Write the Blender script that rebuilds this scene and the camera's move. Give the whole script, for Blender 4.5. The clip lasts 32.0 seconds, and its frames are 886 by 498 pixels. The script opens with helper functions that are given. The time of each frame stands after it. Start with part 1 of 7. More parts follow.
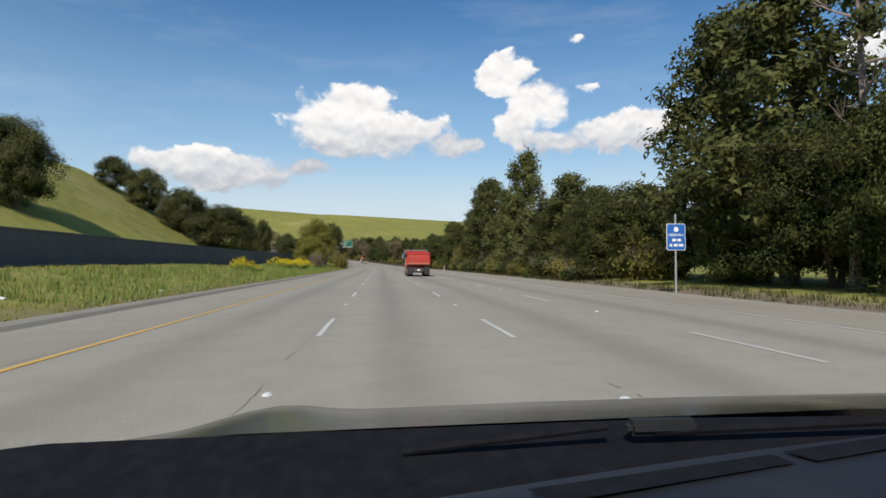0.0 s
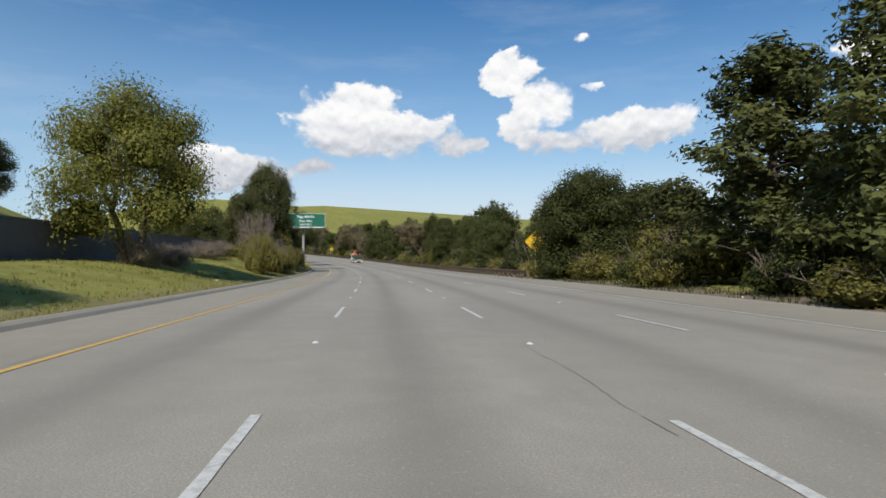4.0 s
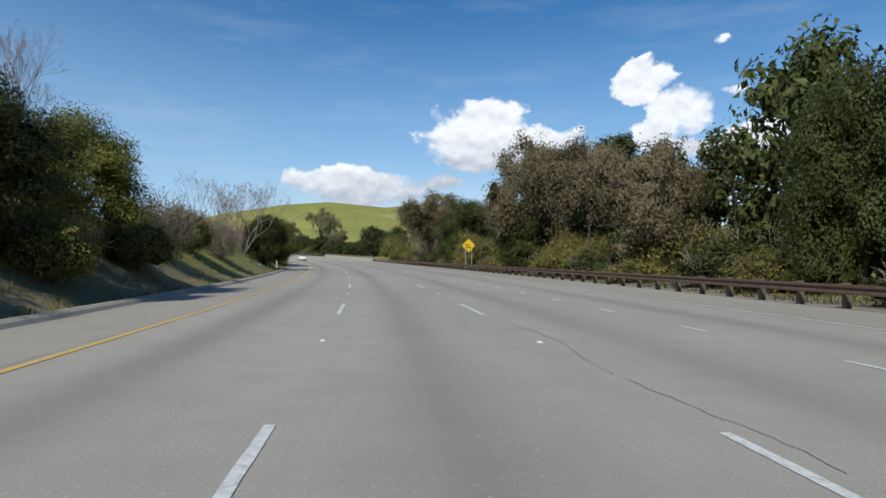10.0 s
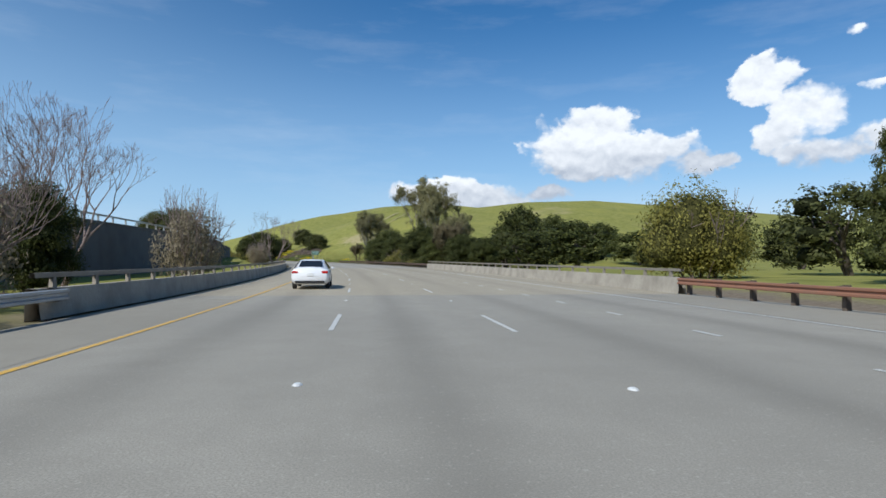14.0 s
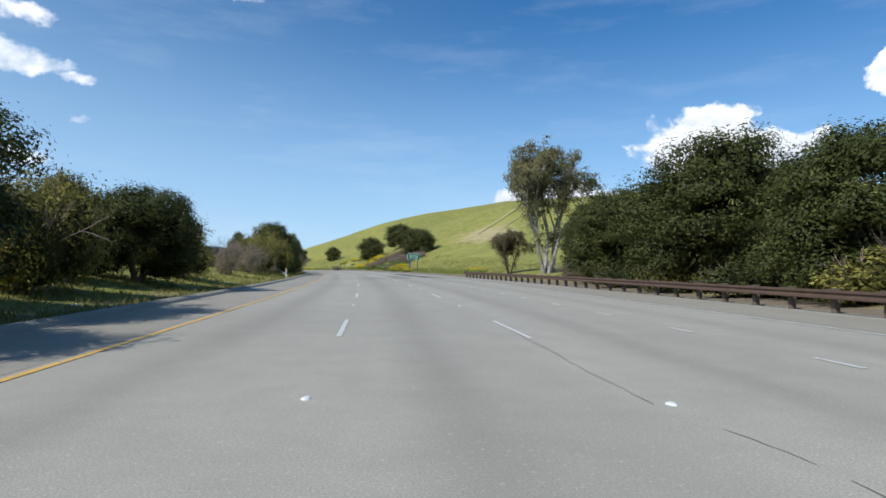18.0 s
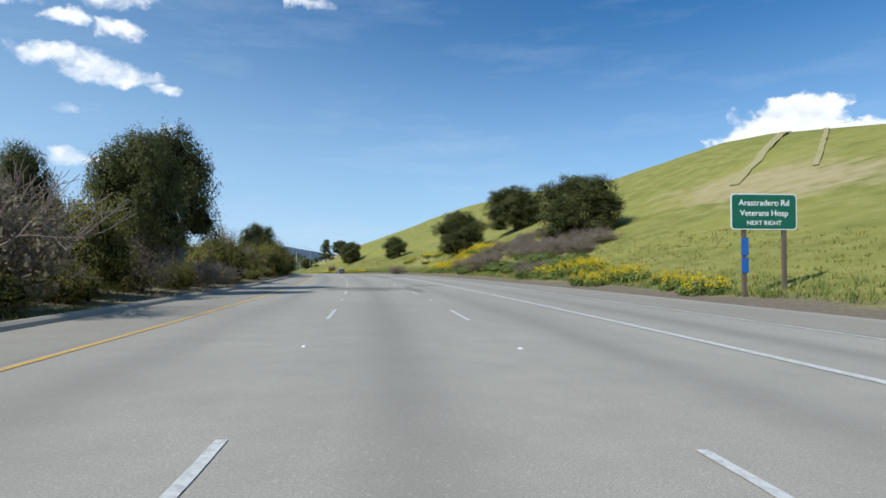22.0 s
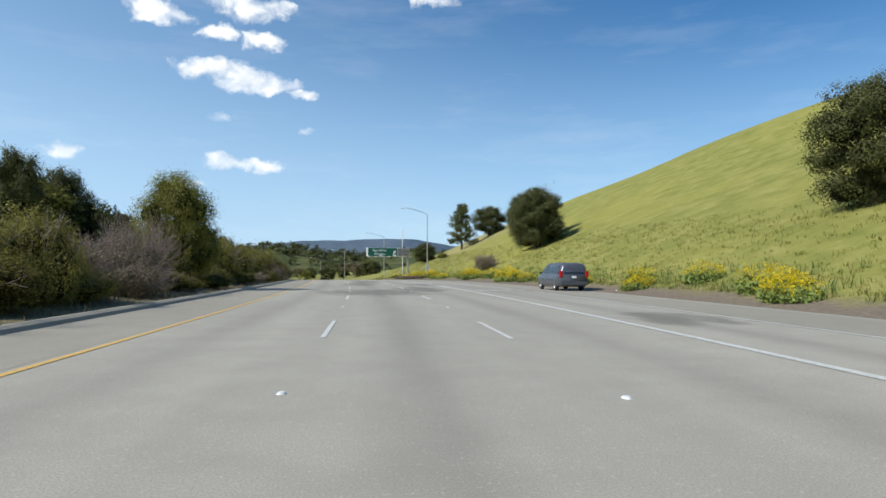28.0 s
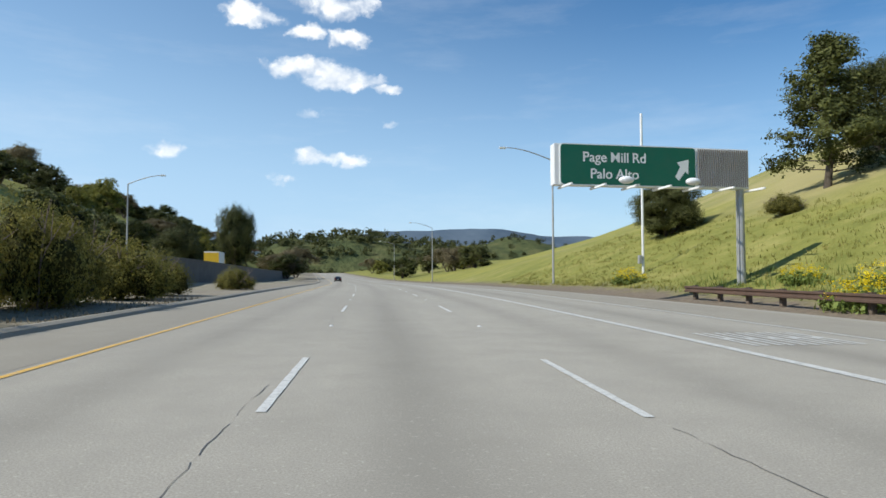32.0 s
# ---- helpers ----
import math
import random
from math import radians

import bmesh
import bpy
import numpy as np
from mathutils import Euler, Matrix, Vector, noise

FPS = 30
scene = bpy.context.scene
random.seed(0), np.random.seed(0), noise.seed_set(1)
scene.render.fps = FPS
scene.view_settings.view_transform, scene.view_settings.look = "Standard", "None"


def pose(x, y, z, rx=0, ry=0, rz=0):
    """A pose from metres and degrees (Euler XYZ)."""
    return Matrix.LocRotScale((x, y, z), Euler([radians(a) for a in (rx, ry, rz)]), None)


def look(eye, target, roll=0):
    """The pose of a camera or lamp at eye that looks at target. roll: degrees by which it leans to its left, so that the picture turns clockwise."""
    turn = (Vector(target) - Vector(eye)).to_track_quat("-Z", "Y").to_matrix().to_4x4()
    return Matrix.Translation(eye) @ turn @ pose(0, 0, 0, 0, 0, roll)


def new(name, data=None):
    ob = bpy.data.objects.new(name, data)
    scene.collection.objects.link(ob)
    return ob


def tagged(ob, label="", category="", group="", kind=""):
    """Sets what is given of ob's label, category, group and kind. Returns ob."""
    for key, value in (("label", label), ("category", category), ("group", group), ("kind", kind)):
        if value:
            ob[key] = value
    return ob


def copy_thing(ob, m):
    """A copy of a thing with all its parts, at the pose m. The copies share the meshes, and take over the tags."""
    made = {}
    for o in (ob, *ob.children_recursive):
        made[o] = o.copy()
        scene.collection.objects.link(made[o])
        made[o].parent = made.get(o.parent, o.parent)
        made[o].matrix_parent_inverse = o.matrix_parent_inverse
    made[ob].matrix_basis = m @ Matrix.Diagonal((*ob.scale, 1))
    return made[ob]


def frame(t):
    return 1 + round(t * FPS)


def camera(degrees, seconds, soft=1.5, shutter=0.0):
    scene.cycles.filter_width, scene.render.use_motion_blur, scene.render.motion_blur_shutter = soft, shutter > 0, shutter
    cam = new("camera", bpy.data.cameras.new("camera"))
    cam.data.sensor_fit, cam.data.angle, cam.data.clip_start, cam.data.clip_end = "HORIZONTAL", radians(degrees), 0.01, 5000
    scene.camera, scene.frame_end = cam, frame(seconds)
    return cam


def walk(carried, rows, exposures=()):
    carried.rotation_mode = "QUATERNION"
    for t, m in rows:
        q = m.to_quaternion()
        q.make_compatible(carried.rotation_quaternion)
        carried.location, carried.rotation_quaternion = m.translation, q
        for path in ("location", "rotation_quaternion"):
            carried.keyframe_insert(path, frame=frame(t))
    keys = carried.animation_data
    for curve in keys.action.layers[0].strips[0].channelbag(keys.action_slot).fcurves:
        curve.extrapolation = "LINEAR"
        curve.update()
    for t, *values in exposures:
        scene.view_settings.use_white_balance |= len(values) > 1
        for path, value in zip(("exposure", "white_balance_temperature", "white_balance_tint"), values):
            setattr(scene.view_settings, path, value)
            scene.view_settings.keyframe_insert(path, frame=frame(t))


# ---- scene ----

# ---- plan: the road's line, by headings at every second of the drive ----
HEADS = [0.0, 0.3, 0.2, 0.0, 0.4, 1.1, 2.5, 4.8, 6.9, 9.6, 12.4, 14.7, 17.1, 19.5, 22.0, 24.5, 26.7,
         29.7, 31.9, 33.3, 34.7, 36.3, 38.2, 40.2, 42.2, 43.8, 45.7, 47.7, 49.9, 51.9, 53.6, 55.6, 57.7]
EYE_Z, VIEW_DEG, AIM_RIGHT = 1.38, 71.0, 5.6
_t = np.arange(0, 32.001, 0.1)
_h = np.interp(_t, np.arange(33), HEADS)
_h = np.convolve(np.pad(_h, 4, mode="reflect", reflect_type="odd"), np.ones(9) / 9, "valid")
_v = np.interp(_t, [0, 6, 12, 20, 24, 28, 32], [31.3, 31.3, 31.0, 30.0, 29.2, 28.5, 28.5])
_s = np.concatenate([[0], np.cumsum((_v[1:] + _v[:-1]) * 0.05)])
# the same line by distance, one metre a step, carried on straight before and easing out beyond
LINE_S = np.arange(-3000.0, 4000.0)
LINE_H = np.interp(LINE_S, np.concatenate([_s, [1060, 1160, 1300]]), np.concatenate([_h, [61.0, 63.5, 64.5]]))
_k = np.ones(41) / 41
LINE_H = np.convolve(np.pad(LINE_H, 20, mode="edge"), _k, "valid")
_r = np.radians(LINE_H)
LINE_X, LINE_Y = np.cumsum(-np.sin(_r)), np.cumsum(np.cos(_r))
LINE_X, LINE_Y = LINE_X - LINE_X[3000], LINE_Y - LINE_Y[3000]

# the road's grade in degrees: down to the creek, up past it, over a crest at the exit
LINE_G = np.interp(LINE_S, [-600, -100, 190, 281, 405, 497, 618, 770, 852, 910, 966, 1060, 1250], [0, -1.3, -1.3, 0.0, 0.8, 1.6, 1.4, 1.4, 0.75, 0.35, -0.3, -1.3, 0.0])
LINE_G = np.convolve(np.pad(LINE_G, 20, mode="edge"), _k, "valid")
LINE_Z = np.cumsum(np.tan(np.radians(LINE_G)))
LINE_Z = LINE_Z - LINE_Z[3000]


def grade(s):
    return float(np.interp(s, LINE_S, LINE_G))


def heading(s):
    return float(np.interp(s, LINE_S, LINE_H))


def spot(s, o, z=0.0):
    """World point at s metres along the camera's lane line and o metres to its right."""
    a = radians(heading(s))
    return Vector((float(np.interp(s, LINE_S, LINE_X)) + o * math.cos(a), float(np.interp(s, LINE_S, LINE_Y)) + o * math.sin(a), z + float(np.interp(s, LINE_S, LINE_Z))))


def smooth(a, b, x):
    x = min(1.0, max(0.0, (x - a) / (b - a)))
    return x * x * (3 - 2 * x)


def lerp_table(x, xs, ys):
    return float(np.interp(x, xs, ys))


def bank(s):
    """Height of the planted bank between the two carriageways."""
    return lerp_table(s, [-100, 80, 170, 240, 300, 400, 420, 438, 450, 535, 560, 600, 680, 960, 1000], [1.3, 1.3, 1.6, 2.8, 3.2, 3.0, 2.6, 1.5, 0.2, 0.2, 1.2, 1.5, 1.2, 1.0, 0.3])


def land(s, o):
    """Height of the ground."""
    if -7.95 < o < 13.6:
        return -0.08
    n = noise.noise(Vector((s * 0.06, o * 0.06, 3.0)))
    if o <= -7.95:
        z = -0.02 + bank(s) * smooth(-8.0, lerp_table(s, [170, 210, 400, 430], [-18.5, -14.0, -14.0, -18.5]), o)
        hill = lerp_table(s, [-200, 60, 150, 210, 260, 330, 420, 860, 940, 1050, 1700, 2200], [20, 27, 32, 32, 18, 5, 2, 5, 25, 31, 28, 10])
        z += hill * smooth(-30, -105, o) + 12 * smooth(-200, -500, o)
        return z + n * 0.35 * smooth(-9, -14, o) + 1.5 * noise.noise(Vector((s * 0.012, o * 0.012, 7.0))) * smooth(-30, -80, o)
    k = lerp_table(s, [560, 640, 690, 790, 830, 870, 915, 950, 1000, 1040, 1090, 1190], [0.0, 0.22, 0.45, 1.0, 0.94, 0.86, 0.93, 1.0, 0.96, 0.88, 0.6, 0.24])
    z = -0.02 + 0.25 * smooth(14, 20, o) + k * (29 * smooth(5, 92, o) * smooth(12.5, 26, o) + lerp_table(s, [840, 960], [18, 28]) * smooth(60, 260, o))
    z += 6 * smooth(60, 125, o) * lerp_table(s, [895, 930, 960, 1000], [0, 1, 1, 0])
    return z + n * 0.3 * smooth(14, 18, o) + 1.2 * noise.noise(Vector((s * 0.012, o * 0.012, 9.0))) * smooth(30, 80, o)


# where in its lane the car runs, and the lane lines, by offset from the line
def lateral(t):
    return lerp_table(t, [0, 3, 6, 9, 12, 15, 18, 20, 22, 25, 30, 32], [0.15, 0.1, 0.05, -0.12, -0.15, -0.15, -0.3, 0.05, 0.2, 0.0, 0.0, 0.1])


LATERAL = lateral


def dash_s(k):
    """Distance at which the k-th lane dash ends."""
    return lerp_table(k, [-6, 1, 8, 14, 23, 29, 37, 41, 43, 49, 52, 58, 62, 66, 120], [-86.6, 15.8, 117.0, 200.9, 332.6, 422.7, 543.8, 605.3, 637.7, 729.2, 778.6, 868.8, 930.7, 991.8, 1782.0])

cam = camera(VIEW_DEG, 32.0, soft=1.6)
HORIZON_T = [0, 3.5, 6, 9, 13, 16, 19, 23, 28, 32]
PITCH = [1.36, 1.36, 1.09, 1.09, 1.2, 1.41, 1.62, 1.67, 1.67, 1.93]
drive = []
for _i in range(0, 65):
    _time = _i * 0.5
    _d = float(np.interp(_time, _t, _s))
    _p = spot(_d, lateral(_time), EYE_Z)
    drive.append((_time, pose(_p.x, _p.y, _p.z, 90 + float(np.interp(_time, HORIZON_T, PITCH)) + grade(_d), 0, heading(_d) - AIM_RIGHT)))
walk(cam, drive, [(0, 0.0, 6600, 10), (3.5, 0.0, 6500, 10), (6, 0.0, 6150, 9), (13, 0.02, 6000, 8), (16, 0.0, 5850, 8), (17.5, 0.17, 5950, 9), (21, 0.13, 5950, 8), (25, 0.22, 6150, 8), (32, 0.22, 6250, 8)])

# ---- sun and sky ----
SUN_UP, SUN_ROUND = 42.0, 198.0
sun = new("sun", bpy.data.lights.new("sun", "SUN"))
sun.data.energy, sun.data.angle, sun.data.color = 4.2, radians(0.53), (1.0, 0.95, 0.87)
_a, _b = radians(SUN_UP), radians(SUN_ROUND)
sun.matrix_world = look((math.sin(_b) * math.cos(_a) * 100, math.cos(_b) * math.cos(_a) * 100, math.sin(_a) * 100), (0, 0, 0))

world = bpy.data.worlds.new("sky")
scene.world = world
world.use_nodes = True
wn, wl = world.node_tree.nodes, world.node_tree.links
wn.clear()


def wmath(op, a, b=None, c=None, clamp=False):
    n = wn.new("ShaderNodeMath")
    n.operation, n.use_clamp = op, clamp
    for i, v in enumerate((a, b, c)):
        if v is None:
            continue
        if isinstance(v, (int, float)):
            n.inputs[i].default_value = v
        else:
            wl.new(v, n.inputs[i])
    return n.outputs[0]


sky = wn.new("ShaderNodeTexSky")
sky.sky_type, sky.sun_disc = "NISHITA", False
sky.sun_elevation, sky.sun_rotation = _a, _b
sky.air_density, sky.dust_density, sky.ozone_density, sky.altitude = 1.0, 0.1, 2.6, 100
deep = wn.new("ShaderNodeHueSaturation")
deep.inputs["Saturation"].default_value = 1.3
wl.new(sky.outputs[0], deep.inputs["Color"])
coord = wn.new("ShaderNodeTexCoord").outputs["Generated"]
split = wn.new("ShaderNodeSeparateXYZ")
wl.new(coord, split.inputs[0])
azim = wmath("MULTIPLY", wmath("ARCTAN2", split.outputs[0], split.outputs[1]), 57.2958)
elev = wmath("MULTIPLY", wmath("ARCSINE", split.outputs[2]), 57.2958)


def sky_noise(scale, detail, rough, shift=0.0, output="Fac", stretch=1.25):
    comb = wn.new("ShaderNodeCombineXYZ")
    wl.new(azim, comb.inputs[0])
    wl.new(wmath("MULTIPLY_ADD", elev, stretch, shift), comb.inputs[1])
    n = wn.new("ShaderNodeTexNoise")
    n.inputs["Scale"].default_value, n.inputs["Detail"].default_value, n.inputs["Roughness"].default_value = scale, detail, rough
    wl.new(comb.outputs[0], n.inputs["Vector"])
    return n.outputs[output]


# billows wander off their round outlines
swirl = wn.new("ShaderNodeSeparateColor")
wl.new(sky_noise(0.3, 5, 0.6, 23.0, "Color"), swirl.inputs[0])
azim_w = wmath("ADD", azim, wmath("MULTIPLY_ADD", swirl.outputs[0], 4.0, -2.0))
elev_w = wmath("ADD", elev, wmath("MULTIPLY_ADD", swirl.outputs[1], 2.6, -1.3))


def cloud(az, el, half_w, half_h, body=1.0):
    """One billow of a cloud: a soft mound round a direction, flatter below."""
    u = wmath("MULTIPLY_ADD", azim_w, 1 / half_w, -az / half_w)
    v = wmath("MULTIPLY_ADD", elev_w, 1 / half_h, -el / half_h)
    v = wmath("MAXIMUM", v, wmath("MULTIPLY", v, 1.35))
    r = wmath("ADD", wmath("MULTIPLY", u, u), wmath("MULTIPLY", v, v))
    return wmath("SUBTRACT", body, r)


def lumps(scale, shift):
    """Round cauliflower heads."""
    comb = wn.new("ShaderNodeCombineXYZ")
    wl.new(azim_w, comb.inputs[0])
    wl.new(wmath("MULTIPLY_ADD", elev_w, 1.15, shift), comb.inputs[1])
    n = wn.new("ShaderNodeTexVoronoi")
    n.feature = "SMOOTH_F1"
    n.inputs["Smoothness"].default_value = 0.6
    n.inputs["Scale"].default_value, n.inputs["Detail"].default_value, n.inputs["Roughness"].default_value = scale, 2.0, 0.55
    wl.new(comb.outputs[0], n.inputs["Vector"])
    return n.outputs["Distance"]


# directions in degrees, from the y axis and above the horizon; shifted where clouds overlap
billows = [cloud(-3.4, 11.70, 5.0, 3.7), cloud(0.7, 10.70, 6.0, 2.5), cloud(5.9, 9.60, 3.0, 1.5), cloud(-2.6, 13.40, 3.6, 2.2),
           cloud(11.1, 16.00, 2.8, 2.3), cloud(14.2, 13.30, 3.1, 2.8), cloud(15.8, 9.90, 4.0, 1.6), cloud(21.7, 10.70, 4.4, 2.3),
           cloud(12.7, 11.60, 2.5, 2.1), cloud(25.0, 11.20, 2.6, 1.9), cloud(-16.0, 7.50, 3.6, 2.0), cloud(-11.8, 6.90, 4.4, 1.8),
           cloud(-6.6, 7.20, 3.0, 1.0, 0.9), cloud(-18.5, 7.60, 2.6, 1.6), cloud(-14.5, 6.30, 4.5, 1.2), cloud(17.8, 18.50, 1.6, 0.8, 0.2), cloud(12.7, 18.60, 1.2, 0.6, 0.15), cloud(18.8, 14.50, 1.4, 1.0, 0.15),
           cloud(39.5, 15.10, 2.2, 2.0), cloud(-65.1, 17.35, 4.0, 1.4), cloud(-61.3, 16.75, 4.6, 1.4), cloud(-56.9, 16.15, 1.7, 0.9),
           cloud(-64.7, 20.75, 2.0, 1.0), cloud(-60.4, 20.15, 2.8, 1.2), cloud(-69.6, 21.65, 3.8, 1.5), cloud(-62.3, 23.05, 5.2, 1.8),
           cloud(-63.6, 9.95, 3.2, 0.9), cloud(-60.3, 9.75, 1.4, 0.8), cloud(-76.0, 10.15, 2.0, 0.9), cloud(-63.7, 13.75, 2.2, 0.8, 0.5),
           cloud(-56.9, 12.75, 2.2, 0.6, 0.5), cloud(-45.0, 24.25, 3.6, 0.9, 0.8), cloud(-66.2, 7.75, 2.6, 1.4, 0.45)]
field = billows[0]
for _b2 in billows[1:]:
    field = wmath("MAXIMUM", field, _b2)
puff, fine = lumps(0.46, 0.0), sky_noise(1.2, 4, 0.6, 40.0)
thin = wn.new("ShaderNodeMapRange")
thin.inputs["From Min"].default_value, thin.inputs["From Max"].default_value = -30.0, -40.0
thin.inputs["To Min"].default_value, thin.inputs["To Max"].default_value = 0.0, 1.0
wl.new(azim, thin.inputs["Value"])
density = wmath("ADD", field, wmath("MULTIPLY_ADD", puff, -0.9, 0.82))
density = wmath("SUBTRACT", density, wmath("MULTIPLY", thin.outputs[0], 0.2))
density = wmath("ADD", density, wmath("MULTIPLY_ADD", fine, 0.45, -0.22))
# crisp heads, ragged thin edges here and there
soft = wn.new("ShaderNodeMapRange")
soft.inputs["From Min"].default_value, soft.inputs["From Max"].default_value = 0.42, 0.68
soft.inputs["To Min"].default_value, soft.inputs["To Max"].default_value = 0.3, 1.0
wl.new(sky_noise(0.16, 3, 0.5, 77.0), soft.inputs["Value"])
cover = wn.new("ShaderNodeMapRange")
cover.interpolation_type = "SMOOTHSTEP"
cover.inputs["From Min"].default_value = -0.12
wl.new(wmath("ADD", soft.outputs[0], wmath("MULTIPLY", thin.outputs[0], 0.45)), cover.inputs["From Max"])
wl.new(density, cover.inputs["Value"])
# heads lit from above, grey bellies over each cloud's own base
base = wmath("ADD", 5.0, 0.0)
for lo, hi, rise in ((-11.0, -8.0, 2.9), (31.0, 37.0, 4.0)):
    step = wn.new("ShaderNodeMapRange")
    step.interpolation_type = "SMOOTHSTEP"
    step.inputs["From Min"].default_value, step.inputs["From Max"].default_value, step.inputs["To Max"].default_value = lo, hi, rise
    wl.new(azim, step.inputs["Value"])
    base = wmath("ADD", base, step.outputs[0])
belly = wn.new("ShaderNodeMapRange")
belly.interpolation_type = "SMOOTHSTEP"
belly.inputs["From Min"].default_value, belly.inputs["From Max"].default_value = 0.0, 4.6
wl.new(wmath("SUBTRACT", elev_w, base), belly.inputs["Value"])
relief = wmath("SUBTRACT", lumps(0.46, 0.8), puff)
grain = wmath("SUBTRACT", sky_noise(0.5, 4, 0.55, 5.6), sky_noise(0.5, 4, 0.55, 5.0))
tone = wmath("ADD", wmath("MULTIPLY", belly.outputs[0], 0.8), 0.1)
tone = wmath("MAXIMUM", tone, wmath("MULTIPLY", thin.outputs[0], 0.8))
tone = wmath("ADD", tone, wmath("ADD", wmath("MULTIPLY", relief, 0.42), wmath("MULTIPLY", grain, -1.0)), clamp=True)
ramp = wn.new("ShaderNodeMix")
ramp.data_type = "RGBA"
ramp.inputs[6].default_value, ramp.inputs[7].default_value = (5.0, 5.35, 6.0, 1), (9.9, 9.8, 9.7, 1)
wl.new(tone, ramp.inputs[0])
# thin high streaks
veil = wn.new("ShaderNodeMapRange")
veil.inputs["From Min"].default_value, veil.inputs["From Max"].default_value, veil.inputs["To Max"].default_value = 0.5, 0.85, 0.16
wl.new(sky_noise(0.05, 6, 0.62, 11.0, "Fac", 5.0), veil.inputs["Value"])
# paler air towards the horizon
haze = wn.new("ShaderNodeMapRange")
haze.interpolation_type = "SMOOTHSTEP"
haze.inputs["From Min"].default_value, haze.inputs["From Max"].default_value, haze.inputs["To Max"].default_value = 25.0, -2.0, 0.68
wl.new(elev, haze.inputs["Value"])
air = wn.new("ShaderNodeMix")
air.data_type = "RGBA"
air.inputs[7].default_value = (4.5, 6.3, 8.2, 1)
# hazier towards the far end of the drive
far_air = wn.new("ShaderNodeMapRange")
far_air.interpolation_type = "SMOOTHSTEP"
far_air.inputs["From Min"].default_value, far_air.inputs["From Max"].default_value, far_air.inputs["To Max"].default_value = -10.0, -95.0, 0.34
wl.new(azim, far_air.inputs["Value"])
wl.new(wmath("ADD", haze.outputs[0], far_air.outputs[0], clamp=True), air.inputs[0])
wl.new(deep.outputs[0], air.inputs[6])
milk_el, milk_az = wn.new("ShaderNodeMapRange"), wn.new("ShaderNodeMapRange")
for node, lo, hi, top, src in ((milk_el, 9.5, 2.0, 0.62, elev), (milk_az, -34.0, -12.0, 1.0, azim)):
    node.interpolation_type = "SMOOTHSTEP"
    node.inputs["From Min"].default_value, node.inputs["From Max"].default_value, node.inputs["To Max"].default_value = lo, hi, top
    wl.new(src, node.inputs["Value"])
milk = wn.new("ShaderNodeMix")
milk.data_type = "RGBA"
milk.inputs[7].default_value = (6.9, 7.6, 8.4, 1)
wl.new(wmath("MULTIPLY", milk_el.outputs[0], milk_az.outputs[0]), milk.inputs[0])
wl.new(air.outputs[2], milk.inputs[6])
blend = wn.new("ShaderNodeMix")
blend.data_type = "RGBA"
wl.new(wmath("MAXIMUM", cover.outputs[0], veil.outputs[0], clamp=True), blend.inputs[0])
wl.new(milk.outputs[2], blend.inputs[6])
wl.new(ramp.outputs[2], blend.inputs[7])
back = wn.new("ShaderNodeBackground")
back.inputs["Strength"].default_value = 0.1
wl.new(blend.outputs[2], back.inputs["Color"])
wl.new(back.outputs[0], wn.new("ShaderNodeOutputWorld").inputs[0])
scene.view_settings.exposure = 0.0

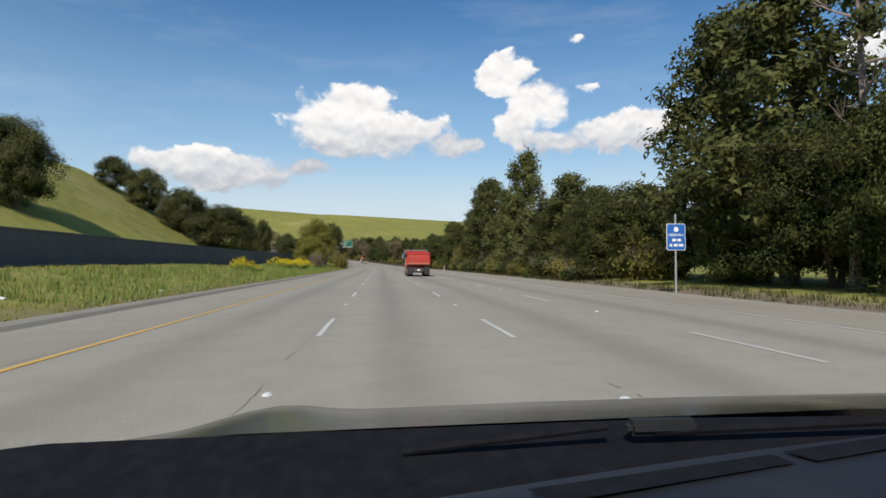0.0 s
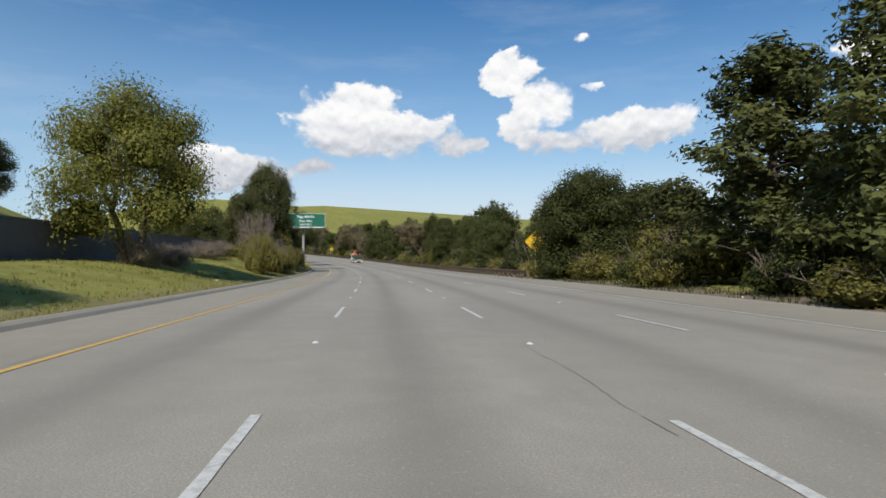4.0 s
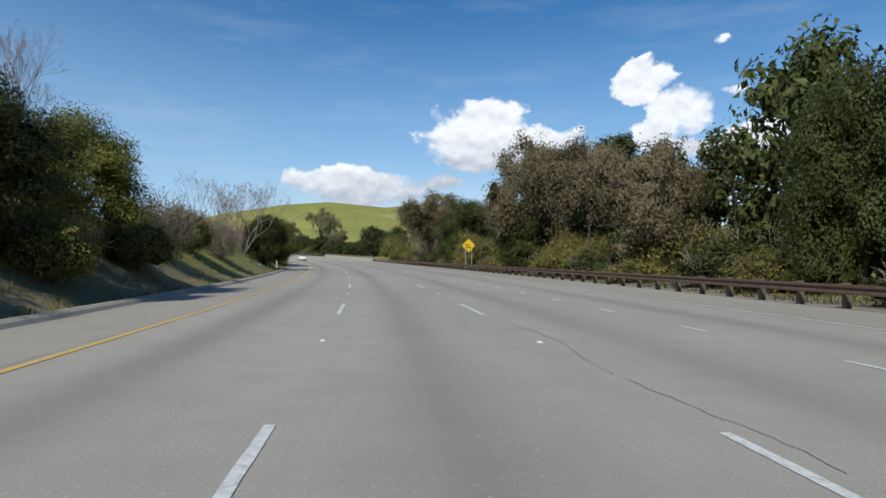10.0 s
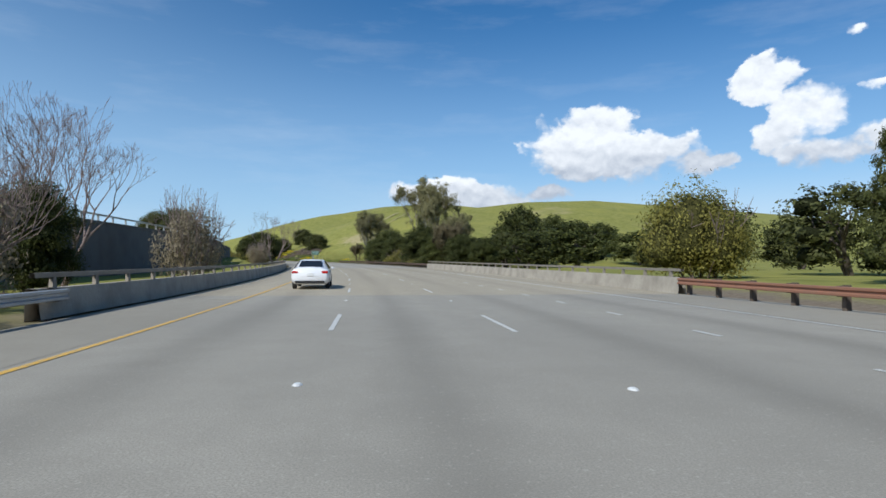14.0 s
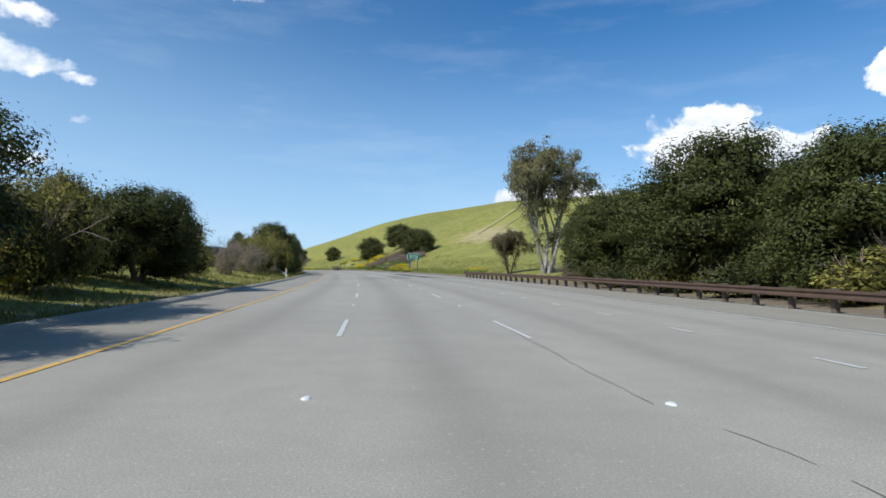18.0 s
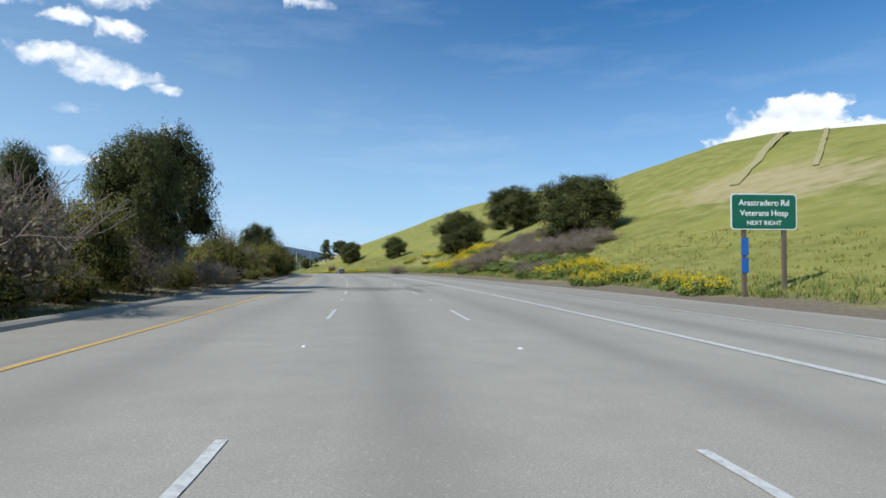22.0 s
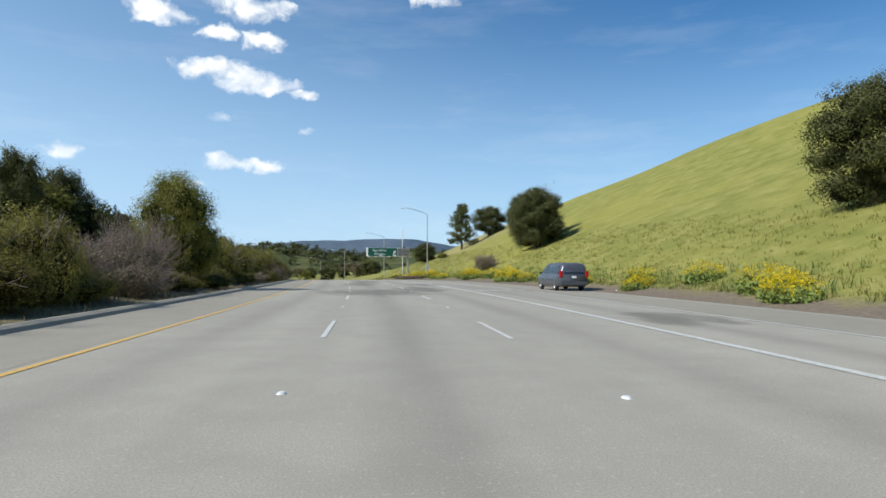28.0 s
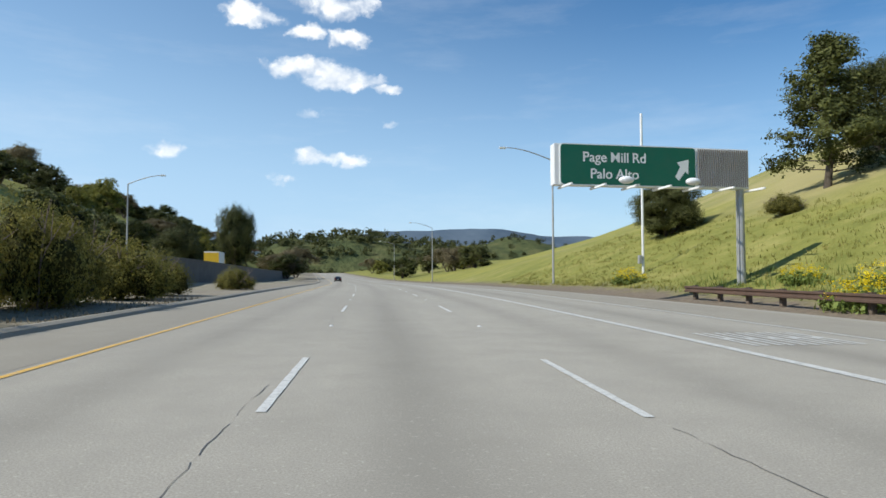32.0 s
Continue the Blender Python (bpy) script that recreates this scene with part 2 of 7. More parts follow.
# ---- materials ----
class Mat:
    """A small builder of node materials."""

    def __init__(self, name, rough=0.7, metal=0.0, spec=0.5):
        self.m = bpy.data.materials.new(name)
        self.m.use_nodes = True
        self.n, self.l = self.m.node_tree.nodes, self.m.node_tree.links
        self.b = self.n["Principled BSDF"]
        self.b.inputs["Roughness"].default_value = rough
        self.b.inputs["Metallic"].default_value = metal
        self.b.inputs["Specular IOR Level"].default_value = spec

    def coord(self, kind="Object", scale=(1, 1, 1)):
        mp = self.n.new("ShaderNodeMapping")
        mp.inputs["Scale"].default_value = scale
        self.l.new(self.n.new("ShaderNodeTexCoord").outputs[kind], mp.inputs["Vector"])
        return mp.outputs[0]

    def noise(self, scale, detail=4, rough=0.6, vec=None):
        t = self.n.new("ShaderNodeTexNoise")
        t.inputs["Scale"].default_value, t.inputs["Detail"].default_value, t.inputs["Roughness"].default_value = scale, detail, rough
        self.l.new(vec if vec is not None else self.coord(), t.inputs["Vector"])
        return t.outputs["Fac"]

    def ramp(self, fac, *stops):
        r = self.n.new("ShaderNodeValToRGB")
        e = r.color_ramp.elements
        while len(e) < len(stops):
            e.new(0.5)
        for i, (p, c) in enumerate(stops):
            e[i].position, e[i].color = p, (c if len(c) == 4 else (*c, 1))
        self.l.new(fac, r.inputs[0])
        return r.outputs[0]

    def mix(self, fac, a, b, mode="MIX"):
        x = self.n.new("ShaderNodeMix")
        x.data_type, x.blend_type = "RGBA", mode
        for i, v in ((0, fac), (6, a), (7, b)):
            if isinstance(v, (int, float)):
                x.inputs[i].default_value = v
            elif isinstance(v, tuple):
                x.inputs[i].default_value = v if len(v) == 4 else (*v, 1)
            else:
                self.l.new(v, x.inputs[i])
        return x.outputs[2]

    def math(self, op, a, b=0.0, clamp=False):
        n = self.n.new("ShaderNodeMath")
        n.operation, n.use_clamp = op, clamp
        for i, v in enumerate((a, b)):
            if isinstance(v, (int, float)):
                n.inputs[i].default_value = v
            else:
                self.l.new(v, n.inputs[i])
        return n.outputs[0]

    def random(self):
        return self.n.new("ShaderNodeObjectInfo").outputs["Random"]

    def island(self):
        return self.n.new("ShaderNodeNewGeometry").outputs["Random Per Island"]

    def color(self, c):
        if isinstance(c, tuple):
            self.b.inputs["Base Color"].default_value = (*c, 1)
        else:
            self.l.new(c, self.b.inputs["Base Color"])
        return self

    def rough(self, fac, lo, hi):
        r = self.n.new("ShaderNodeMapRange")
        r.inputs["To Min"].default_value, r.inputs["To Max"].default_value = lo, hi
        self.l.new(fac, r.inputs["Value"])
        self.l.new(r.outputs[0], self.b.inputs["Roughness"])
        return self

    def bump(self, fac, strength=0.3, distance=0.02):
        b = self.n.new("ShaderNodeBump")
        b.inputs["Strength"].default_value, b.inputs["Distance"].default_value = strength, distance
        self.l.new(fac, b.inputs["Height"])
        self.l.new(b.outputs[0], self.b.inputs["Normal"])
        return self


def paint(name, c, rough=0.45, metal=0.0, dirt=0.25, dirt_c=(0.16, 0.13, 0.1), scale=2.0):
    """Painted or plain surface with dust and wear at two scales."""
    m = Mat(name, rough, metal)
    big, fine = m.noise(scale, 5), m.noise(scale * 14, 3)
    f = m.math("MULTIPLY", m.ramp(big, (0.4, (0, 0, 0)), (0.75, (1, 1, 1))), dirt)
    col = m.mix(f, c, dirt_c)
    col = m.mix(m.math("MULTIPLY", m.ramp(fine, (0.45, (0, 0, 0)), (0.8, (1, 1, 1))), dirt * 0.6), col, tuple(v * 0.6 for v in c))
    m.color(col).rough(big, max(0.05, rough - 0.08), min(1, rough + 0.15))
    return m.bump(fine, 0.08, 0.004).m


def make_asphalt(name, base, tint, streak=1.0, stains=()):
    m = Mat(name, 0.88, spec=0.35)
    uv = m.coord("UV")
    grain = m.noise(55, 3, 0.7, uv)
    mid = m.noise(1.1, 5, 0.6, uv)
    drift = m.noise(0.5, 4, 0.6, m.coord("UV", (0.9, 0.05, 1)))
    big = m.noise(0.055, 4, 0.55, uv)
    col = m.ramp(grain, (0.25, tuple(v * 0.55 for v in base)), (0.75, tuple(v * 1.4 for v in base)))
    col = m.mix(m.math("MULTIPLY", m.ramp(mid, (0.4, (0, 0, 0)), (0.8, (1, 1, 1))), 0.5), col, tuple(v * 0.68 for v in base))
    col = m.mix(m.math("MULTIPLY", m.ramp(drift, (0.42, (0, 0, 0)), (0.72, (1, 1, 1))), 0.45), col, tuple(v * 0.7 for v in base))
    col = m.mix(m.math("MULTIPLY", m.ramp(big, (0.45, (0, 0, 0)), (0.65, (1, 1, 1))), 0.4), col, tint)
    # oil-darkened middle of each lane
    sep = m.n.new("ShaderNodeSeparateXYZ")
    m.l.new(uv, sep.inputs[0])
    wave = m.math("COSINE", m.math("MULTIPLY", m.math("SUBTRACT", sep.outputs[0], 0.48), 2 * math.pi / 3.66))
    lane = m.math("MULTIPLY", m.math("POWER", m.math("MULTIPLY", m.math("ADD", wave, 1.0), 0.5), 5.0), 0.3 * streak)
    col = m.mix(m.math("MULTIPLY", lane, m.math("ADD", drift, 0.35)), col, tuple(v * 0.45 for v in base))
    # damp stains with soft ragged edges, each at its own place
    rag = m.math("MULTIPLY", m.math("SUBTRACT", m.noise(1.0, 5, 0.62, m.coord("UV", (0.9, 0.3, 1))), 0.5), 3.4)
    wet = -9.0
    for s, o, hs, ho in stains:
        u = m.math("MULTIPLY", m.math("SUBTRACT", sep.outputs[0], o), 1 / ho)
        w = m.math("MULTIPLY", m.math("SUBTRACT", sep.outputs[1], s), 1 / hs)
        wet = m.math("MAXIMUM", m.math("SUBTRACT", 1.0, m.math("ADD", m.math("MULTIPLY", u, u), m.math("MULTIPLY", w, w))), wet)
    if stains:
        f = m.ramp(m.math("ADD", wet, rag), (0.0, (0, 0, 0)), (0.7, (1, 1, 1)))
        col = m.mix(m.math("MULTIPLY", f, 0.62), col, tuple(v * 0.3 for v in base))
    # rough speckle of worn aggregate
    speck = m.noise(16, 2, 0.8, uv)
    col = m.mix(m.math("MULTIPLY", m.ramp(speck, (0.6, (0, 0, 0)), (0.72, (1, 1, 1))), 0.3), col, tuple(min(1, v * 1.7) for v in base))
    m.color(col)
    return m.bump(m.mix(0.5, grain, mid), 0.35, 0.012).m


M_ASPHALT = make_asphalt("asphalt", (0.355, 0.323, 0.262), (0.25, 0.228, 0.188), 1.45)
M_ASPHALT_FAR = make_asphalt("asphalt_beyond_bridge", (0.39, 0.355, 0.288), (0.28, 0.255, 0.21), 1.2, (
    (632, 1.2, 2.2, 2.2), (633, 4.2, 4, 1.8), (642, 5.2, 6, 2), (717.5, 0, 4.2, 3.2), (717, 3, 6, 0.6), (724, 4.7, 1.5, 1.2), (763, 4.6, 4, 1.5), (767, 6.8, 2, 1.2),
    (778.3, 3.8, 1.7, 2.2), (781, 9.7, 1.8, 1.2), (796, 5.9, 3, 1.2), (791.5, 4.6, 2.2, 2.2), (803.5, 3.2, 3, 1.6), (868.8, 8.2, 2.5, 1.6), (894, 3.5, 6, 2.2), (889, 0.5, 6, 3.6),
    (911, 0, 7, 2), (908, 5.5, 5, 1.5), (925, 1.4, 10, 1.8), (948, 1.2, 9, 1.1), (961.5, -2, 2.5, 1.6), (963, 1.4, 2.5, 1.2), (945.5, -2.3, 5, 0.8), (948, 2.75, 9, 0.35)))
M_SHOULDER = make_asphalt("shoulder_asphalt", (0.34, 0.305, 0.24), (0.24, 0.216, 0.172), 0.0)
M_PATCH = make_asphalt("repair_asphalt", (0.14, 0.132, 0.12), (0.115, 0.11, 0.1), 0.3)
M_DECK = make_asphalt("deck_concrete", (0.41, 0.352, 0.255), (0.32, 0.275, 0.2), 0.9)


def make_line(name, c):
    m = Mat(name, 0.6)
    wear = m.noise(9, 6, 0.75, m.coord("Object"))
    m.color(m.mix(m.ramp(wear, (0.46, (0, 0, 0)), (0.7, (0.85, 0.85, 0.85))), c, (0.27, 0.255, 0.22)))
    return m.bump(wear, 0.2, 0.004).m


M_WHITE_LINE = make_line("white_line_paint", (0.62, 0.605, 0.55))
M_YELLOW_LINE = make_line("yellow_line_paint", (0.72, 0.42, 0.06))
M_DOT = paint("ceramic_dot", (0.75, 0.74, 0.7), 0.35, dirt=0.3)
M_CRACK = paint("crack_sealant", (0.1, 0.094, 0.085), 0.5, dirt=0.2)


def make_ground():
    m = Mat("meadow", 0.95, spec=0.15)
    p = m.coord("Object")
    patch, mid, fine = m.noise(0.03, 5, 0.6, p), m.noise(0.35, 6, 0.65, p), m.noise(5.0, 4, 0.7, p)
    col = m.ramp(mid, (0.25, (0.15, 0.158, 0.034)), (0.5, (0.25, 0.24, 0.06)), (0.75, (0.37, 0.325, 0.11)))
    col = m.mix(m.ramp(patch, (0.5, (0, 0, 0)), (0.66, (0.75, 0.75, 0.75))), col, (0.33, 0.3, 0.07))
    col = m.mix(m.math("MULTIPLY", m.ramp(fine, (0.35, (1, 1, 1)), (0.65, (0, 0, 0))), 0.35), col, (0.1, 0.125, 0.024))
    dry = m.ramp(m.noise(0.016, 4, 0.6, m.coord("Object", (1, 1, 1))), (0.6, (0, 0, 0)), (0.7, (0.6, 0.6, 0.6)))
    col = m.mix(dry, col, (0.4, 0.33, 0.17))
    # a browned strip of dry grass high on the hill
    own = m.n.new("ShaderNodeSeparateXYZ")
    m.l.new(m.coord("UV"), own.inputs[0])
    across = m.math("POWER", m.math("MULTIPLY", m.math("SUBTRACT", own.outputs[0], 50.0), 1 / 9.0), 2.0)
    along = m.math("POWER", m.math("MULTIPLY", m.math("SUBTRACT", own.outputs[1], 745.0), 1 / 22.0), 2.0)
    strip = m.math("SUBTRACT", m.math("ADD", 1.0, m.math("MULTIPLY", m.math("SUBTRACT", mid, 0.5), 3.0)), m.math("ADD", across, along), clamp=True)
    col = m.mix(m.math("MULTIPLY", strip, 0.7), col, (0.42, 0.33, 0.2))
    # bare soil and litter on the strip beside the pavement, from the sheet's own map
    sep = m.n.new("ShaderNodeSeparateXYZ")
    m.l.new(m.coord("UV"), sep.inputs[0])
    edge = m.math("ADD", sep.outputs[0], m.math("MULTIPLY", m.math("SUBTRACT", mid, 0.5), 5.0))
    soil = m.n.new("ShaderNodeMapRange")
    soil.inputs["From Min"].default_value, soil.inputs["From Max"].default_value = 17.4, 15.4
    m.l.new(edge, soil.inputs["Value"])
    right = m.math("GREATER_THAN", sep.outputs[0], 10.0)
    earth = m.ramp(fine, (0.3, (0.13, 0.1, 0.07)), (0.7, (0.26, 0.21, 0.15)))
    col = m.mix(m.math("MULTIPLY", soil.outputs[0], right, clamp=True), col, earth)
    soil2 = m.n.new("ShaderNodeMapRange")
    soil2.inputs["From Min"].default_value, soil2.inputs["From Max"].default_value = -10.6, -8.8
    hedge = m.n.new("ShaderNodeMapRange")
    hedge.inputs["From Min"].default_value, hedge.inputs["From Max"].default_value, hedge.inputs["To Max"].default_value = 672.0, 700.0, 3.2
    m.l.new(sep.outputs[1], hedge.inputs["Value"])
    under = []
    for lo, hi in ((258.0, 272.0), (352.0, 336.0)):
        r = m.n.new("ShaderNodeMapRange")
        r.inputs["From Min"].default_value, r.inputs["From Max"].default_value = lo, hi
        m.l.new(sep.outputs[1], r.inputs["Value"])
        under.append(r.outputs[0])
    litter_on = m.math("MULTIPLY", m.math("MULTIPLY", under[0], under[1]), 4.0)
    m.l.new(m.math("ADD", m.math("ADD", edge, hedge.outputs[0]), litter_on), soil2.inputs["Value"])
    col = m.mix(m.math("MULTIPLY", m.math("MULTIPLY", soil2.outputs[0], m.math("LESS_THAN", sep.outputs[0], 0.0)), 0.75, clamp=True), col, earth)
    bare = m.n.new("ShaderNodeMapRange")
    bare.inputs["From Min"].default_value, bare.inputs["From Max"].default_value = 968.0, 990.0
    m.l.new(m.math("ADD", sep.outputs[1], m.math("MULTIPLY", m.math("SUBTRACT", mid, 0.5), 20.0)), bare.inputs["Value"])
    verge = m.math("MULTIPLY", m.math("LESS_THAN", sep.outputs[0], 0.0), m.math("GREATER_THAN", sep.outputs[0], -20.0))
    col = m.mix(m.math("MULTIPLY", m.math("MULTIPLY", bare.outputs[0], verge), 0.85, clamp=True), col, m.ramp(fine, (0.3, (0.2, 0.17, 0.13)), (0.7, (0.36, 0.32, 0.25))))
    m.color(col)
    return m.bump(m.mix(0.5, mid, fine), 0.55, 0.2).m


M_GROUND = make_ground()


def make_leaf(name, dark, mid, light, trans=0.25):
    m = Mat(name, 0.6, spec=0.16)
    drift = m.ramp(m.noise(0.9, 4, 0.65), (0.3, (0, 0, 0)), (0.7, (1, 1, 1)))
    t = m.math("ADD", m.math("MULTIPLY", m.island(), 0.4), m.math("MULTIPLY", drift, 0.6))
    col = m.ramp(t, (0.0, dark), (0.55, mid), (1.0, light))
    hue = m.n.new("ShaderNodeHueSaturation")
    mr = m.n.new("ShaderNodeMapRange")
    mr.inputs["To Min"].default_value, mr.inputs["To Max"].default_value = 0.8, 1.2
    m.l.new(m.random(), mr.inputs["Value"])
    m.l.new(mr.outputs[0], hue.inputs["Value"])
    m.l.new(col, hue.inputs["Color"])
    m.color(hue.outputs[0])
    tr = m.n.new("ShaderNodeBsdfTranslucent")
    m.l.new(hue.outputs[0], tr.inputs["Color"])
    mixer = m.n.new("ShaderNodeMixShader")
    mixer.inputs[0].default_value = trans
    m.l.new(m.b.outputs[0], mixer.inputs[1])
    m.l.new(tr.outputs[0], mixer.inputs[2])
    m.l.new(mixer.outputs[0], m.n["Material Output"].inputs["Surface"])
    return m.m


LEAF = {
    "oak": make_leaf("oak_leaf", (0.032, 0.036, 0.013), (0.078, 0.084, 0.026), (0.165, 0.162, 0.052), 0.2),
    "bay": make_leaf("bay_leaf", (0.024, 0.03, 0.009), (0.064, 0.073, 0.019), (0.15, 0.155, 0.042), 0.2),
    "pine": make_leaf("pine_needle", (0.035, 0.042, 0.013), (0.09, 0.098, 0.028), (0.19, 0.19, 0.058), 0.2),
    "euc": make_leaf("eucalyptus_leaf", (0.11, 0.105, 0.05), (0.235, 0.215, 0.1), (0.38, 0.335, 0.18), 0.4),
    "pepper": make_leaf("withered_leaf", (0.075, 0.062, 0.034), (0.18, 0.148, 0.08), (0.32, 0.265, 0.145), 0.35),
    "bush": make_leaf("bush_leaf", (0.1, 0.095, 0.024), (0.23, 0.208, 0.05), (0.42, 0.36, 0.09), 0.4),
    "willow": make_leaf("willow_leaf", (0.09, 0.098, 0.02), (0.2, 0.195, 0.042), (0.36, 0.33, 0.08), 0.4),
    "brush": make_leaf("brush_leaf", (0.16, 0.135, 0.088), (0.28, 0.232, 0.152), (0.42, 0.35, 0.235), 0.35),
    "mustard": make_leaf("mustard_flower", (0.55, 0.4, 0.01), (0.75, 0.56, 0.015), (0.85, 0.7, 0.03), 0.3),
    "herb": make_leaf("herb_leaf", (0.12, 0.155, 0.036), (0.2, 0.25, 0.062), (0.32, 0.36, 0.11), 0.3),
    "grass": make_leaf("grass_blade", (0.14, 0.15, 0.032), (0.26, 0.24, 0.06), (0.42, 0.35, 0.14), 0.3),
}


# crown filler: the shade between leaves is painted in as a darker colour
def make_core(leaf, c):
    m = Mat(leaf.name + "_shade_filler", 0.9, spec=0.1)
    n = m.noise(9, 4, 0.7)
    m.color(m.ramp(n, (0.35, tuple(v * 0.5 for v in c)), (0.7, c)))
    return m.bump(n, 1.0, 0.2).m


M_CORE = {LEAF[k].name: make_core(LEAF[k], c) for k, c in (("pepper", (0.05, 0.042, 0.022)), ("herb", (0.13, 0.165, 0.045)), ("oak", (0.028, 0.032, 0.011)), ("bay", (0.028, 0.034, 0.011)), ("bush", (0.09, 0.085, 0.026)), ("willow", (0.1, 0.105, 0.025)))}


def make_bark(name, a, b):
    m = Mat(name, 0.9, spec=0.2)
    v = m.coord("Object", (1, 1, 0.25))
    n = m.noise(7, 5, 0.7, v)
    m.color(m.ramp(n, (0.3, a), (0.7, b)))
    return m.bump(n, 0.6, 0.03).m


M_BARK = make_bark("dark_bark", (0.05, 0.04, 0.03), (0.14, 0.115, 0.09))
M_PALE_BARK = make_bark("pale_bark", (0.2, 0.17, 0.14), (0.42, 0.38, 0.33))
M_TWIG = make_bark("grey_twig", (0.17, 0.128, 0.108), (0.31, 0.238, 0.21))
M_STEEL = paint("galvanised_steel", (0.46, 0.46, 0.45), 0.5, 0.4, 0.3)
M_RUST = paint("weathering_steel", (0.13, 0.08, 0.055), 0.7, 0.3, 0.5, (0.05, 0.035, 0.028))
M_RUST_NEW = paint("fresh_rust", (0.32, 0.15, 0.09), 0.7, 0.2, 0.3)
M_POST_WOOD = paint("post_timber", (0.12, 0.09, 0.065), 0.85, 0, 0.5)
M_CONCRETE = paint("concrete", (0.4, 0.355, 0.285), 0.88, 0, 0.75, (0.17, 0.15, 0.12), 0.8)
M_RAIL_TAN = paint("weathered_rail", (0.27, 0.235, 0.185), 0.65, 0.2, 0.45)
M_WALL = paint("dark_retaining_wall", (0.12, 0.12, 0.125), 0.85, 0, 0.5, (0.07, 0.07, 0.07), 0.7)
M_SIGN_GREEN = paint("sign_green", (0.005, 0.12, 0.07), 0.4, dirt=0.08)
M_SIGN_WHITE = paint("sign_white", (0.8, 0.8, 0.78), 0.4, dirt=0.08)
M_SIGN_YELLOW = paint("sign_yellow", (0.8, 0.5, 0.02), 0.4, dirt=0.1)
M_SIGN_BLUE = paint("sign_blue", (0.02, 0.12, 0.42), 0.4, dirt=0.08)
M_BLACK = paint("black_paint", (0.02, 0.02, 0.021), 0.45, dirt=0.15)
M_ORANGE = paint("orange_paint", (0.8, 0.12, 0.015), 0.4, dirt=0.12)

# ---- building helpers ----
def mesh_of(name, verts, faces, mats, uvs=None, slots=None, smooth_faces=False):
    me = bpy.data.meshes.new(name)
    me.from_pydata([tuple(v) for v in verts], [], faces)
    for m in mats:
        me.materials.append(m)
    if slots:
        me.polygons.foreach_set("material_index", slots)
    if uvs is not None:
        lay = me.uv_layers.new(name="UVMap")
        idx = np.zeros(len(me.loops), dtype=np.int32)
        me.loops.foreach_get("vertex_index", idx)
        lay.data.foreach_set("uv", np.asarray(uvs, dtype=np.float32)[idx].ravel())
    if smooth_faces:
        me.polygons.foreach_set("use_smooth", [True] * len(me.polygons))
    me.update()
    return me


def part(name, bm, material, parent, label=""):
    """One bmesh as one mesh object under a thing or a part."""
    me = bpy.data.meshes.new(name)
    bm.to_mesh(me)
    bm.free()
    for m in material if isinstance(material, (list, tuple)) else [material]:
        me.materials.append(m)
    ob = new(name, me)
    if parent is not None:
        ob.parent = parent
    return tagged(ob, label)


def piece(name, me, parent, m=None):
    ob = new(name, me)
    ob.parent = parent
    if m is not None:
        ob.matrix_local = m
    return ob


def box(bm, x0, x1, y0, y1, z0, z1, bevel=0.0, m=None):
    mat = Matrix.Translation(((x0 + x1) / 2, (y0 + y1) / 2, (z0 + z1) / 2)) @ Matrix.Diagonal((x1 - x0, y1 - y0, z1 - z0, 1))
    r = bmesh.ops.create_cube(bm, size=1, matrix=(m @ mat) if m else mat)
    if bevel:
        es = {e for v in r["verts"] for e in v.link_edges}
        bmesh.ops.bevel(bm, geom=list(es), offset=bevel, segments=2, affect="EDGES")
    return bm


def tube(bm, a, b, r0, r1=None, seg=10):
    a, b = Vector(a), Vector(b)
    r1 = r0 if r1 is None else r1
    d = b - a
    q = d.to_track_quat("Z", "Y").to_matrix().to_4x4()
    bmesh.ops.create_cone(bm, cap_ends=True, segments=seg, radius1=r0, radius2=r1, depth=d.length, matrix=Matrix.Translation((a + b) / 2) @ q)
    return bm


def prism(bm, outline, a, b, axis="x"):
    """Extrude a closed outline of (u, v) between a and b along an axis: x takes (y, z), y takes (x, z), z takes (x, y)."""
    def at(u, v, w):
        return {"x": (w, u, v), "y": (u, w, v), "z": (u, v, w)}[axis]
    lo = [bm.verts.new(at(u, v, a)) for u, v in outline]
    hi = [bm.verts.new(at(u, v, b)) for u, v in outline]
    n = len(outline)
    bm.faces.new(lo), bm.faces.new(hi)
    for i in range(n):
        bm.faces.new((lo[i], lo[(i + 1) % n], hi[(i + 1) % n], hi[i]))
    bmesh.ops.recalc_face_normals(bm, faces=bm.faces[:])
    return bm


def frame_at(s, o, z=0.0, turn=0.0):
    """Pose on the road: x to the right across it, y along it."""
    p = spot(s, o, z)
    return pose(p.x, p.y, p.z, grade(s), 0, heading(s) + turn)


def ribbon(name, s0, s1, step, profile, mats, smooth_faces=False):
    """A strip along the road with a cross-section of (o, z) points; the map runs (o, s)."""
    n = max(2, int(round((s1 - s0) / step)) + 1)
    verts, uvs, faces = [], [], []
    for i in range(n):
        s = s0 + (s1 - s0) * i / (n - 1)
        pts = profile(s) if callable(profile) else profile
        for o, z in pts:
            verts.append(spot(s, o, z))
            uvs.append((o, s))
    k = len(pts)
    for i in range(n - 1):
        for j in range(k - 1):
            a = i * k + j
            faces.append((a, a + 1, a + k + 1, a + k))
    return mesh_of(name, verts, faces, mats, uvs, None, smooth_faces)


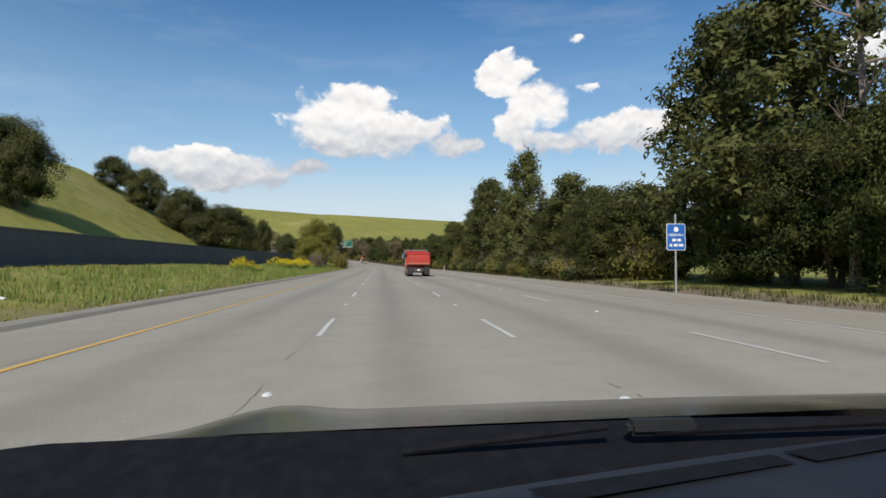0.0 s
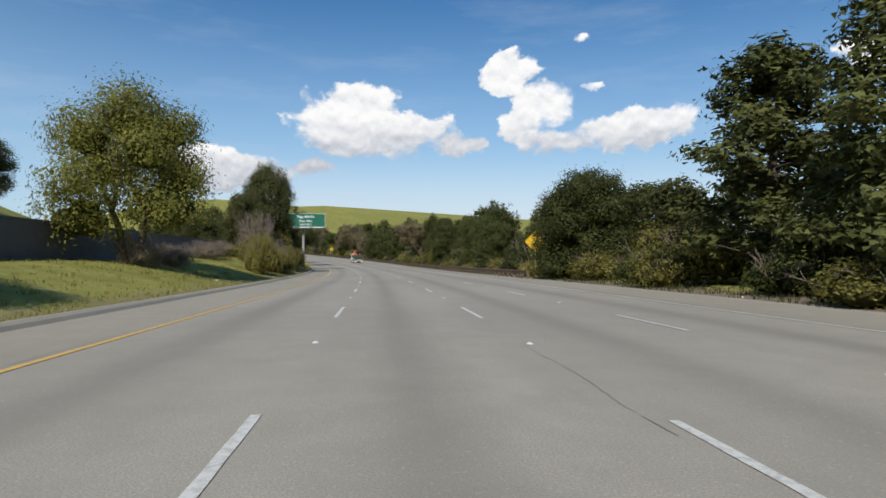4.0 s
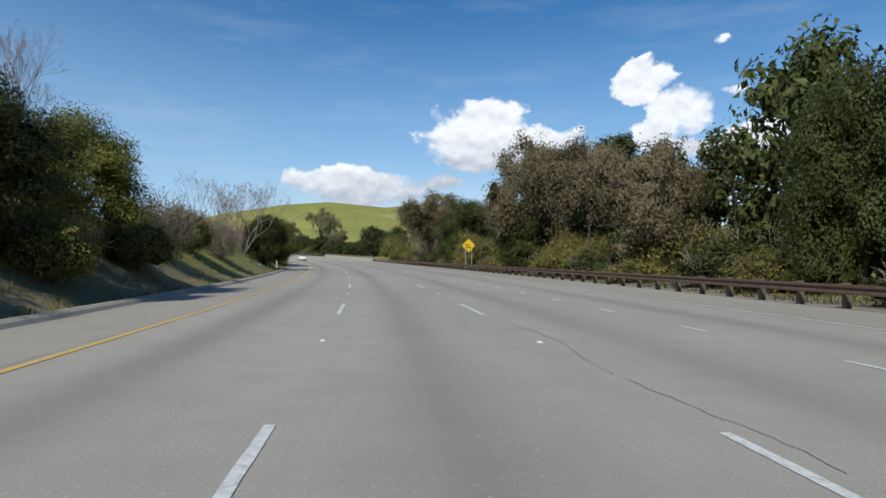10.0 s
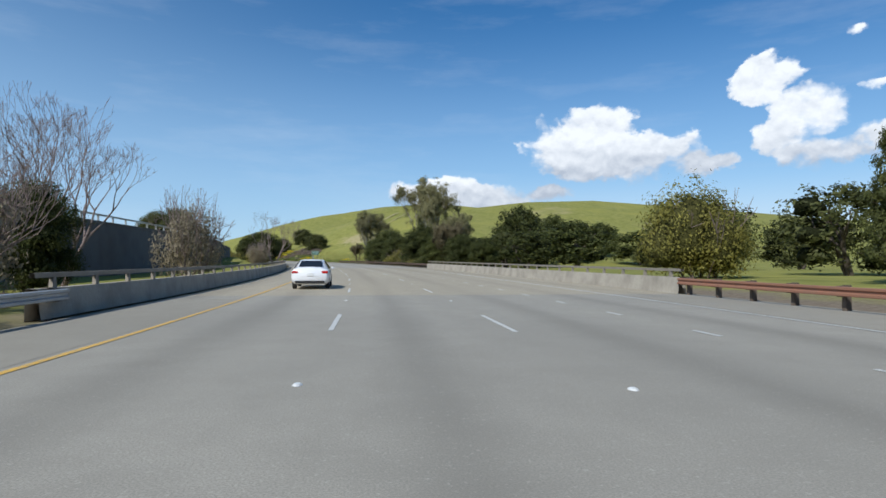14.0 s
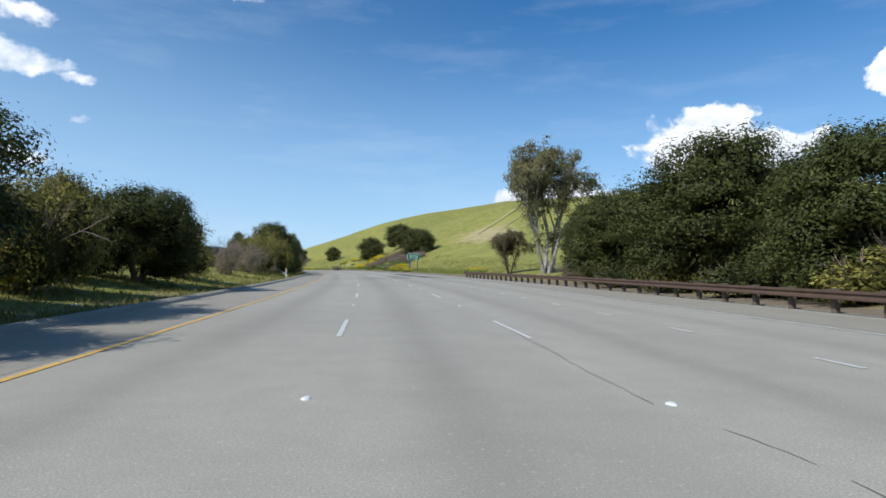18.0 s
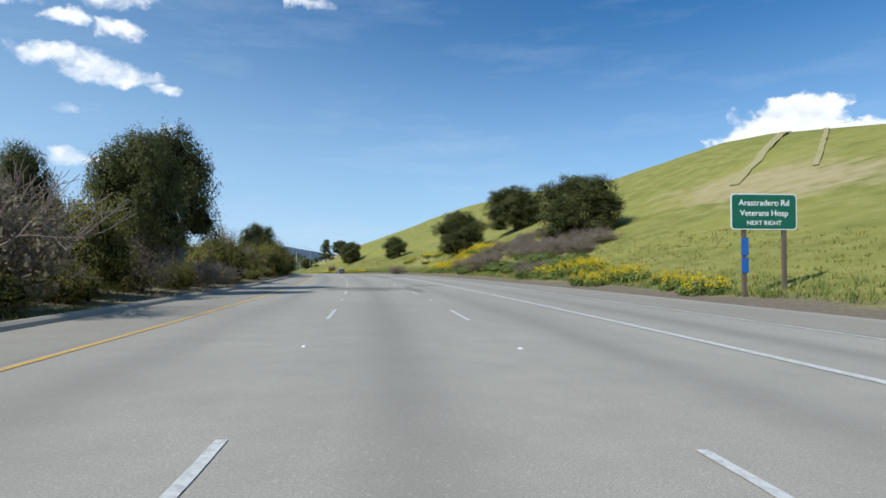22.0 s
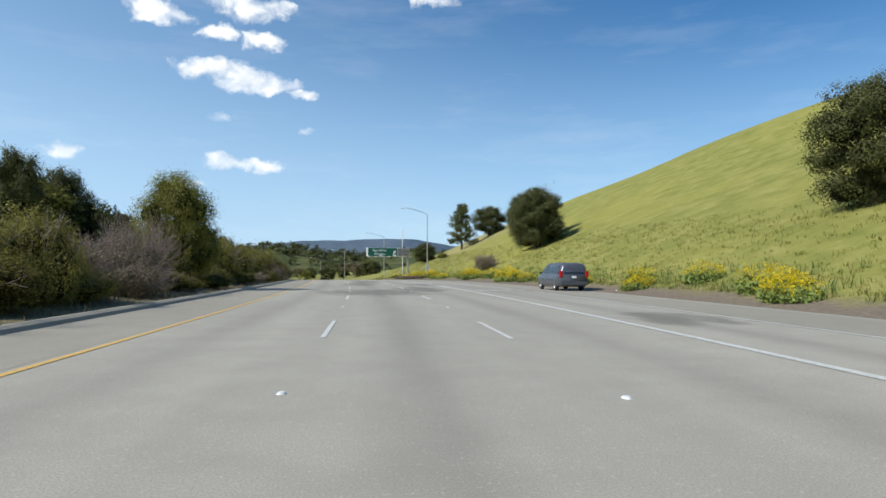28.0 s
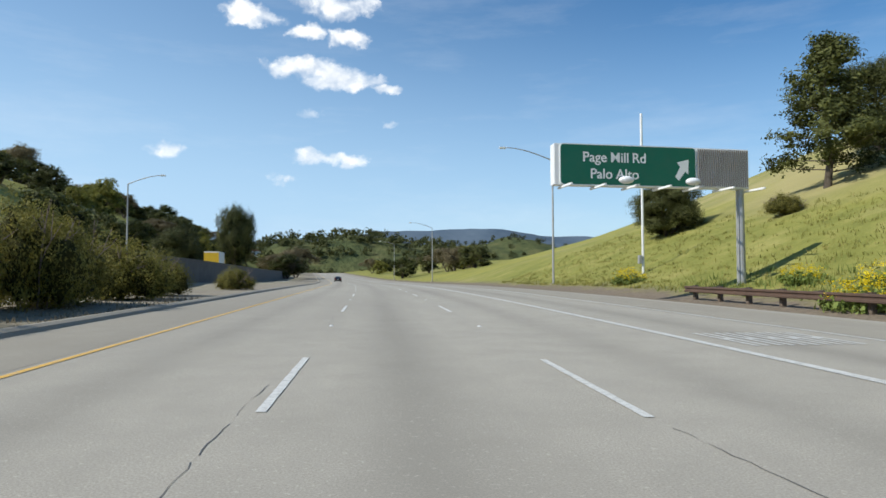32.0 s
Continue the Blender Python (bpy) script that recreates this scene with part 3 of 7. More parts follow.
# ---- the ground: one sheet from the road out to the horizon ----
def build_ground():
    cols = [-420, -330, -250, -190, -150, -125, -105, -90, -78, -67, -57, -48, -40, -33, -27, -23, -20, -18, -16, -14, -12.5, -11, -9.6, -8.6,
            -7.9, 13.5, 14.1, 14.6, 15.4, 16.5, 18, 20, 22.5, 25, 28, 32, 37, 43, 50, 58, 67, 78, 90, 105, 125, 150, 190, 250, 340, 500, 800, 1400, 2800]
    rows = [-2800, -1900, -1200, -700, -400, -250, -180, -140] + list(range(-110, 1240, 6)) + [1260, 1290, 1330, 1400, 1500, 1700, 2000, 2500, 3100, 3900]
    verts, uvs, faces = [], [], []
    for s in rows:
        for j, o in enumerate(cols):
            oo = o - 2400 * smooth(700, 1600, abs(s - 500)) if j == 0 else o
            verts.append(spot(s, oo, land(s, o)))
            uvs.append((o, s))
    k = len(cols)
    for i in range(len(rows) - 1):
        for j in range(k - 1):
            a = i * k + j
            faces.append((a, a + 1, a + k + 1, a + k))
    ob = new("ground", mesh_of("ground", verts, faces, [M_GROUND], uvs, None, True))
    return tagged(ob, "green spring meadow with dry patches and bare verges", "ground", kind="structure")


build_ground()

# ---- the carriageway ----
LINE_O = {"yellow": -4.75, "left": -1.05, "middle": 2.61, "third": 6.27, "edge": 9.93}
BRIDGE = (462.0, 530.0)


def road_strip(name, s0, s1, mat, label):
    prof = [(-7.55, 0.0), (-6.0, 0.0), (-5.2, 0.0), (-3.0, 0.0), (-1.35, 0.0), (0.5, 0.0), (2.31, 0.0), (4.1, 0.0), (5.97, 0.0), (8.0, 0.0), (9.9, 0.0), (11.5, 0.0), (13.1, -0.005), (14.3, -0.03)]
    return tagged(new(name, ribbon(name, s0, s1, 5, prof, [mat])), label, "road", kind="structure")


road = road_strip("road", -200, BRIDGE[0], M_ASPHALT, "grey worn asphalt freeway with four lanes")
deck = road_strip("bridge_deck", BRIDGE[0], BRIDGE[1], M_DECK, "pale concrete bridge deck of the freeway")
road_far = road_strip("road", BRIDGE[1], 1700, M_ASPHALT_FAR, "grey patched asphalt freeway beyond the bridge")
# paler shoulders, a hair above the lanes
for nm, a, b in (("shoulder", -200, 460), ("shoulder", 530, 1500)):
    tagged(new(nm, ribbon(nm, a, b, 6, [(-7.56, 0.004), (-4.95, 0.004)], [M_SHOULDER])), "pale dusty asphalt shoulder inside the yellow line", "road shoulder", kind="structure")
    tagged(new(nm, ribbon(nm, a, b, 6, [(10.15, 0.004), (13.12, 0.0)], [M_SHOULDER])), "pale asphalt outer shoulder with grit", "road shoulder", kind="structure")
# asphalt dike along the median side
for a, b in ((-110, 411), (547, 1400)):
    tagged(new("kerb", ribbon("kerb", a, b, 4, [(-7.5, 0.0), (-7.6, 0.1), (-7.75, 0.16), (-7.95, 0.15), (-8.1, 0.0), (-8.1, -0.2)], [M_SHOULDER])), "low rolled asphalt kerb along the planted median", "kerb", kind="structure")

# solid lines
for o, w, mat, a, b, label in ((LINE_O["yellow"], 0.125, M_YELLOW_LINE, -120, 1500, "solid yellow edge line"), (LINE_O["edge"], 0.12, M_WHITE_LINE, -120, 1020, "solid white edge line"),
                               (LINE_O["third"], 0.2, M_WHITE_LINE, 634, 1500, "broad solid white line of the exit lane")):
    tagged(new("edge_line", ribbon("edge_line", a, b, 4, [(o - w / 2, 0.009), (o + w / 2, 0.009)], [mat])), label, "road marking", kind="structure")


def dash_mesh(length, width):
    rng = random.Random(3)
    n = 12
    left = [(-width / 2 + rng.uniform(-0.004, 0.004), length * i / n) for i in range(n + 1)]
    right = [(width / 2 + rng.uniform(-0.004, 0.004), length * i / n) for i in range(n + 1)]
    verts = [(x, y, 0.0) for pair in zip(left, right) for x, y in pair]
    faces = [(2 * i, 2 * i + 1, 2 * i + 3, 2 * i + 2) for i in range(n)]
    return mesh_of("lane_dash", verts, faces, [M_WHITE_LINE])


def dot_mesh():
    bm = bmesh.new()
    bmesh.ops.create_cone(bm, cap_ends=True, segments=10, radius1=0.06, radius2=0.035, depth=0.02, matrix=Matrix.Translation((0, 0, 0.01)) @ Matrix.Diagonal((1, 1.6, 1, 1)))
    me = bpy.data.meshes.new("raised_dot")
    bm.to_mesh(me)
    bm.free()
    me.materials.append(M_DOT)
    return me


DASH, DOT = dash_mesh(3.8, 0.105), dot_mesh()
STUB = dash_mesh(1.0, 0.105)
STUB.name = "lane_stub"


def host_of(s):
    return road if s < BRIDGE[0] else (deck if s < BRIDGE[1] else road_far)


for line, shift, last in (("left", 0.0, 104), ("middle", -0.6, 104), ("third", -4.0, 13)):
    for k in range(-4, last):
        s = dash_s(k) + shift
        piece("lane_dash", DASH, host_of(s), frame_at(s - 3.8, LINE_O[line], 0.008))
        if k < 75:
            s = dash_s(k + 0.5) - 1.8 + shift
            piece("raised_dot", DOT, host_of(s), frame_at(s, LINE_O[line], 0.002))
# short dashes of the lane that drops at the exit
for k in range(98):
    s = 187 + 4.57 * k
    piece("lane_stub", STUB, host_of(s), frame_at(s, LINE_O["third"], 0.008))


# ---- walls, barriers and guardrails ----
def retaining_wall(s0, s1, o):
    prof = lambda s: [(o - 0.35, land(s, o) - 0.6), (o - 0.35, wall_top(s)), (o - 0.4, wall_top(s) + 0.02), (o - 0.4, wall_top(s) + 0.14), (o + 0.06, wall_top(s) + 0.14), (o + 0.06, wall_top(s) + 0.02), (o, wall_top(s)), (o, land(s, o) - 0.6)]
    return tagged(new("wall_median", ribbon("wall_median", s0, s1, 8, prof, [M_WALL])), "dark concrete retaining wall of the opposite carriageway", "wall", kind="structure")


def wall_top(s):
    return lerp_table(s, [-100, 100, 240, 330, 420, 600, 700, 1100], [3.3, 3.3, 4.6, 4.8, 4.0, 3.9, 3.6, 3.0])


for a, b in ((-110, 450), (548, 1250)):
    retaining_wall(a, b, -20.0)
_girder = retaining_wall(450, 548, -18.5)
tagged(_girder, "dark concrete side of the parallel bridge", "bridge")
_rail = tagged(new("bridge_rail"), "pale steel rail along the parallel bridge", "railing")
piece("rail", ribbon("rail", 440, 556, 6, lambda s: [(-18.8, wall_top(s) + 0.55), (-18.66, wall_top(s) + 0.55), (-18.66, wall_top(s) + 0.67), (-18.8, wall_top(s) + 0.67), (-18.8, wall_top(s) + 0.55)], [M_STEEL]), _rail)
for _i in range(38):
    _bm = bmesh.new()
    box(_bm, -0.05, 0.05, -0.08, 0.08, 0.0, 0.56)
    part("rail_post", _bm, M_STEEL, _rail).matrix_local = frame_at(442 + _i * 3.0, -18.73, wall_top(442 + _i * 3.0) + 0.1)

BEAM = [(0.0, 0.42), (0.05, 0.44), (0.05, 0.50), (0.0, 0.53), (0.0, 0.59), (0.05, 0.62), (0.05, 0.68), (0.0, 0.70)]


def guardrail(s0, s1, o, side, beam_mat, label):
    """W-shaped steel beam on timber posts with blocks; side is the way the traffic passes."""
    top = tagged(new("guardrail"), label, "guardrail")
    k = -1 if side < 0 else 1
    me = ribbon("beam", s0, s1, 3.8, [(o + k * u, z) for u, z in BEAM] + [(o - k * 0.02, 0.70), (o - k * 0.02, 0.42)], [beam_mat])
    piece("beam", me, top)
    bm = bmesh.new()
    box(bm, -0.09, 0.09, -0.09, 0.09, -0.3, 0.74, 0.012)
    pm = bpy.data.meshes.new("post")
    bm.to_mesh(pm), bm.free()
    pm.materials.append(M_POST_WOOD)
    bm = bmesh.new()
    box(bm, -0.09, 0.09, -0.08, 0.08, 0.4, 0.72, 0.01)
    km = bpy.data.meshes.new("block")
    bm.to_mesh(km), bm.free()
    km.materials.append(M_POST_WOOD)
    n = int((s1 - s0) / 1.9)
    for i in range(min(n, 190)):
        s = s0 + 0.4 + i * (s1 - s0 - 0.8) / max(1, n - 1) if n <= 190 else s0 + 0.4 + i * 1.9 * n / 190
        piece("post", pm, top, frame_at(s, o - k * 0.3))
        piece("block", km, top, frame_at(s, o - k * 0.115))
    return top


guardrail(178, 444, 13.2, -1, M_RUST, "long rusty brown steel guardrail on timber posts")
guardrail(531, 638, 13.2, -1, M_RUST, "rusty brown steel guardrail on timber posts beside the trees")
guardrail(963, 994, 14.5, -1, M_RUST, "dark rusty guardrail below the exit sign")
guardrail(444, 462, 13.2, -1, M_RUST_NEW, "newly rusted orange-brown guardrail length")
guardrail(439, 453, -7.75, 1, M_STEEL, "grey steel guardrail leading to the bridge")


def bridge_barrier(o, side, s0, s1):
    k = side
    top = tagged(new("bridge_barrier"), "pale concrete bridge parapet with a steel rail on top", "barrier")
    me = ribbon("parapet", s0, s1, 4, [(o + k * 0.12, 0.0), (o + k * 0.1, 0.1), (o + k * 0.02, 0.72), (o - k * 0.25, 0.72), (o - k * 0.25, -0.1)], [M_CONCRETE])
    piece("parapet", me, top)
    me = ribbon("rail", s0, s1, 4, [(o - 0.06 - k * 0.1, 0.98), (o + 0.06 - k * 0.1, 0.98), (o + 0.06 - k * 0.1, 1.1), (o - 0.06 - k * 0.1, 1.1), (o - 0.06 - k * 0.1, 0.98)], [M_RAIL_TAN])
    piece("rail", me, top)
    bm = bmesh.new()
    prism(bm, [(-0.12, 0.7), (0.12, 0.7), (0.06, 1.0), (-0.06, 1.0)], -0.05, 0.05, "x")
    pm = bpy.data.meshes.new("bracket")
    bm.to_mesh(pm), bm.free()
    pm.materials.append(M_RAIL_TAN)
    for i in range(int((s1 - s0) / 2.5)):
        piece("bracket", pm, top, frame_at(s0 + 1 + i * 2.5, o - k * 0.1))
    return top


bridge_barrier(13.3, -1, 462, 531)
bridge_barrier(-8.0, 1, 452, 536)

# ---- plants ----
def leaves(rng, centres, per, spread, size, droop=0.0):
    """Leaf sprays round clump centres (x, y, z and, where known, the way out of the crown), lying like shingles on each clump."""
    c = np.repeat(np.asarray(centres, dtype=np.float64), per, axis=0)
    n = len(c)
    c, face = c[:, :3], (c[:, 3:] if c.shape[1] == 6 else np.zeros((n, 3)))
    off = rng.normal(0, 1, (n, 3)) * spread
    if droop:
        off[:, 2] = -np.abs(off[:, 2]) * droop
    p = c + off
    puff_out = off / (np.linalg.norm(off, axis=1)[:, None] + 1e-9)
    if droop:
        puff_out[:, 2] = np.abs(puff_out[:, 2]) * 0.4
    up = face * 0.9 + puff_out * 0.8 + rng.normal(0, 0.4, (n, 3)) + (0, 0, 0.15)
    up /= np.linalg.norm(up, axis=1)[:, None] + 1e-9
    d = rng.normal(0, 1, (n, 3))
    d[:, 2] -= droop * 1.3
    d -= up * np.sum(d * up, axis=1)[:, None]
    d /= np.linalg.norm(d, axis=1)[:, None] + 1e-9
    e = np.cross(d, up)
    L = (size * rng.uniform(0.6, 1.4, n))[:, None]
    W = L * 0.33
    v = np.stack([p - d * L * 0.5 + e * W, p - d * L * 0.42 - e * W, p + d * L * 0.6], axis=1).reshape(-1, 3)
    f = np.arange(n * 3).reshape(-1, 3)
    return v, f


def lump(rng, centre, radii):
    """Added knobbly closed ball standing in for a lobe's shaded inside; the sprays sit on it."""
    bm = bmesh.new()
    bmesh.ops.create_icosphere(bm, subdivisions=2, radius=1)
    off = Vector((rng.uniform(0, 50), rng.uniform(0, 50), rng.uniform(0, 50)))
    pts = []
    for q in bm.verts:
        k = 0.8 + 0.45 * noise.noise(q.co * 2.3 + off)
        pts.append((centre[0] + q.co.x * radii[0] * k, centre[1] + q.co.y * radii[1] * k, centre[2] + q.co.z * radii[2] * k))
    tris = [[w.index for w in fc.verts] for fc in bm.faces]
    bm.free()
    return np.asarray(pts), np.asarray(tris)


def leaf_mesh(name, v, f, mat, cores=(), core_mat=None):
    vs, fs, base = [np.asarray(v)], [np.asarray(f)], len(v)
    for cv, cf in cores:
        vs.append(cv)
        fs.append(cf + base)
        base += len(cv)
    allv, allf = np.concatenate(vs), np.concatenate(fs)
    me = bpy.data.meshes.new(name)
    me.vertices.add(len(allv))
    me.vertices.foreach_set("co", allv.astype(np.float32).ravel())
    me.loops.add(len(allf) * 3)
    me.loops.foreach_set("vertex_index", allf.astype(np.int32).ravel())
    me.polygons.add(len(allf))
    me.polygons.foreach_set("loop_start", np.arange(0, len(allf) * 3, 3, dtype=np.int32))
    me.materials.append(mat)
    if core_mat:
        me.materials.append(core_mat)
        slots = np.zeros(len(allf), dtype=np.int32)
        slots[len(f):] = 1
        me.polygons.foreach_set("material_index", slots)
    me.update(calc_edges=True)
    return me


def core_of(leaf):
    return M_CORE[leaf.name]


def wood_mesh(name, limbs, mat, seg=6):
    """Tapered limbs, each a list of (point, radius), as one mesh."""
    verts, faces = [], []
    for limb in limbs:
        base = len(verts)
        for i, (p, r) in enumerate(limb):
            p = Vector(p)
            d = (Vector(limb[min(i + 1, len(limb) - 1)][0]) - Vector(limb[max(i - 1, 0)][0])).normalized()
            q = d.to_track_quat("Z", "Y")
            for k in range(seg):
                a = 2 * math.pi * k / seg
                verts.append(p + q @ Vector((math.cos(a) * r, math.sin(a) * r, 0)))
        for i in range(len(limb) - 1):
            for k in range(seg):
                a, b = base + i * seg + k, base + i * seg + (k + 1) % seg
                faces.append((a, b, b + seg, a + seg))
    return mesh_of(name, verts, faces, [mat], None, None, True)


def grow(rng, p, d, length, radius, depth, out, tips, spread=0.6, up=0.15, kids=(2, 3), shrink=0.72, wobble=0.18):
    """Branching limbs; collects tips."""
    pts, q, dirn = [(p.copy(), radius)], p.copy(), d.copy()
    for i in range(3):
        dirn = (dirn + Vector([rng.uniform(-wobble, wobble) for _ in range(3)]) + Vector((0, 0, up * 0.3))).normalized()
        q = q + dirn * length / 3
        pts.append((q.copy(), max(0.006, radius * (1 - 0.16 * (i + 1)))))
    out.append(pts)
    if depth == 0:
        tips.append(q)
        return
    for _ in range(rng.randint(*kids)):
        nd = (dirn + Vector([rng.uniform(-spread, spread) for _ in range(3)]) + Vector((0, 0, up))).normalized()
        grow(rng, q, nd, length * shrink * rng.uniform(0.8, 1.15), max(0.006, radius * 0.56), depth - 1, out, tips, spread, up, kids, shrink, wobble)
    if depth > 1:
        tips.append(q)


def shell(rng, centre, radii, n, low=-0.6):
    """Points on the upper part of a lumpy ball."""
    pts = []
    while len(pts) < n:
        v = Vector((rng.gauss(0, 1), rng.gauss(0, 1), rng.gauss(0, 1))).normalized()
        if v.z < low:
            continue
        k = rng.uniform(0.72, 1.08) if rng.random() < 0.8 else rng.uniform(0.3, 0.75)
        pts.append((centre[0] + v.x * radii[0] * k, centre[1] + v.y * radii[1] * k, centre[2] + v.z * radii[2] * k, v.x, v.y, v.z))
    return pts


def tree_round(kind, seed, leaf, lobes=13, clumps=86, per=40, size=0.155, low=0.3, bark=None, spread=0.27):
    """Broad crown of lumpy lobes on a forking trunk, ten metres wide and high."""
    r, g = random.Random(seed), np.random.default_rng(seed)
    limbs, tips = [], []
    for k in range(r.randint(2, 3)):
        a = r.uniform(0, 6.28)
        grow(r, Vector((math.cos(a) * 0.2, math.sin(a) * 0.2, -0.3)), Vector((math.cos(a) * 0.35, math.sin(a) * 0.35, 1)).normalized(), 3.4, 0.26, 3, limbs, tips, 0.75, 0.1)
    pts, cores = [], []
    for k in range(lobes):
        a = 2.4 * k + r.uniform(-0.4, 0.4)
        h = low + (1 - low) * ((k + 0.5) / lobes) ** 0.9
        rad = 3.1 * math.sqrt(max(0.05, 1 - ((h - 0.5) / 0.62) ** 2)) * r.uniform(0.75, 1.1)
        if k > lobes - 3:
            rad *= 0.4
        s = r.uniform(1.5, 2.3)
        spot_c = (math.cos(a) * rad, math.sin(a) * rad, h * 8.3)
        pts += shell(r, spot_c, (s, s, s * 0.85), clumps)
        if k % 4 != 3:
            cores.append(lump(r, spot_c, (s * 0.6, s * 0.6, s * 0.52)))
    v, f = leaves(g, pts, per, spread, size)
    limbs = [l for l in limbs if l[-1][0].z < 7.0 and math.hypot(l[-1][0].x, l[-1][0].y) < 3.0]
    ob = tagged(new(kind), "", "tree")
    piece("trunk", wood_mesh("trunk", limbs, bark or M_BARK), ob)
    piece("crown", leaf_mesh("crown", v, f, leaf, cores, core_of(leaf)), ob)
    return ob


def tree_pine(kind, seed, leaf, sparse=0):
    """Upright ragged conifer, ten metres high and five wide."""
    r, g = random.Random(seed), np.random.default_rng(seed)
    limbs = [[(Vector((0.12 * math.sin(i * 0.9 + seed), 0.1 * math.cos(i * 1.3), -0.3 + i * 1.06)), 0.2 * (1 - i / 10.5) + 0.015) for i in range(10)]]
    pts, fine = [], []
    for i in range(44 if not sparse else 30):
        h = 1.0 + 8.6 * (i / 44 if not sparse else i / 30)
        a = i * 2.4 + r.uniform(-0.5, 0.5)
        reach = (2.6 * (1 - (h / 10.4) ** 1.5) + 0.35) * r.uniform(0.6, 1.15)
        tip = Vector((math.cos(a) * reach, math.sin(a) * reach, h + reach * r.uniform(0.05, 0.45)))
        limbs.append([(Vector((0, 0, h)), 0.05), (tip * 0.5 + Vector((0, 0, h * 0.5 - 0.05)), 0.03), (tip, 0.012)])
        if sparse and r.random() < 0.72:
            for _ in range(5):
                q = tip + Vector((r.uniform(-0.5, 0.5), r.uniform(-0.5, 0.5), r.uniform(0, 0.6)))
                limbs.append([(tip * 0.7 + Vector((0, 0, h * 0.3)), 0.016), (q, 0.006)])
            continue
        for k in range(7):
            t = 0.45 + 0.62 * k / 6
            base = Vector((0, 0, h)).lerp(tip, min(t, 1.04))
            pts.append(base + Vector((r.gauss(0, 0.22), r.gauss(0, 0.22), r.gauss(0.1, 0.2))))
    v, f = leaves(g, [(p.x, p.y, p.z, p.x * 0.4, p.y * 0.4, 0.3) for p in pts], 48, 0.21, 0.19)
    ob = tagged(new(kind), "", "tree")
    piece("trunk", wood_mesh("trunk", limbs, M_BARK if not sparse else M_TWIG, 5), ob)
    piece("crown", leaf_mesh("crown", v, f, leaf), ob)
    return ob


def tree_gum(kind, seed, leaf, droop=1.3, bark=None, full=1.0):
    """Tall open crown of hanging sprays over pale forking stems, ten metres wide, twelve high."""
    r, g = random.Random(seed), np.random.default_rng(seed)
    limbs, tips = [], []
    for k in range(3):
        a = k * 2.1 + r.uniform(-0.4, 0.4)
        grow(r, Vector((math.cos(a) * 0.25, math.sin(a) * 0.25, -0.3)), Vector((math.cos(a) * 0.33, math.sin(a) * 0.33, 1)).normalized(), 4.2, 0.27, 4, limbs, tips, 0.62, 0.16, (2, 3), 0.7)
    pts = []
    for t in tips:
        if t.z < (2.2 if droop < 1.5 else 1.6):
            continue
        for _ in range(int(5 * full)):
            x, y, z = r.gauss(0, 0.55), r.gauss(0, 0.55), r.gauss(0.1, 0.4)
            if droop > 1.5:
                z -= 1.7 * r.random() ** 2
            q = Vector((t.x * 0.25 + x, t.y * 0.25 + y, z + 0.2)).normalized()
            pts.append((t.x + x, t.y + y, max(0.8, t.z + z), q.x, q.y, q.z))
    r.shuffle(pts)
    pts = pts[:int(1000 * full)]
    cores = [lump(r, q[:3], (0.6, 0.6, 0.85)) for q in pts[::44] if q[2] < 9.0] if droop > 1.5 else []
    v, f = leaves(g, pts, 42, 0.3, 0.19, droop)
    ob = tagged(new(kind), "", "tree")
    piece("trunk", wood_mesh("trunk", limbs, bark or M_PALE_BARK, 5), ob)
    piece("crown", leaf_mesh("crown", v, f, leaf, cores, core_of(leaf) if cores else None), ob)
    return ob


def tree_bare(kind, seed, mat):
    """Leafless tree of fine upright twigs, ten metres high."""
    r = random.Random(seed)
    limbs, tips = [], []
    for k in range(4):
        a = k * 1.6 + r.uniform(-0.5, 0.5)
        grow(r, Vector((math.cos(a) * 0.12, math.sin(a) * 0.12, -0.3)), Vector((math.cos(a) * 0.3, math.sin(a) * 0.3, 1)).normalized(), 2.8, 0.12, 6, limbs, tips, 0.6, 0.22, (2, 3), 0.74)
    ob = tagged(new(kind), "", "tree")
    piece("trunk", wood_mesh("trunk", [l for l in limbs if l[0][1] > 0.045], mat, 5), ob)
    piece("twig_crown", wood_mesh("twig_crown", [l for l in limbs if l[0][1] <= 0.045], mat, 3), ob)
    return ob


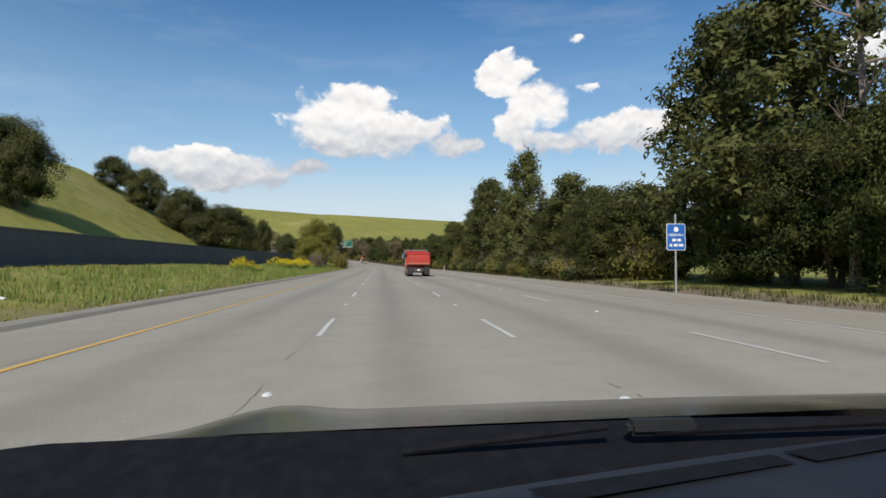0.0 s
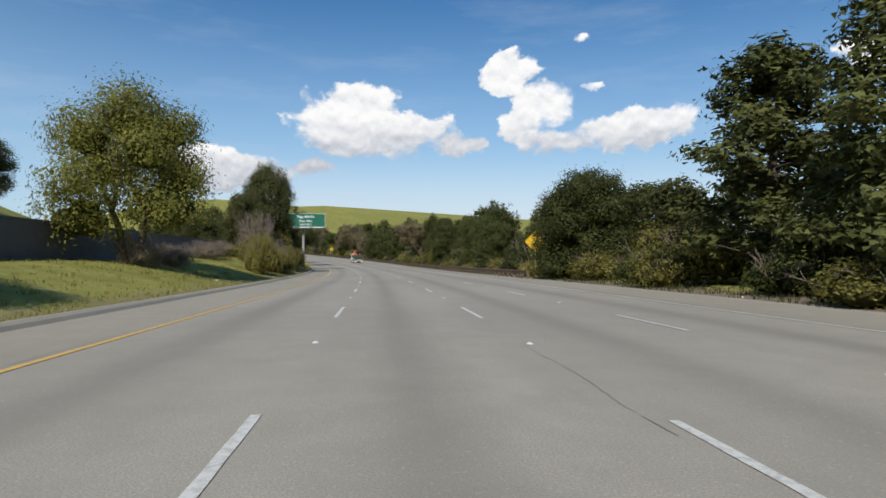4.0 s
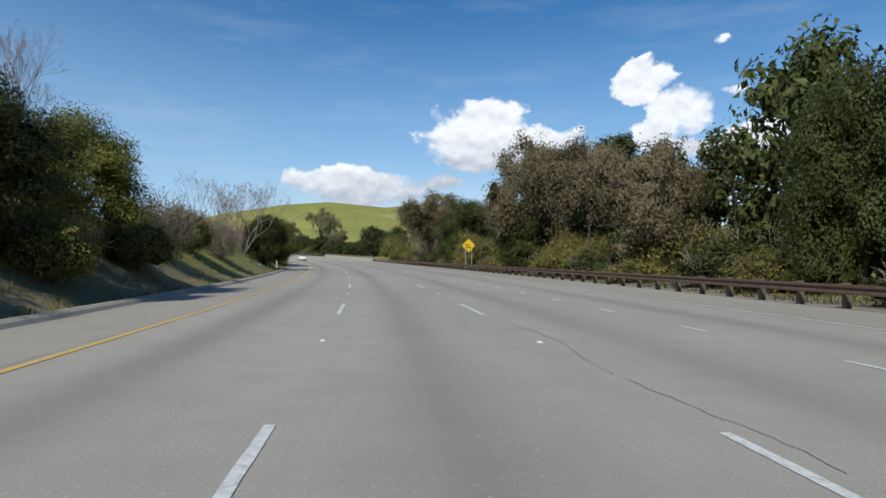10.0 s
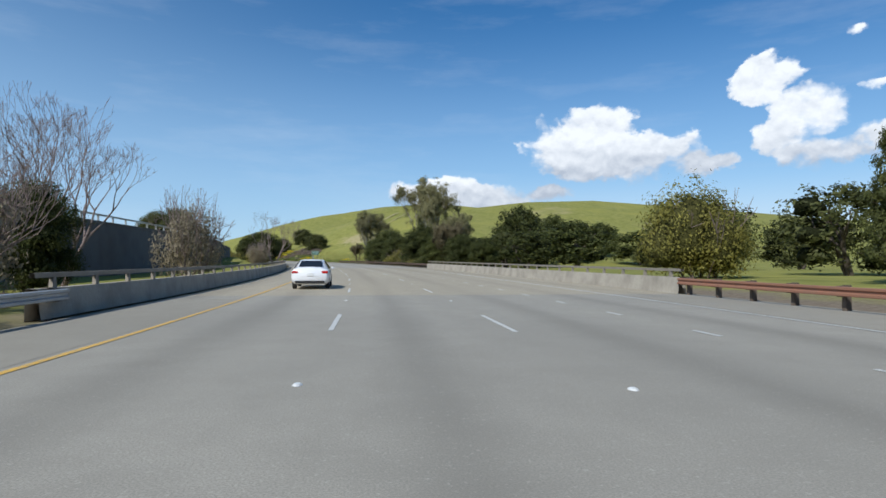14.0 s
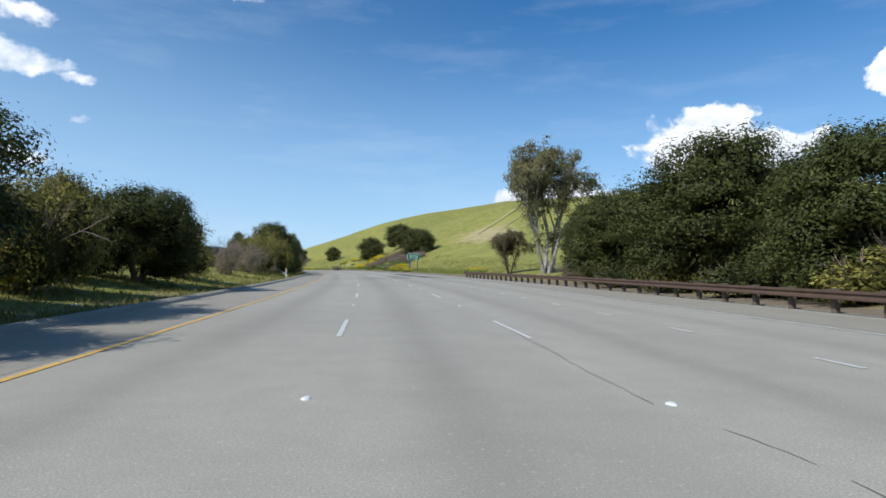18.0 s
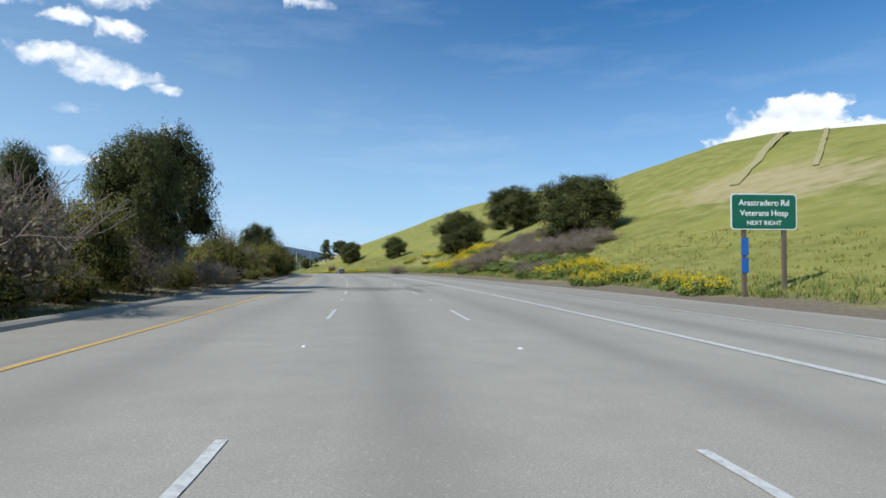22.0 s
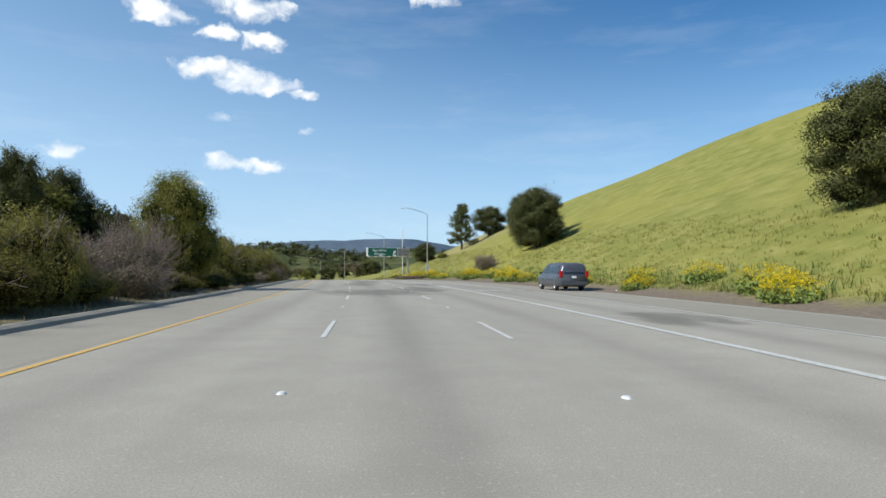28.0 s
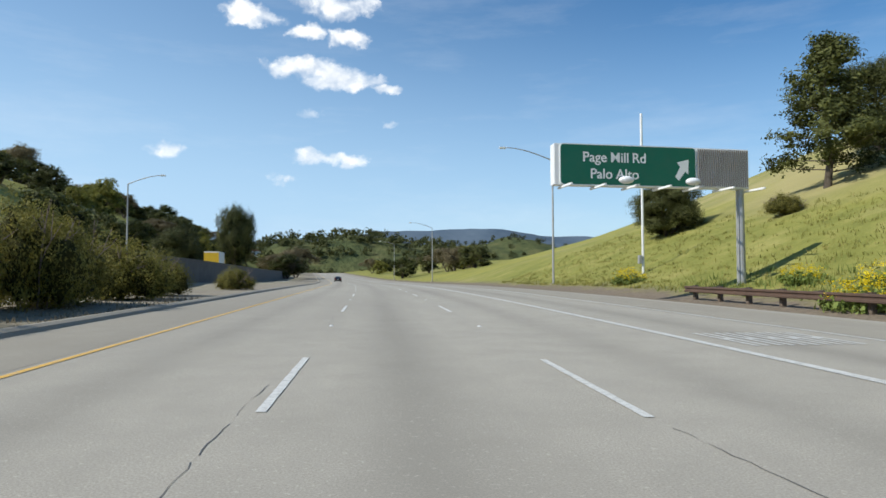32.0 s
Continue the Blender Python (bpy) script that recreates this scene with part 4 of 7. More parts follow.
def shrub(kind, seed, leaf, twiggy=0.0, size=0.075, lobes=10, clumps=80, per=26, peak=1.0):
    """Mound of sprays down to the ground on thin stems, four metres wide, three high."""
    r, g = random.Random(seed), np.random.default_rng(seed)
    limbs, tips = [], []
    for k in range(7 + int(12 * twiggy)):
        a = k * 2.4
        grow(r, Vector((math.cos(a) * 0.3, math.sin(a) * 0.3, -0.2)), Vector((math.cos(a) * 0.7, math.sin(a) * 0.7, 1)).normalized(), 1.15, 0.04, 3 if twiggy else 2, limbs, tips, 0.7, 0.12)
    pts, cores = [], []
    for k in range(lobes):
        a = 2.4 * k
        rad = 1.35 * math.sqrt((k + 0.5) / lobes)
        s = r.uniform(0.6, 0.95)
        top = (2.0 - 0.9 * (rad / 1.5) ** 2) * peak * r.uniform(0.8, 1.15)
        pts += shell(r, (math.cos(a) * rad, math.sin(a) * rad, top * 0.62), (s, s, top * 0.6), clumps, -0.95)
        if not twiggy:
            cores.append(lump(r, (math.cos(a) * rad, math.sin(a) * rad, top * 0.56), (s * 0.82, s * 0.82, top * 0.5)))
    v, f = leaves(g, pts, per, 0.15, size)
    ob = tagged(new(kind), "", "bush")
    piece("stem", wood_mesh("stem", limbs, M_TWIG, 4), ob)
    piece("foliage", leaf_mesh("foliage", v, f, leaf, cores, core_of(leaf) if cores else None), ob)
    return ob


def herb_clump(kind, seed):
    """Flowering mustard: green stems and leaves under a haze of yellow heads."""
    r, g = random.Random(seed), np.random.default_rng(seed)
    low, high = [], []
    for _ in range(120):
        a, d = r.uniform(0, 6.28), 1.2 * math.sqrt(r.random())
        h = r.uniform(0.5, 1.25) * (1.15 - 0.4 * d)
        x, y = math.cos(a) * d, math.sin(a) * d
        low += [(x, y, h * t) for t in (0.15, 0.35, 0.55)]
        if r.random() < 0.8:
            high.append((x, y, h))
    ob = tagged(new(kind), "", "plant")
    v, f = leaves(g, low, 4, 0.09, 0.17)
    piece("foliage", leaf_mesh("foliage", v, f, LEAF["herb"]), ob)
    v, f = leaves(g, high, 9, 0.07, 0.075)
    piece("bloom", leaf_mesh("bloom", v, f, LEAF["mustard"]), ob)
    return ob


KINDS = {}


def kind_of(name, label, size, *makers):
    KINDS[name] = ([m for m in makers], label, size)


kind_of("oak_tree", "dark green live oak with a dense round crown on the grass", (9.6, 9.3), tree_round("oak_tree", 1, LEAF["oak"], lobes=17, low=0.1), tree_round("oak_tree", 2, LEAF["oak"], lobes=15, low=0.08), tree_round("oak_tree", 8, LEAF["oak"], lobes=19, low=0.12))
kind_of("tall_oak", "dark spreading evergreen tree on a forked trunk, on the bank", (9.6, 9.3), tree_round("tall_oak", 31, LEAF["oak"], lobes=14, low=0.38), tree_round("tall_oak", 32, LEAF["oak"], lobes=13, low=0.33))
kind_of("bay_tree", "dense glossy evergreen tree with a dark green crown", (9.0, 9.4), tree_round("bay_tree", 3, LEAF["bay"], lobes=18, low=0.12), tree_round("bay_tree", 4, LEAF["bay"], lobes=20, low=0.08), tree_round("bay_tree", 14, LEAF["bay"], lobes=17, low=0.1))
kind_of("pine_tree", "ragged yellow-green pine behind the guardrail", (5.6, 10.2), tree_pine("pine_tree", 5, LEAF["pine"]), tree_pine("pine_tree", 6, LEAF["pine"]))
kind_of("dying_pine", "half-dead pine with bare grey branches", (5.2, 10.2), tree_pine("dying_pine", 7, LEAF["pine"], 1))
kind_of("eucalyptus_tree", "tall open eucalyptus with pale stems and hanging olive leaves", (9.6, 13.0), tree_gum("eucalyptus_tree", 9, LEAF["euc"], 1.1), tree_gum("eucalyptus_tree", 10, LEAF["euc"], 1.1))
kind_of("pepper_tree", "brownish weeping tree with drooping withered foliage", (9.4, 12.6), tree_gum("pepper_tree", 11, LEAF["pepper"], 1.9, M_BARK, 1.9), tree_gum("pepper_tree", 12, LEAF["pepper"], 1.9, M_BARK, 1.9))
kind_of("willow_tree", "yellow-green willow in new leaf on the median", (9.4, 9.4), tree_round("willow_tree", 13, LEAF["willow"], lobes=15, low=0.2, size=0.15, spread=0.34), tree_round("willow_tree", 15, LEAF["willow"], lobes=12, low=0.25, size=0.15, spread=0.34))
kind_of("bare_tree", "leafless tree with fine pinkish-grey twigs", (8.0, 10.5), tree_bare("bare_tree", 16, M_TWIG), tree_bare("bare_tree", 17, M_TWIG))
kind_of("bush", "olive-green leafy bush on the verge", (4.2, 2.6), shrub("bush", 18, LEAF["bush"]), shrub("bush", 19, LEAF["bush"], lobes=8, peak=1.1), shrub("bush", 20, LEAF["bush"], lobes=11))
kind_of("brush", "brown twiggy scrub with few leaves", (4.2, 2.6), shrub("brush", 21, LEAF["brush"], 1.0, 0.095, 8, 56, 16), shrub("brush", 22, LEAF["brush"], 1.0, 0.095, 9, 52, 16))
kind_of("mustard", "clump of wild mustard in yellow flower", (2.5, 1.2), herb_clump("mustard", 23), herb_clump("mustard", 24))
kind_of("bramble", "leafy bright green bramble on the slope", (4.2, 2.4), shrub("bramble", 53, LEAF["herb"], size=0.15, clumps=60, per=9, lobes=9), shrub("bramble", 54, LEAF["herb"], size=0.15, clumps=60, per=9, lobes=8))
kind_of("low_bush", "dark low leafy bush", (4.2, 2.6), shrub("bush", 51, LEAF["bay"], size=0.13, clumps=60, per=10, lobes=8), shrub("bush", 52, LEAF["bush"], size=0.13, clumps=60, per=10, lobes=8))
kind_of("far_oak_tree", "dark live oak in the distance", (9.6, 9.3), tree_round("oak_tree", 41, LEAF["oak"], lobes=12, clumps=36, per=10, size=0.42, low=0.1), tree_round("oak_tree", 42, LEAF["willow"], lobes=12, clumps=36, per=10, size=0.42, low=0.1))
kind_of("far_bay_tree", "dark evergreen tree in the wood", (9.0, 9.4), tree_round("bay_tree", 43, LEAF["bay"], lobes=13, clumps=40, per=10, size=0.36, low=0.1), tree_round("bay_tree", 44, LEAF["oak"], lobes=12, clumps=40, per=10, size=0.36, low=0.12))
_used = {}
_turn = random.Random(99)


def plant(kind, s, o, height, width, label="", z=None):
    """Set a plant of that height and width on the ground at (s, o)."""
    protos, text, (w, h) = KINDS[kind]
    n = _used.get(kind, 0)
    _used[kind] = n + 1
    p = spot(s, o, land(s, o) - 0.05 if z is None else z)
    k = width / w
    m = pose(p.x, p.y, p.z, 0, 0, _turn.uniform(0, 360)) @ Matrix.Diagonal((k, k, height / h, 1))
    i = n % len(protos)
    if n < len(protos):
        ob = protos[i]
        ob.matrix_basis = m
    else:
        src = protos[i]
        ob = copy_thing(src, m @ Matrix.Diagonal((1 / src.scale[0], 1 / src.scale[1], 1 / src.scale[2], 1)))
    return tagged(ob, label or text, "tree" if kind.endswith("tree") or kind == "tall_oak" or kind.endswith("pine") else ("plant" if kind == "mustard" else "bush"), "%s along the freeway" % kind.replace("_", " "))


# ---- planting along the drive ----
plant("oak_tree", 104, -57.5, 14, 13)
plant("oak_tree", 178, -42, 13.5, 19)
plant("oak_tree", 186, -55, 12.5, 15)
plant("oak_tree", 190, -66, 12, 12)
plant("oak_tree", 196, -77, 9.5, 11)
plant("oak_tree", 215, -52, 10, 14)
plant("brush", 129, -13, 3.1, 3.3)
plant("willow_tree", 140, -15, 6.6, 7.6)
plant("willow_tree", 169, -16, 11.8, 11.3)
plant("bush", 196, -12.5, 3.4, 4.7)
plant("brush", 200, -13, 6, 4.8)
plant("oak_tree", 305, -40, 16.6, 8.3)
plant("oak_tree", 343, -45, 16, 16)
plant("bare_tree", 469, -15, 9.9, 9.3)
plant("brush", 487, -13, 6.5, 5.7)
plant("brush", 546, -12.5, 4, 4.6)
plant("oak_tree", 567, -32, 8.6, 8.5)
plant("oak_tree", 581, -30, 10.3, 10.4)
plant("brush", 618, -13, 3.3, 2.8)
plant("oak_tree", 620, -28, 8.1, 7.2)
plant("brush", 629, -13, 3.3, 5.6)
plant("brush", 644, -12.5, 2, 3.1)
plant("oak_tree", 662, -34, 10, 10.4)
plant("oak_tree", 675, -30, 9.1, 8.7)
plant("brush", 696, -10.9, 4.4, 7.5)
plant("bush", 704, -11.4, 4.2, 5.1)
plant("brush", 709, -10.9, 3.6, 4.2)
plant("oak_tree", 726, -24, 8.8, 5.1)
plant("bush", 728, -10.9, 4.4, 5.5)
plant("brush", 729, -10.9, 4.4, 3.3)
plant("bush", 742, -11.4, 3.6, 5.1)
plant("oak_tree", 751, -22, 8.4, 4.3)
plant("bush", 758, -11.4, 4.3, 8)
plant("bush", 767, -11.2, 5.6, 8.4)
plant("bush", 779, -11.2, 5.4, 8.4)
plant("bush", 773, -12.4, 5.8, 7)
plant("bush", 788, -10.9, 4.93, 4.4)
plant("bush", 795, -11.4, 6.09, 5.6)
plant("bush", 801, -12, 4.8, 7)
plant("bush", 806, -10.9, 3.6, 5.4)
plant("bush", 815, -12, 4.6, 7)
plant("bush", 822, -11.6, 4.4, 6.6)
plant("bush", 790, -12.6, 5.2, 7)
plant("bush", 836, -11.6, 4.2, 6.4)
plant("bush", 809, -10.9, 4.48, 6.4)
plant("bush", 826, -10.9, 5.02, 8.5)
plant("bush", 874, -10.9, 3.4, 3.7)
plant("brush", 883, -10.9, 3.3, 3.5)
plant("oak_tree", 912, -30, 10.5, 5)
plant("bush", 931, -10.6, 3.4, 3.9)
plant("bush", 942, -10.6, 4.2, 4.1)
plant("oak_tree", 949, -40, 13.2, 11.2)
plant("bush", 974, -10.9, 3.8, 7.1)
plant("bush", 989, -11.4, 4, 4)
plant("brush", 990, -11.5, 2, 2.4)
plant("bush", 1001, -11.5, 2.5, 1.4)
plant("bush", 1020, -10.9, 2.2, 3.5)
plant("oak_tree", 1095, -34, 10.2, 11.1)
plant("bay_tree", 26, 20.5, 8, 7.5)
plant("bay_tree", 33, 21.5, 7.5, 7.5)
plant("bay_tree", 20, 20.5, 8.5, 7.5)
plant("pine_tree", 30, 21, 17, 11)
plant("pine_tree", 38, 22, 17.5, 11.5)
plant("dying_pine", 24, 20, 16.5, 6.5)
plant("bay_tree", 48, 19.5, 7.2, 8)
plant("pine_tree", 55, 20, 8.6, 7)
plant("bay_tree", 66, 20.5, 8, 9)
plant("pine_tree", 70, 22, 9.5, 7)
plant("bay_tree", 52, 17, 6.1, 3.4)
plant("pine_tree", 61, 19, 10.7, 7.2)
plant("pine_tree", 76, 18, 15.1, 7.2)
plant("dying_pine", 78, 19, 17.4, 7)
plant("pine_tree", 86, 18, 11.9, 6.8)
plant("bush", 124, 16.5, 5.2, 5.3)
plant("bay_tree", 134, 18, 8.3, 9.2)
plant("pine_tree", 144, 18, 10.8, 8.7)
plant("pine_tree", 153, 19, 11.9, 10.9)
plant("bay_tree", 176, 18, 9, 9.7)
plant("bay_tree", 209, 18, 6.7, 6.3)
plant("bay_tree", 220, 19, 8.2, 8)
plant("pine_tree", 233, 19, 9.3, 5.1)
plant("bay_tree", 243, 17.5, 5.6, 6.1)
plant("bush", 245, 17, 5.8, 5.9)
plant("bay_tree", 252, 19, 8.8, 8.2)
plant("bay_tree", 267, 20, 11.5, 4.6)
plant("pepper_tree", 276, 18.6, 12.3, 9.5)
plant("bay_tree", 302, 18, 6.9, 5.8)
plant("bay_tree", 312, 18, 7.9, 8.3)
plant("bay_tree", 324, 18.5, 9.6, 8.5)
plant("bay_tree", 334, 18, 8.5, 5.3)
plant("bush", 378, 18, 7, 7.7)
plant("bush", 395, 17, 5, 6)
plant("bay_tree", 402, 19, 9.7, 9.9)
plant("brush", 433, 17.5, 2.4, 4.3)
plant("bush", 440, 18, 3.4, 6.2)
plant("bush", 450, 18, 4.3, 6.8)
plant("pine_tree", 464, 26, 8.2, 3.3)
plant("bush", 475, 22, 6.4, 9.2)
plant("bay_tree", 520, 19, 4.2, 4.8)
plant("bay_tree", 532, 19, 5.2, 5.9)
plant("bay_tree", 541, 18, 5.3, 6.8)
plant("bush", 547, 15.5, 1.3, 2.5)
plant("bay_tree", 554, 18, 7.5, 9.3)
plant("bush", 570, 17, 4, 7.8)
plant("bay_tree", 580, 18, 6.5, 7.6)
plant("bay_tree", 590, 18, 8.3, 10)
plant("bay_tree", 602, 18, 6.5, 8.2)
plant("brush", 609, 17, 1.8, 3.1)
plant("bay_tree", 611, 19, 5.7, 4.4)
plant("pepper_tree", 637, 19, 6, 4.2)
plant("brush", 739, 17.7, 1.9, 4.6)
plant("brush", 763, 18.8, 2.5, 6.9)
plant("brush", 814, 14.1, 2.1, 4.5)
plant("tall_oak", 214, -13.5, 12.5, 7.5)
plant("oak_tree", 209, -15.5, 8, 7)
plant("bay_tree", 219, -12.5, 6, 5.5)
plant("bush", 214, -12, 4.5, 5)
plant("bush", 224, -12.5, 4.6, 5.5)
plant("willow_tree", 229, -13.5, 7.4, 5.5)
plant("bush", 236, -13, 3.6, 4.8)
plant("oak_tree", 282, -30, 10.5, 8)
plant("oak_tree", 290, -31, 9.5, 8)
plant("oak_tree", 262, -30, 8.5, 9)
plant("tall_oak", 272, -10.2, 11.2, 8.8)
plant("brush", 274, -11.6, 2.8, 4.6)
plant("brush", 284, -12, 2.4, 4)
plant("bush", 293, -11.6, 2.4, 4.4)
plant("oak_tree", 304, -10.8, 9, 8.8)
plant("bare_tree", 305, -13.6, 4.8, 4.2)
plant("bare_tree", 294, -15, 5, 4)
plant("bush", 313, -11.4, 3.4, 5)
plant("brush", 332, -12.8, 3.4, 5)
plant("brush", 318, -11, 2.8, 4.6)
plant("brush", 323, -12.4, 3.4, 5)
plant("bush", 326, -10.6, 2.2, 4.2)
plant("bay_tree", 322, -14.5, 4.6, 5.4)
plant("brush", 281, -10.4, 1.4, 3)
plant("brush", 289, -10.8, 1.7, 3.4)
plant("brush", 296, -10.2, 1.6, 3.2)
plant("brush", 338, -13.2, 3, 4.4)
plant("oak_tree", 331, -11.2, 4.8, 4.8)
plant("willow_tree", 337, -11, 5.2, 5.4)
plant("bare_tree", 329, -12.4, 7.6, 3.6)
plant("bare_tree", 335, -12.6, 7.8, 3.8)
plant("bush", 333, -10, 2.4, 4)
plant("bush", 341, -10.4, 2.6, 4.4)
plant("brush", 347, -11.2, 3.2, 5)
plant("bush", 355, -11.6, 3.4, 4.6)
plant("brush", 363, -11.2, 2.8, 4.6)
plant("bare_tree", 373, -13.8, 7, 5.5)
plant("bare_tree", 381, -11.6, 8.4, 7.8)
plant("bare_tree", 390, -15, 7, 5)
plant("brush", 380, -14.4, 3, 5)
plant("brush", 391, -12.2, 2.2, 3.6)
plant("bay_tree", 386, -9.8, 5.6, 5.4)
plant("bush", 395, -12, 2.6, 3.6)
plant("brush", 406, -12.8, 3.2, 5)
plant("brush", 412, -13, 3.8, 5)
plant("willow_tree", 411, -10.4, 7, 7.4)
plant("bay_tree", 424, -10.6, 3.8, 6.4)
plant("willow_tree", 417, -11.6, 5.6, 5.6)
plant("bush", 405, -9.8, 2.6, 4)
plant("bush", 430, -10.8, 3.4, 6)
plant("bush", 440, -11.2, 3.6, 5.6)
plant("bush", 448, -11.6, 3.8, 5.4)
plant("bush", 424, -13.6, 5, 7)
plant("bush", 417, -14.2, 5.4, 6)
plant("bush", 436, -13.4, 4.8, 6)
plant("brush", 446, -13.2, 5.2, 5.4)
plant("brush", 452, -14.2, 5.6, 6)
plant("bare_tree", 445, -13.4, 7, 6)
plant("brush", 457, -13, 4.6, 5.4)
plant("bare_tree", 460, -13.6, 6.8, 5.6)
plant("bare_tree", 438, -16, 8, 3.2)
plant("bay_tree", 464, -14, 4.6, 4.2)
plant("bare_tree", 548, -9.9, 10, 8.2)
plant("bush", 551, -13, 3, 4.4)
plant("bay_tree", 566, -12.6, 6, 8)
plant("bay_tree", 574, -13, 6, 8)
plant("bush", 582, -12.6, 4.6, 6.4)
plant("bay_tree", 592, -12.2, 4.9, 6.6)
plant("bush", 587, -15, 4.4, 5)
plant("bush", 600, -12.6, 3.8, 5.4)
plant("bush", 636, -13, 4.4, 6)
plant("bush", 648, -12.8, 6.6, 8)
plant("bay_tree", 657, -12.8, 7.4, 7)
plant("bush", 661, -12.6, 6, 7)
plant("bay_tree", 668, -12.8, 6.2, 6.8)
plant("oak_tree", 676, -12.8, 5.6, 6)
plant("bush", 677, -11.8, 4.4, 7)
plant("bare_tree", 696, -11.8, 4.4, 5.4)
plant("tall_oak", 709, -10.6, 7.4, 4.6)
plant("tall_oak", 716, -11.2, 9, 5.6)
plant("pine_tree", 112, 20, 17, 10.5)
plant("pine_tree", 122, 20.5, 17.5, 8.5)
plant("pine_tree", 104, 22, 12, 7)
plant("pine_tree", 131, 20, 13, 8)
plant("pepper_tree", 352, 18, 9.8, 7.6)
plant("pepper_tree", 364, 18.4, 12.2, 8.6)
plant("pepper_tree", 371, 19, 14.4, 9)
plant("bay_tree", 372, 16.9, 5.8, 7.6)
plant("bush", 361, 16.8, 4, 6)
plant("pepper_tree", 424, 18, 13.6, 11.4)
plant("bay_tree", 437, 21, 6, 5)
plant("eucalyptus_tree", 446, 20.5, 10.4, 5)
plant("eucalyptus_tree", 436, 19, 8.4, 4.6)
plant("pepper_tree", 536, 18.5, 8.4, 5.4)
plant("eucalyptus_tree", 558, 21.5, 16.5, 7.6)
plant("eucalyptus_tree", 572, 22.5, 20.8, 8.6)
plant("eucalyptus_tree", 547, 23, 10, 5)
plant("eucalyptus_tree", 630, 21.5, 17, 10.5)
plant("eucalyptus_tree", 632, 23, 15.5, 7.6)
plant("brush", 941, 20, 2.4, 3.8)
plant("willow_tree", 893, -11.8, 6.8, 5.2)
plant("pepper_tree", 430, 20, 12, 8.5)
plant("oak_tree", 805, 25.8, 8.8, 11.6)
plant("oak_tree", 804, 37.8, 9.4, 13.5)
plant("oak_tree", 760, 31.5, 8.6, 12.5)
plant("oak_tree", 885, 29.8, 7.2, 8.8)
plant("oak_tree", 939, 27, 8.4, 9)
plant("oak_tree", 946, 29.5, 8.4, 9)
plant("bare_tree", 944, 30.5, 9.4, 6)
plant("pine_tree", 1011, 35.8, 12.4, 8.6)
plant("oak_tree", 1016, 45.5, 8, 11)
plant("oak_tree", 1023, 28.8, 5.2, 7.6)
plant("bush", 1008, 30, 1.8, 3.3)
plant("brush", 941, 20, 2.2, 3.8)
plant("bush", 992, -12.2, 3.6, 5.4)
plant("bush", 998, -12, 3.4, 5)
plant("bush", 1004, -12.2, 2.8, 4)
plant("tall_oak", 1142, -30, 20, 11)
plant("oak_tree", 766, -12.4, 6.6, 5)
plant("oak_tree", 676, -13.4, 5.8, 4.6)
plant("oak_tree", 684, -13, 5.4, 5)

# woods behind the roadside trees
_w = random.Random(5)
for _i in range(26):
    plant("far_bay_tree", _w.uniform(430, 600), _w.uniform(34, 80), _w.uniform(8, 12), _w.uniform(10, 15), "dark tree in the wood beyond the creek")
for _i in range(44):
    _s0 = 30 + _i * 9.2 + _w.uniform(-3, 3)
    plant(_w.choice(["far_bay_tree", "far_bay_tree", "pine_tree"]), _s0, _w.uniform(24, 30), _w.uniform(7.5, 10) if _s0 < 225 or _s0 > 410 else _w.uniform(10.5, 14), _w.uniform(8, 11), "dense evergreen tree in the wood behind the fence line")
for _i in range(12):
    plant("far_bay_tree", 524 + _i * 8.5, _w.uniform(24, 28), _w.uniform(5, 6.5), _w.uniform(8, 10), "dense evergreen tree in the wood behind the guardrail")
for _i in range(52):
    plant("low_bush", 46 + _i * 7.4 + _w.uniform(-2, 2), _w.uniform(15.6, 17), _w.uniform(1.6, 3.0), _w.uniform(4, 6), "dark low bush below the roadside trees")
for _i in range(9):
    plant("low_bush", 545 + _i * 6.5, _w.uniform(15.6, 17), _w.uniform(1.6, 2.6), _w.uniform(4, 5.5), "dark low bush behind the guardrail")
# dark thicket closing the roadside wood
for _i in range(74):
    plant("low_bush", 42 + _i * 5.3 + _w.uniform(-2, 2), _w.uniform(18.5, 22.5), _w.uniform(3.4, 5.4), _w.uniform(5.5, 7.5), "dense dark thicket below the roadside trees")
for _i in range(10):
    plant("low_bush", 540 + _i * 5.2 + _w.uniform(-2, 2), _w.uniform(18.5, 22), _w.uniform(3.2, 4.8), _w.uniform(5.5, 7.5), "dense dark thicket behind the guardrail")
# hedge along the median
for _i in range(46):
    plant(_w.choice(["bush", "bush", "brush"]), 690 + _i * 6.0 + _w.uniform(-2, 2), _w.uniform(-11.2, -9.8), _w.uniform(1.0, 2.0), _w.uniform(2.6, 4.2))
for _i in range(46):
    if 8 < _i < 22:
        continue
    plant(_w.choice(["low_bush", "brush", "brush"]), 170 + _i * 5.6 + _w.uniform(-2, 2), _w.uniform(-17.5, -14.5), _w.uniform(1.2, 2.4), _w.uniform(3, 4.5))


# taller olive hedge before the hill closes in
for _i in range(17):
    plant("bush", 902 + _i * 5.2 + _w.uniform(-1.5, 1.5), _w.uniform(-13, -11.4), _w.uniform(3.2, 4.6), _w.uniform(4.5, 6.5), "dense yellow-olive hedge bush on the median")
for _i in range(13):
    plant(_w.choice(["bush", "bush", "brush"]), 832 + _i * 5 + _w.uniform(-1.5, 1.5), _w.uniform(-13, -11.4), _w.uniform(2.4, 3.8), _w.uniform(4.2, 6), "dense olive hedge bush on the median")
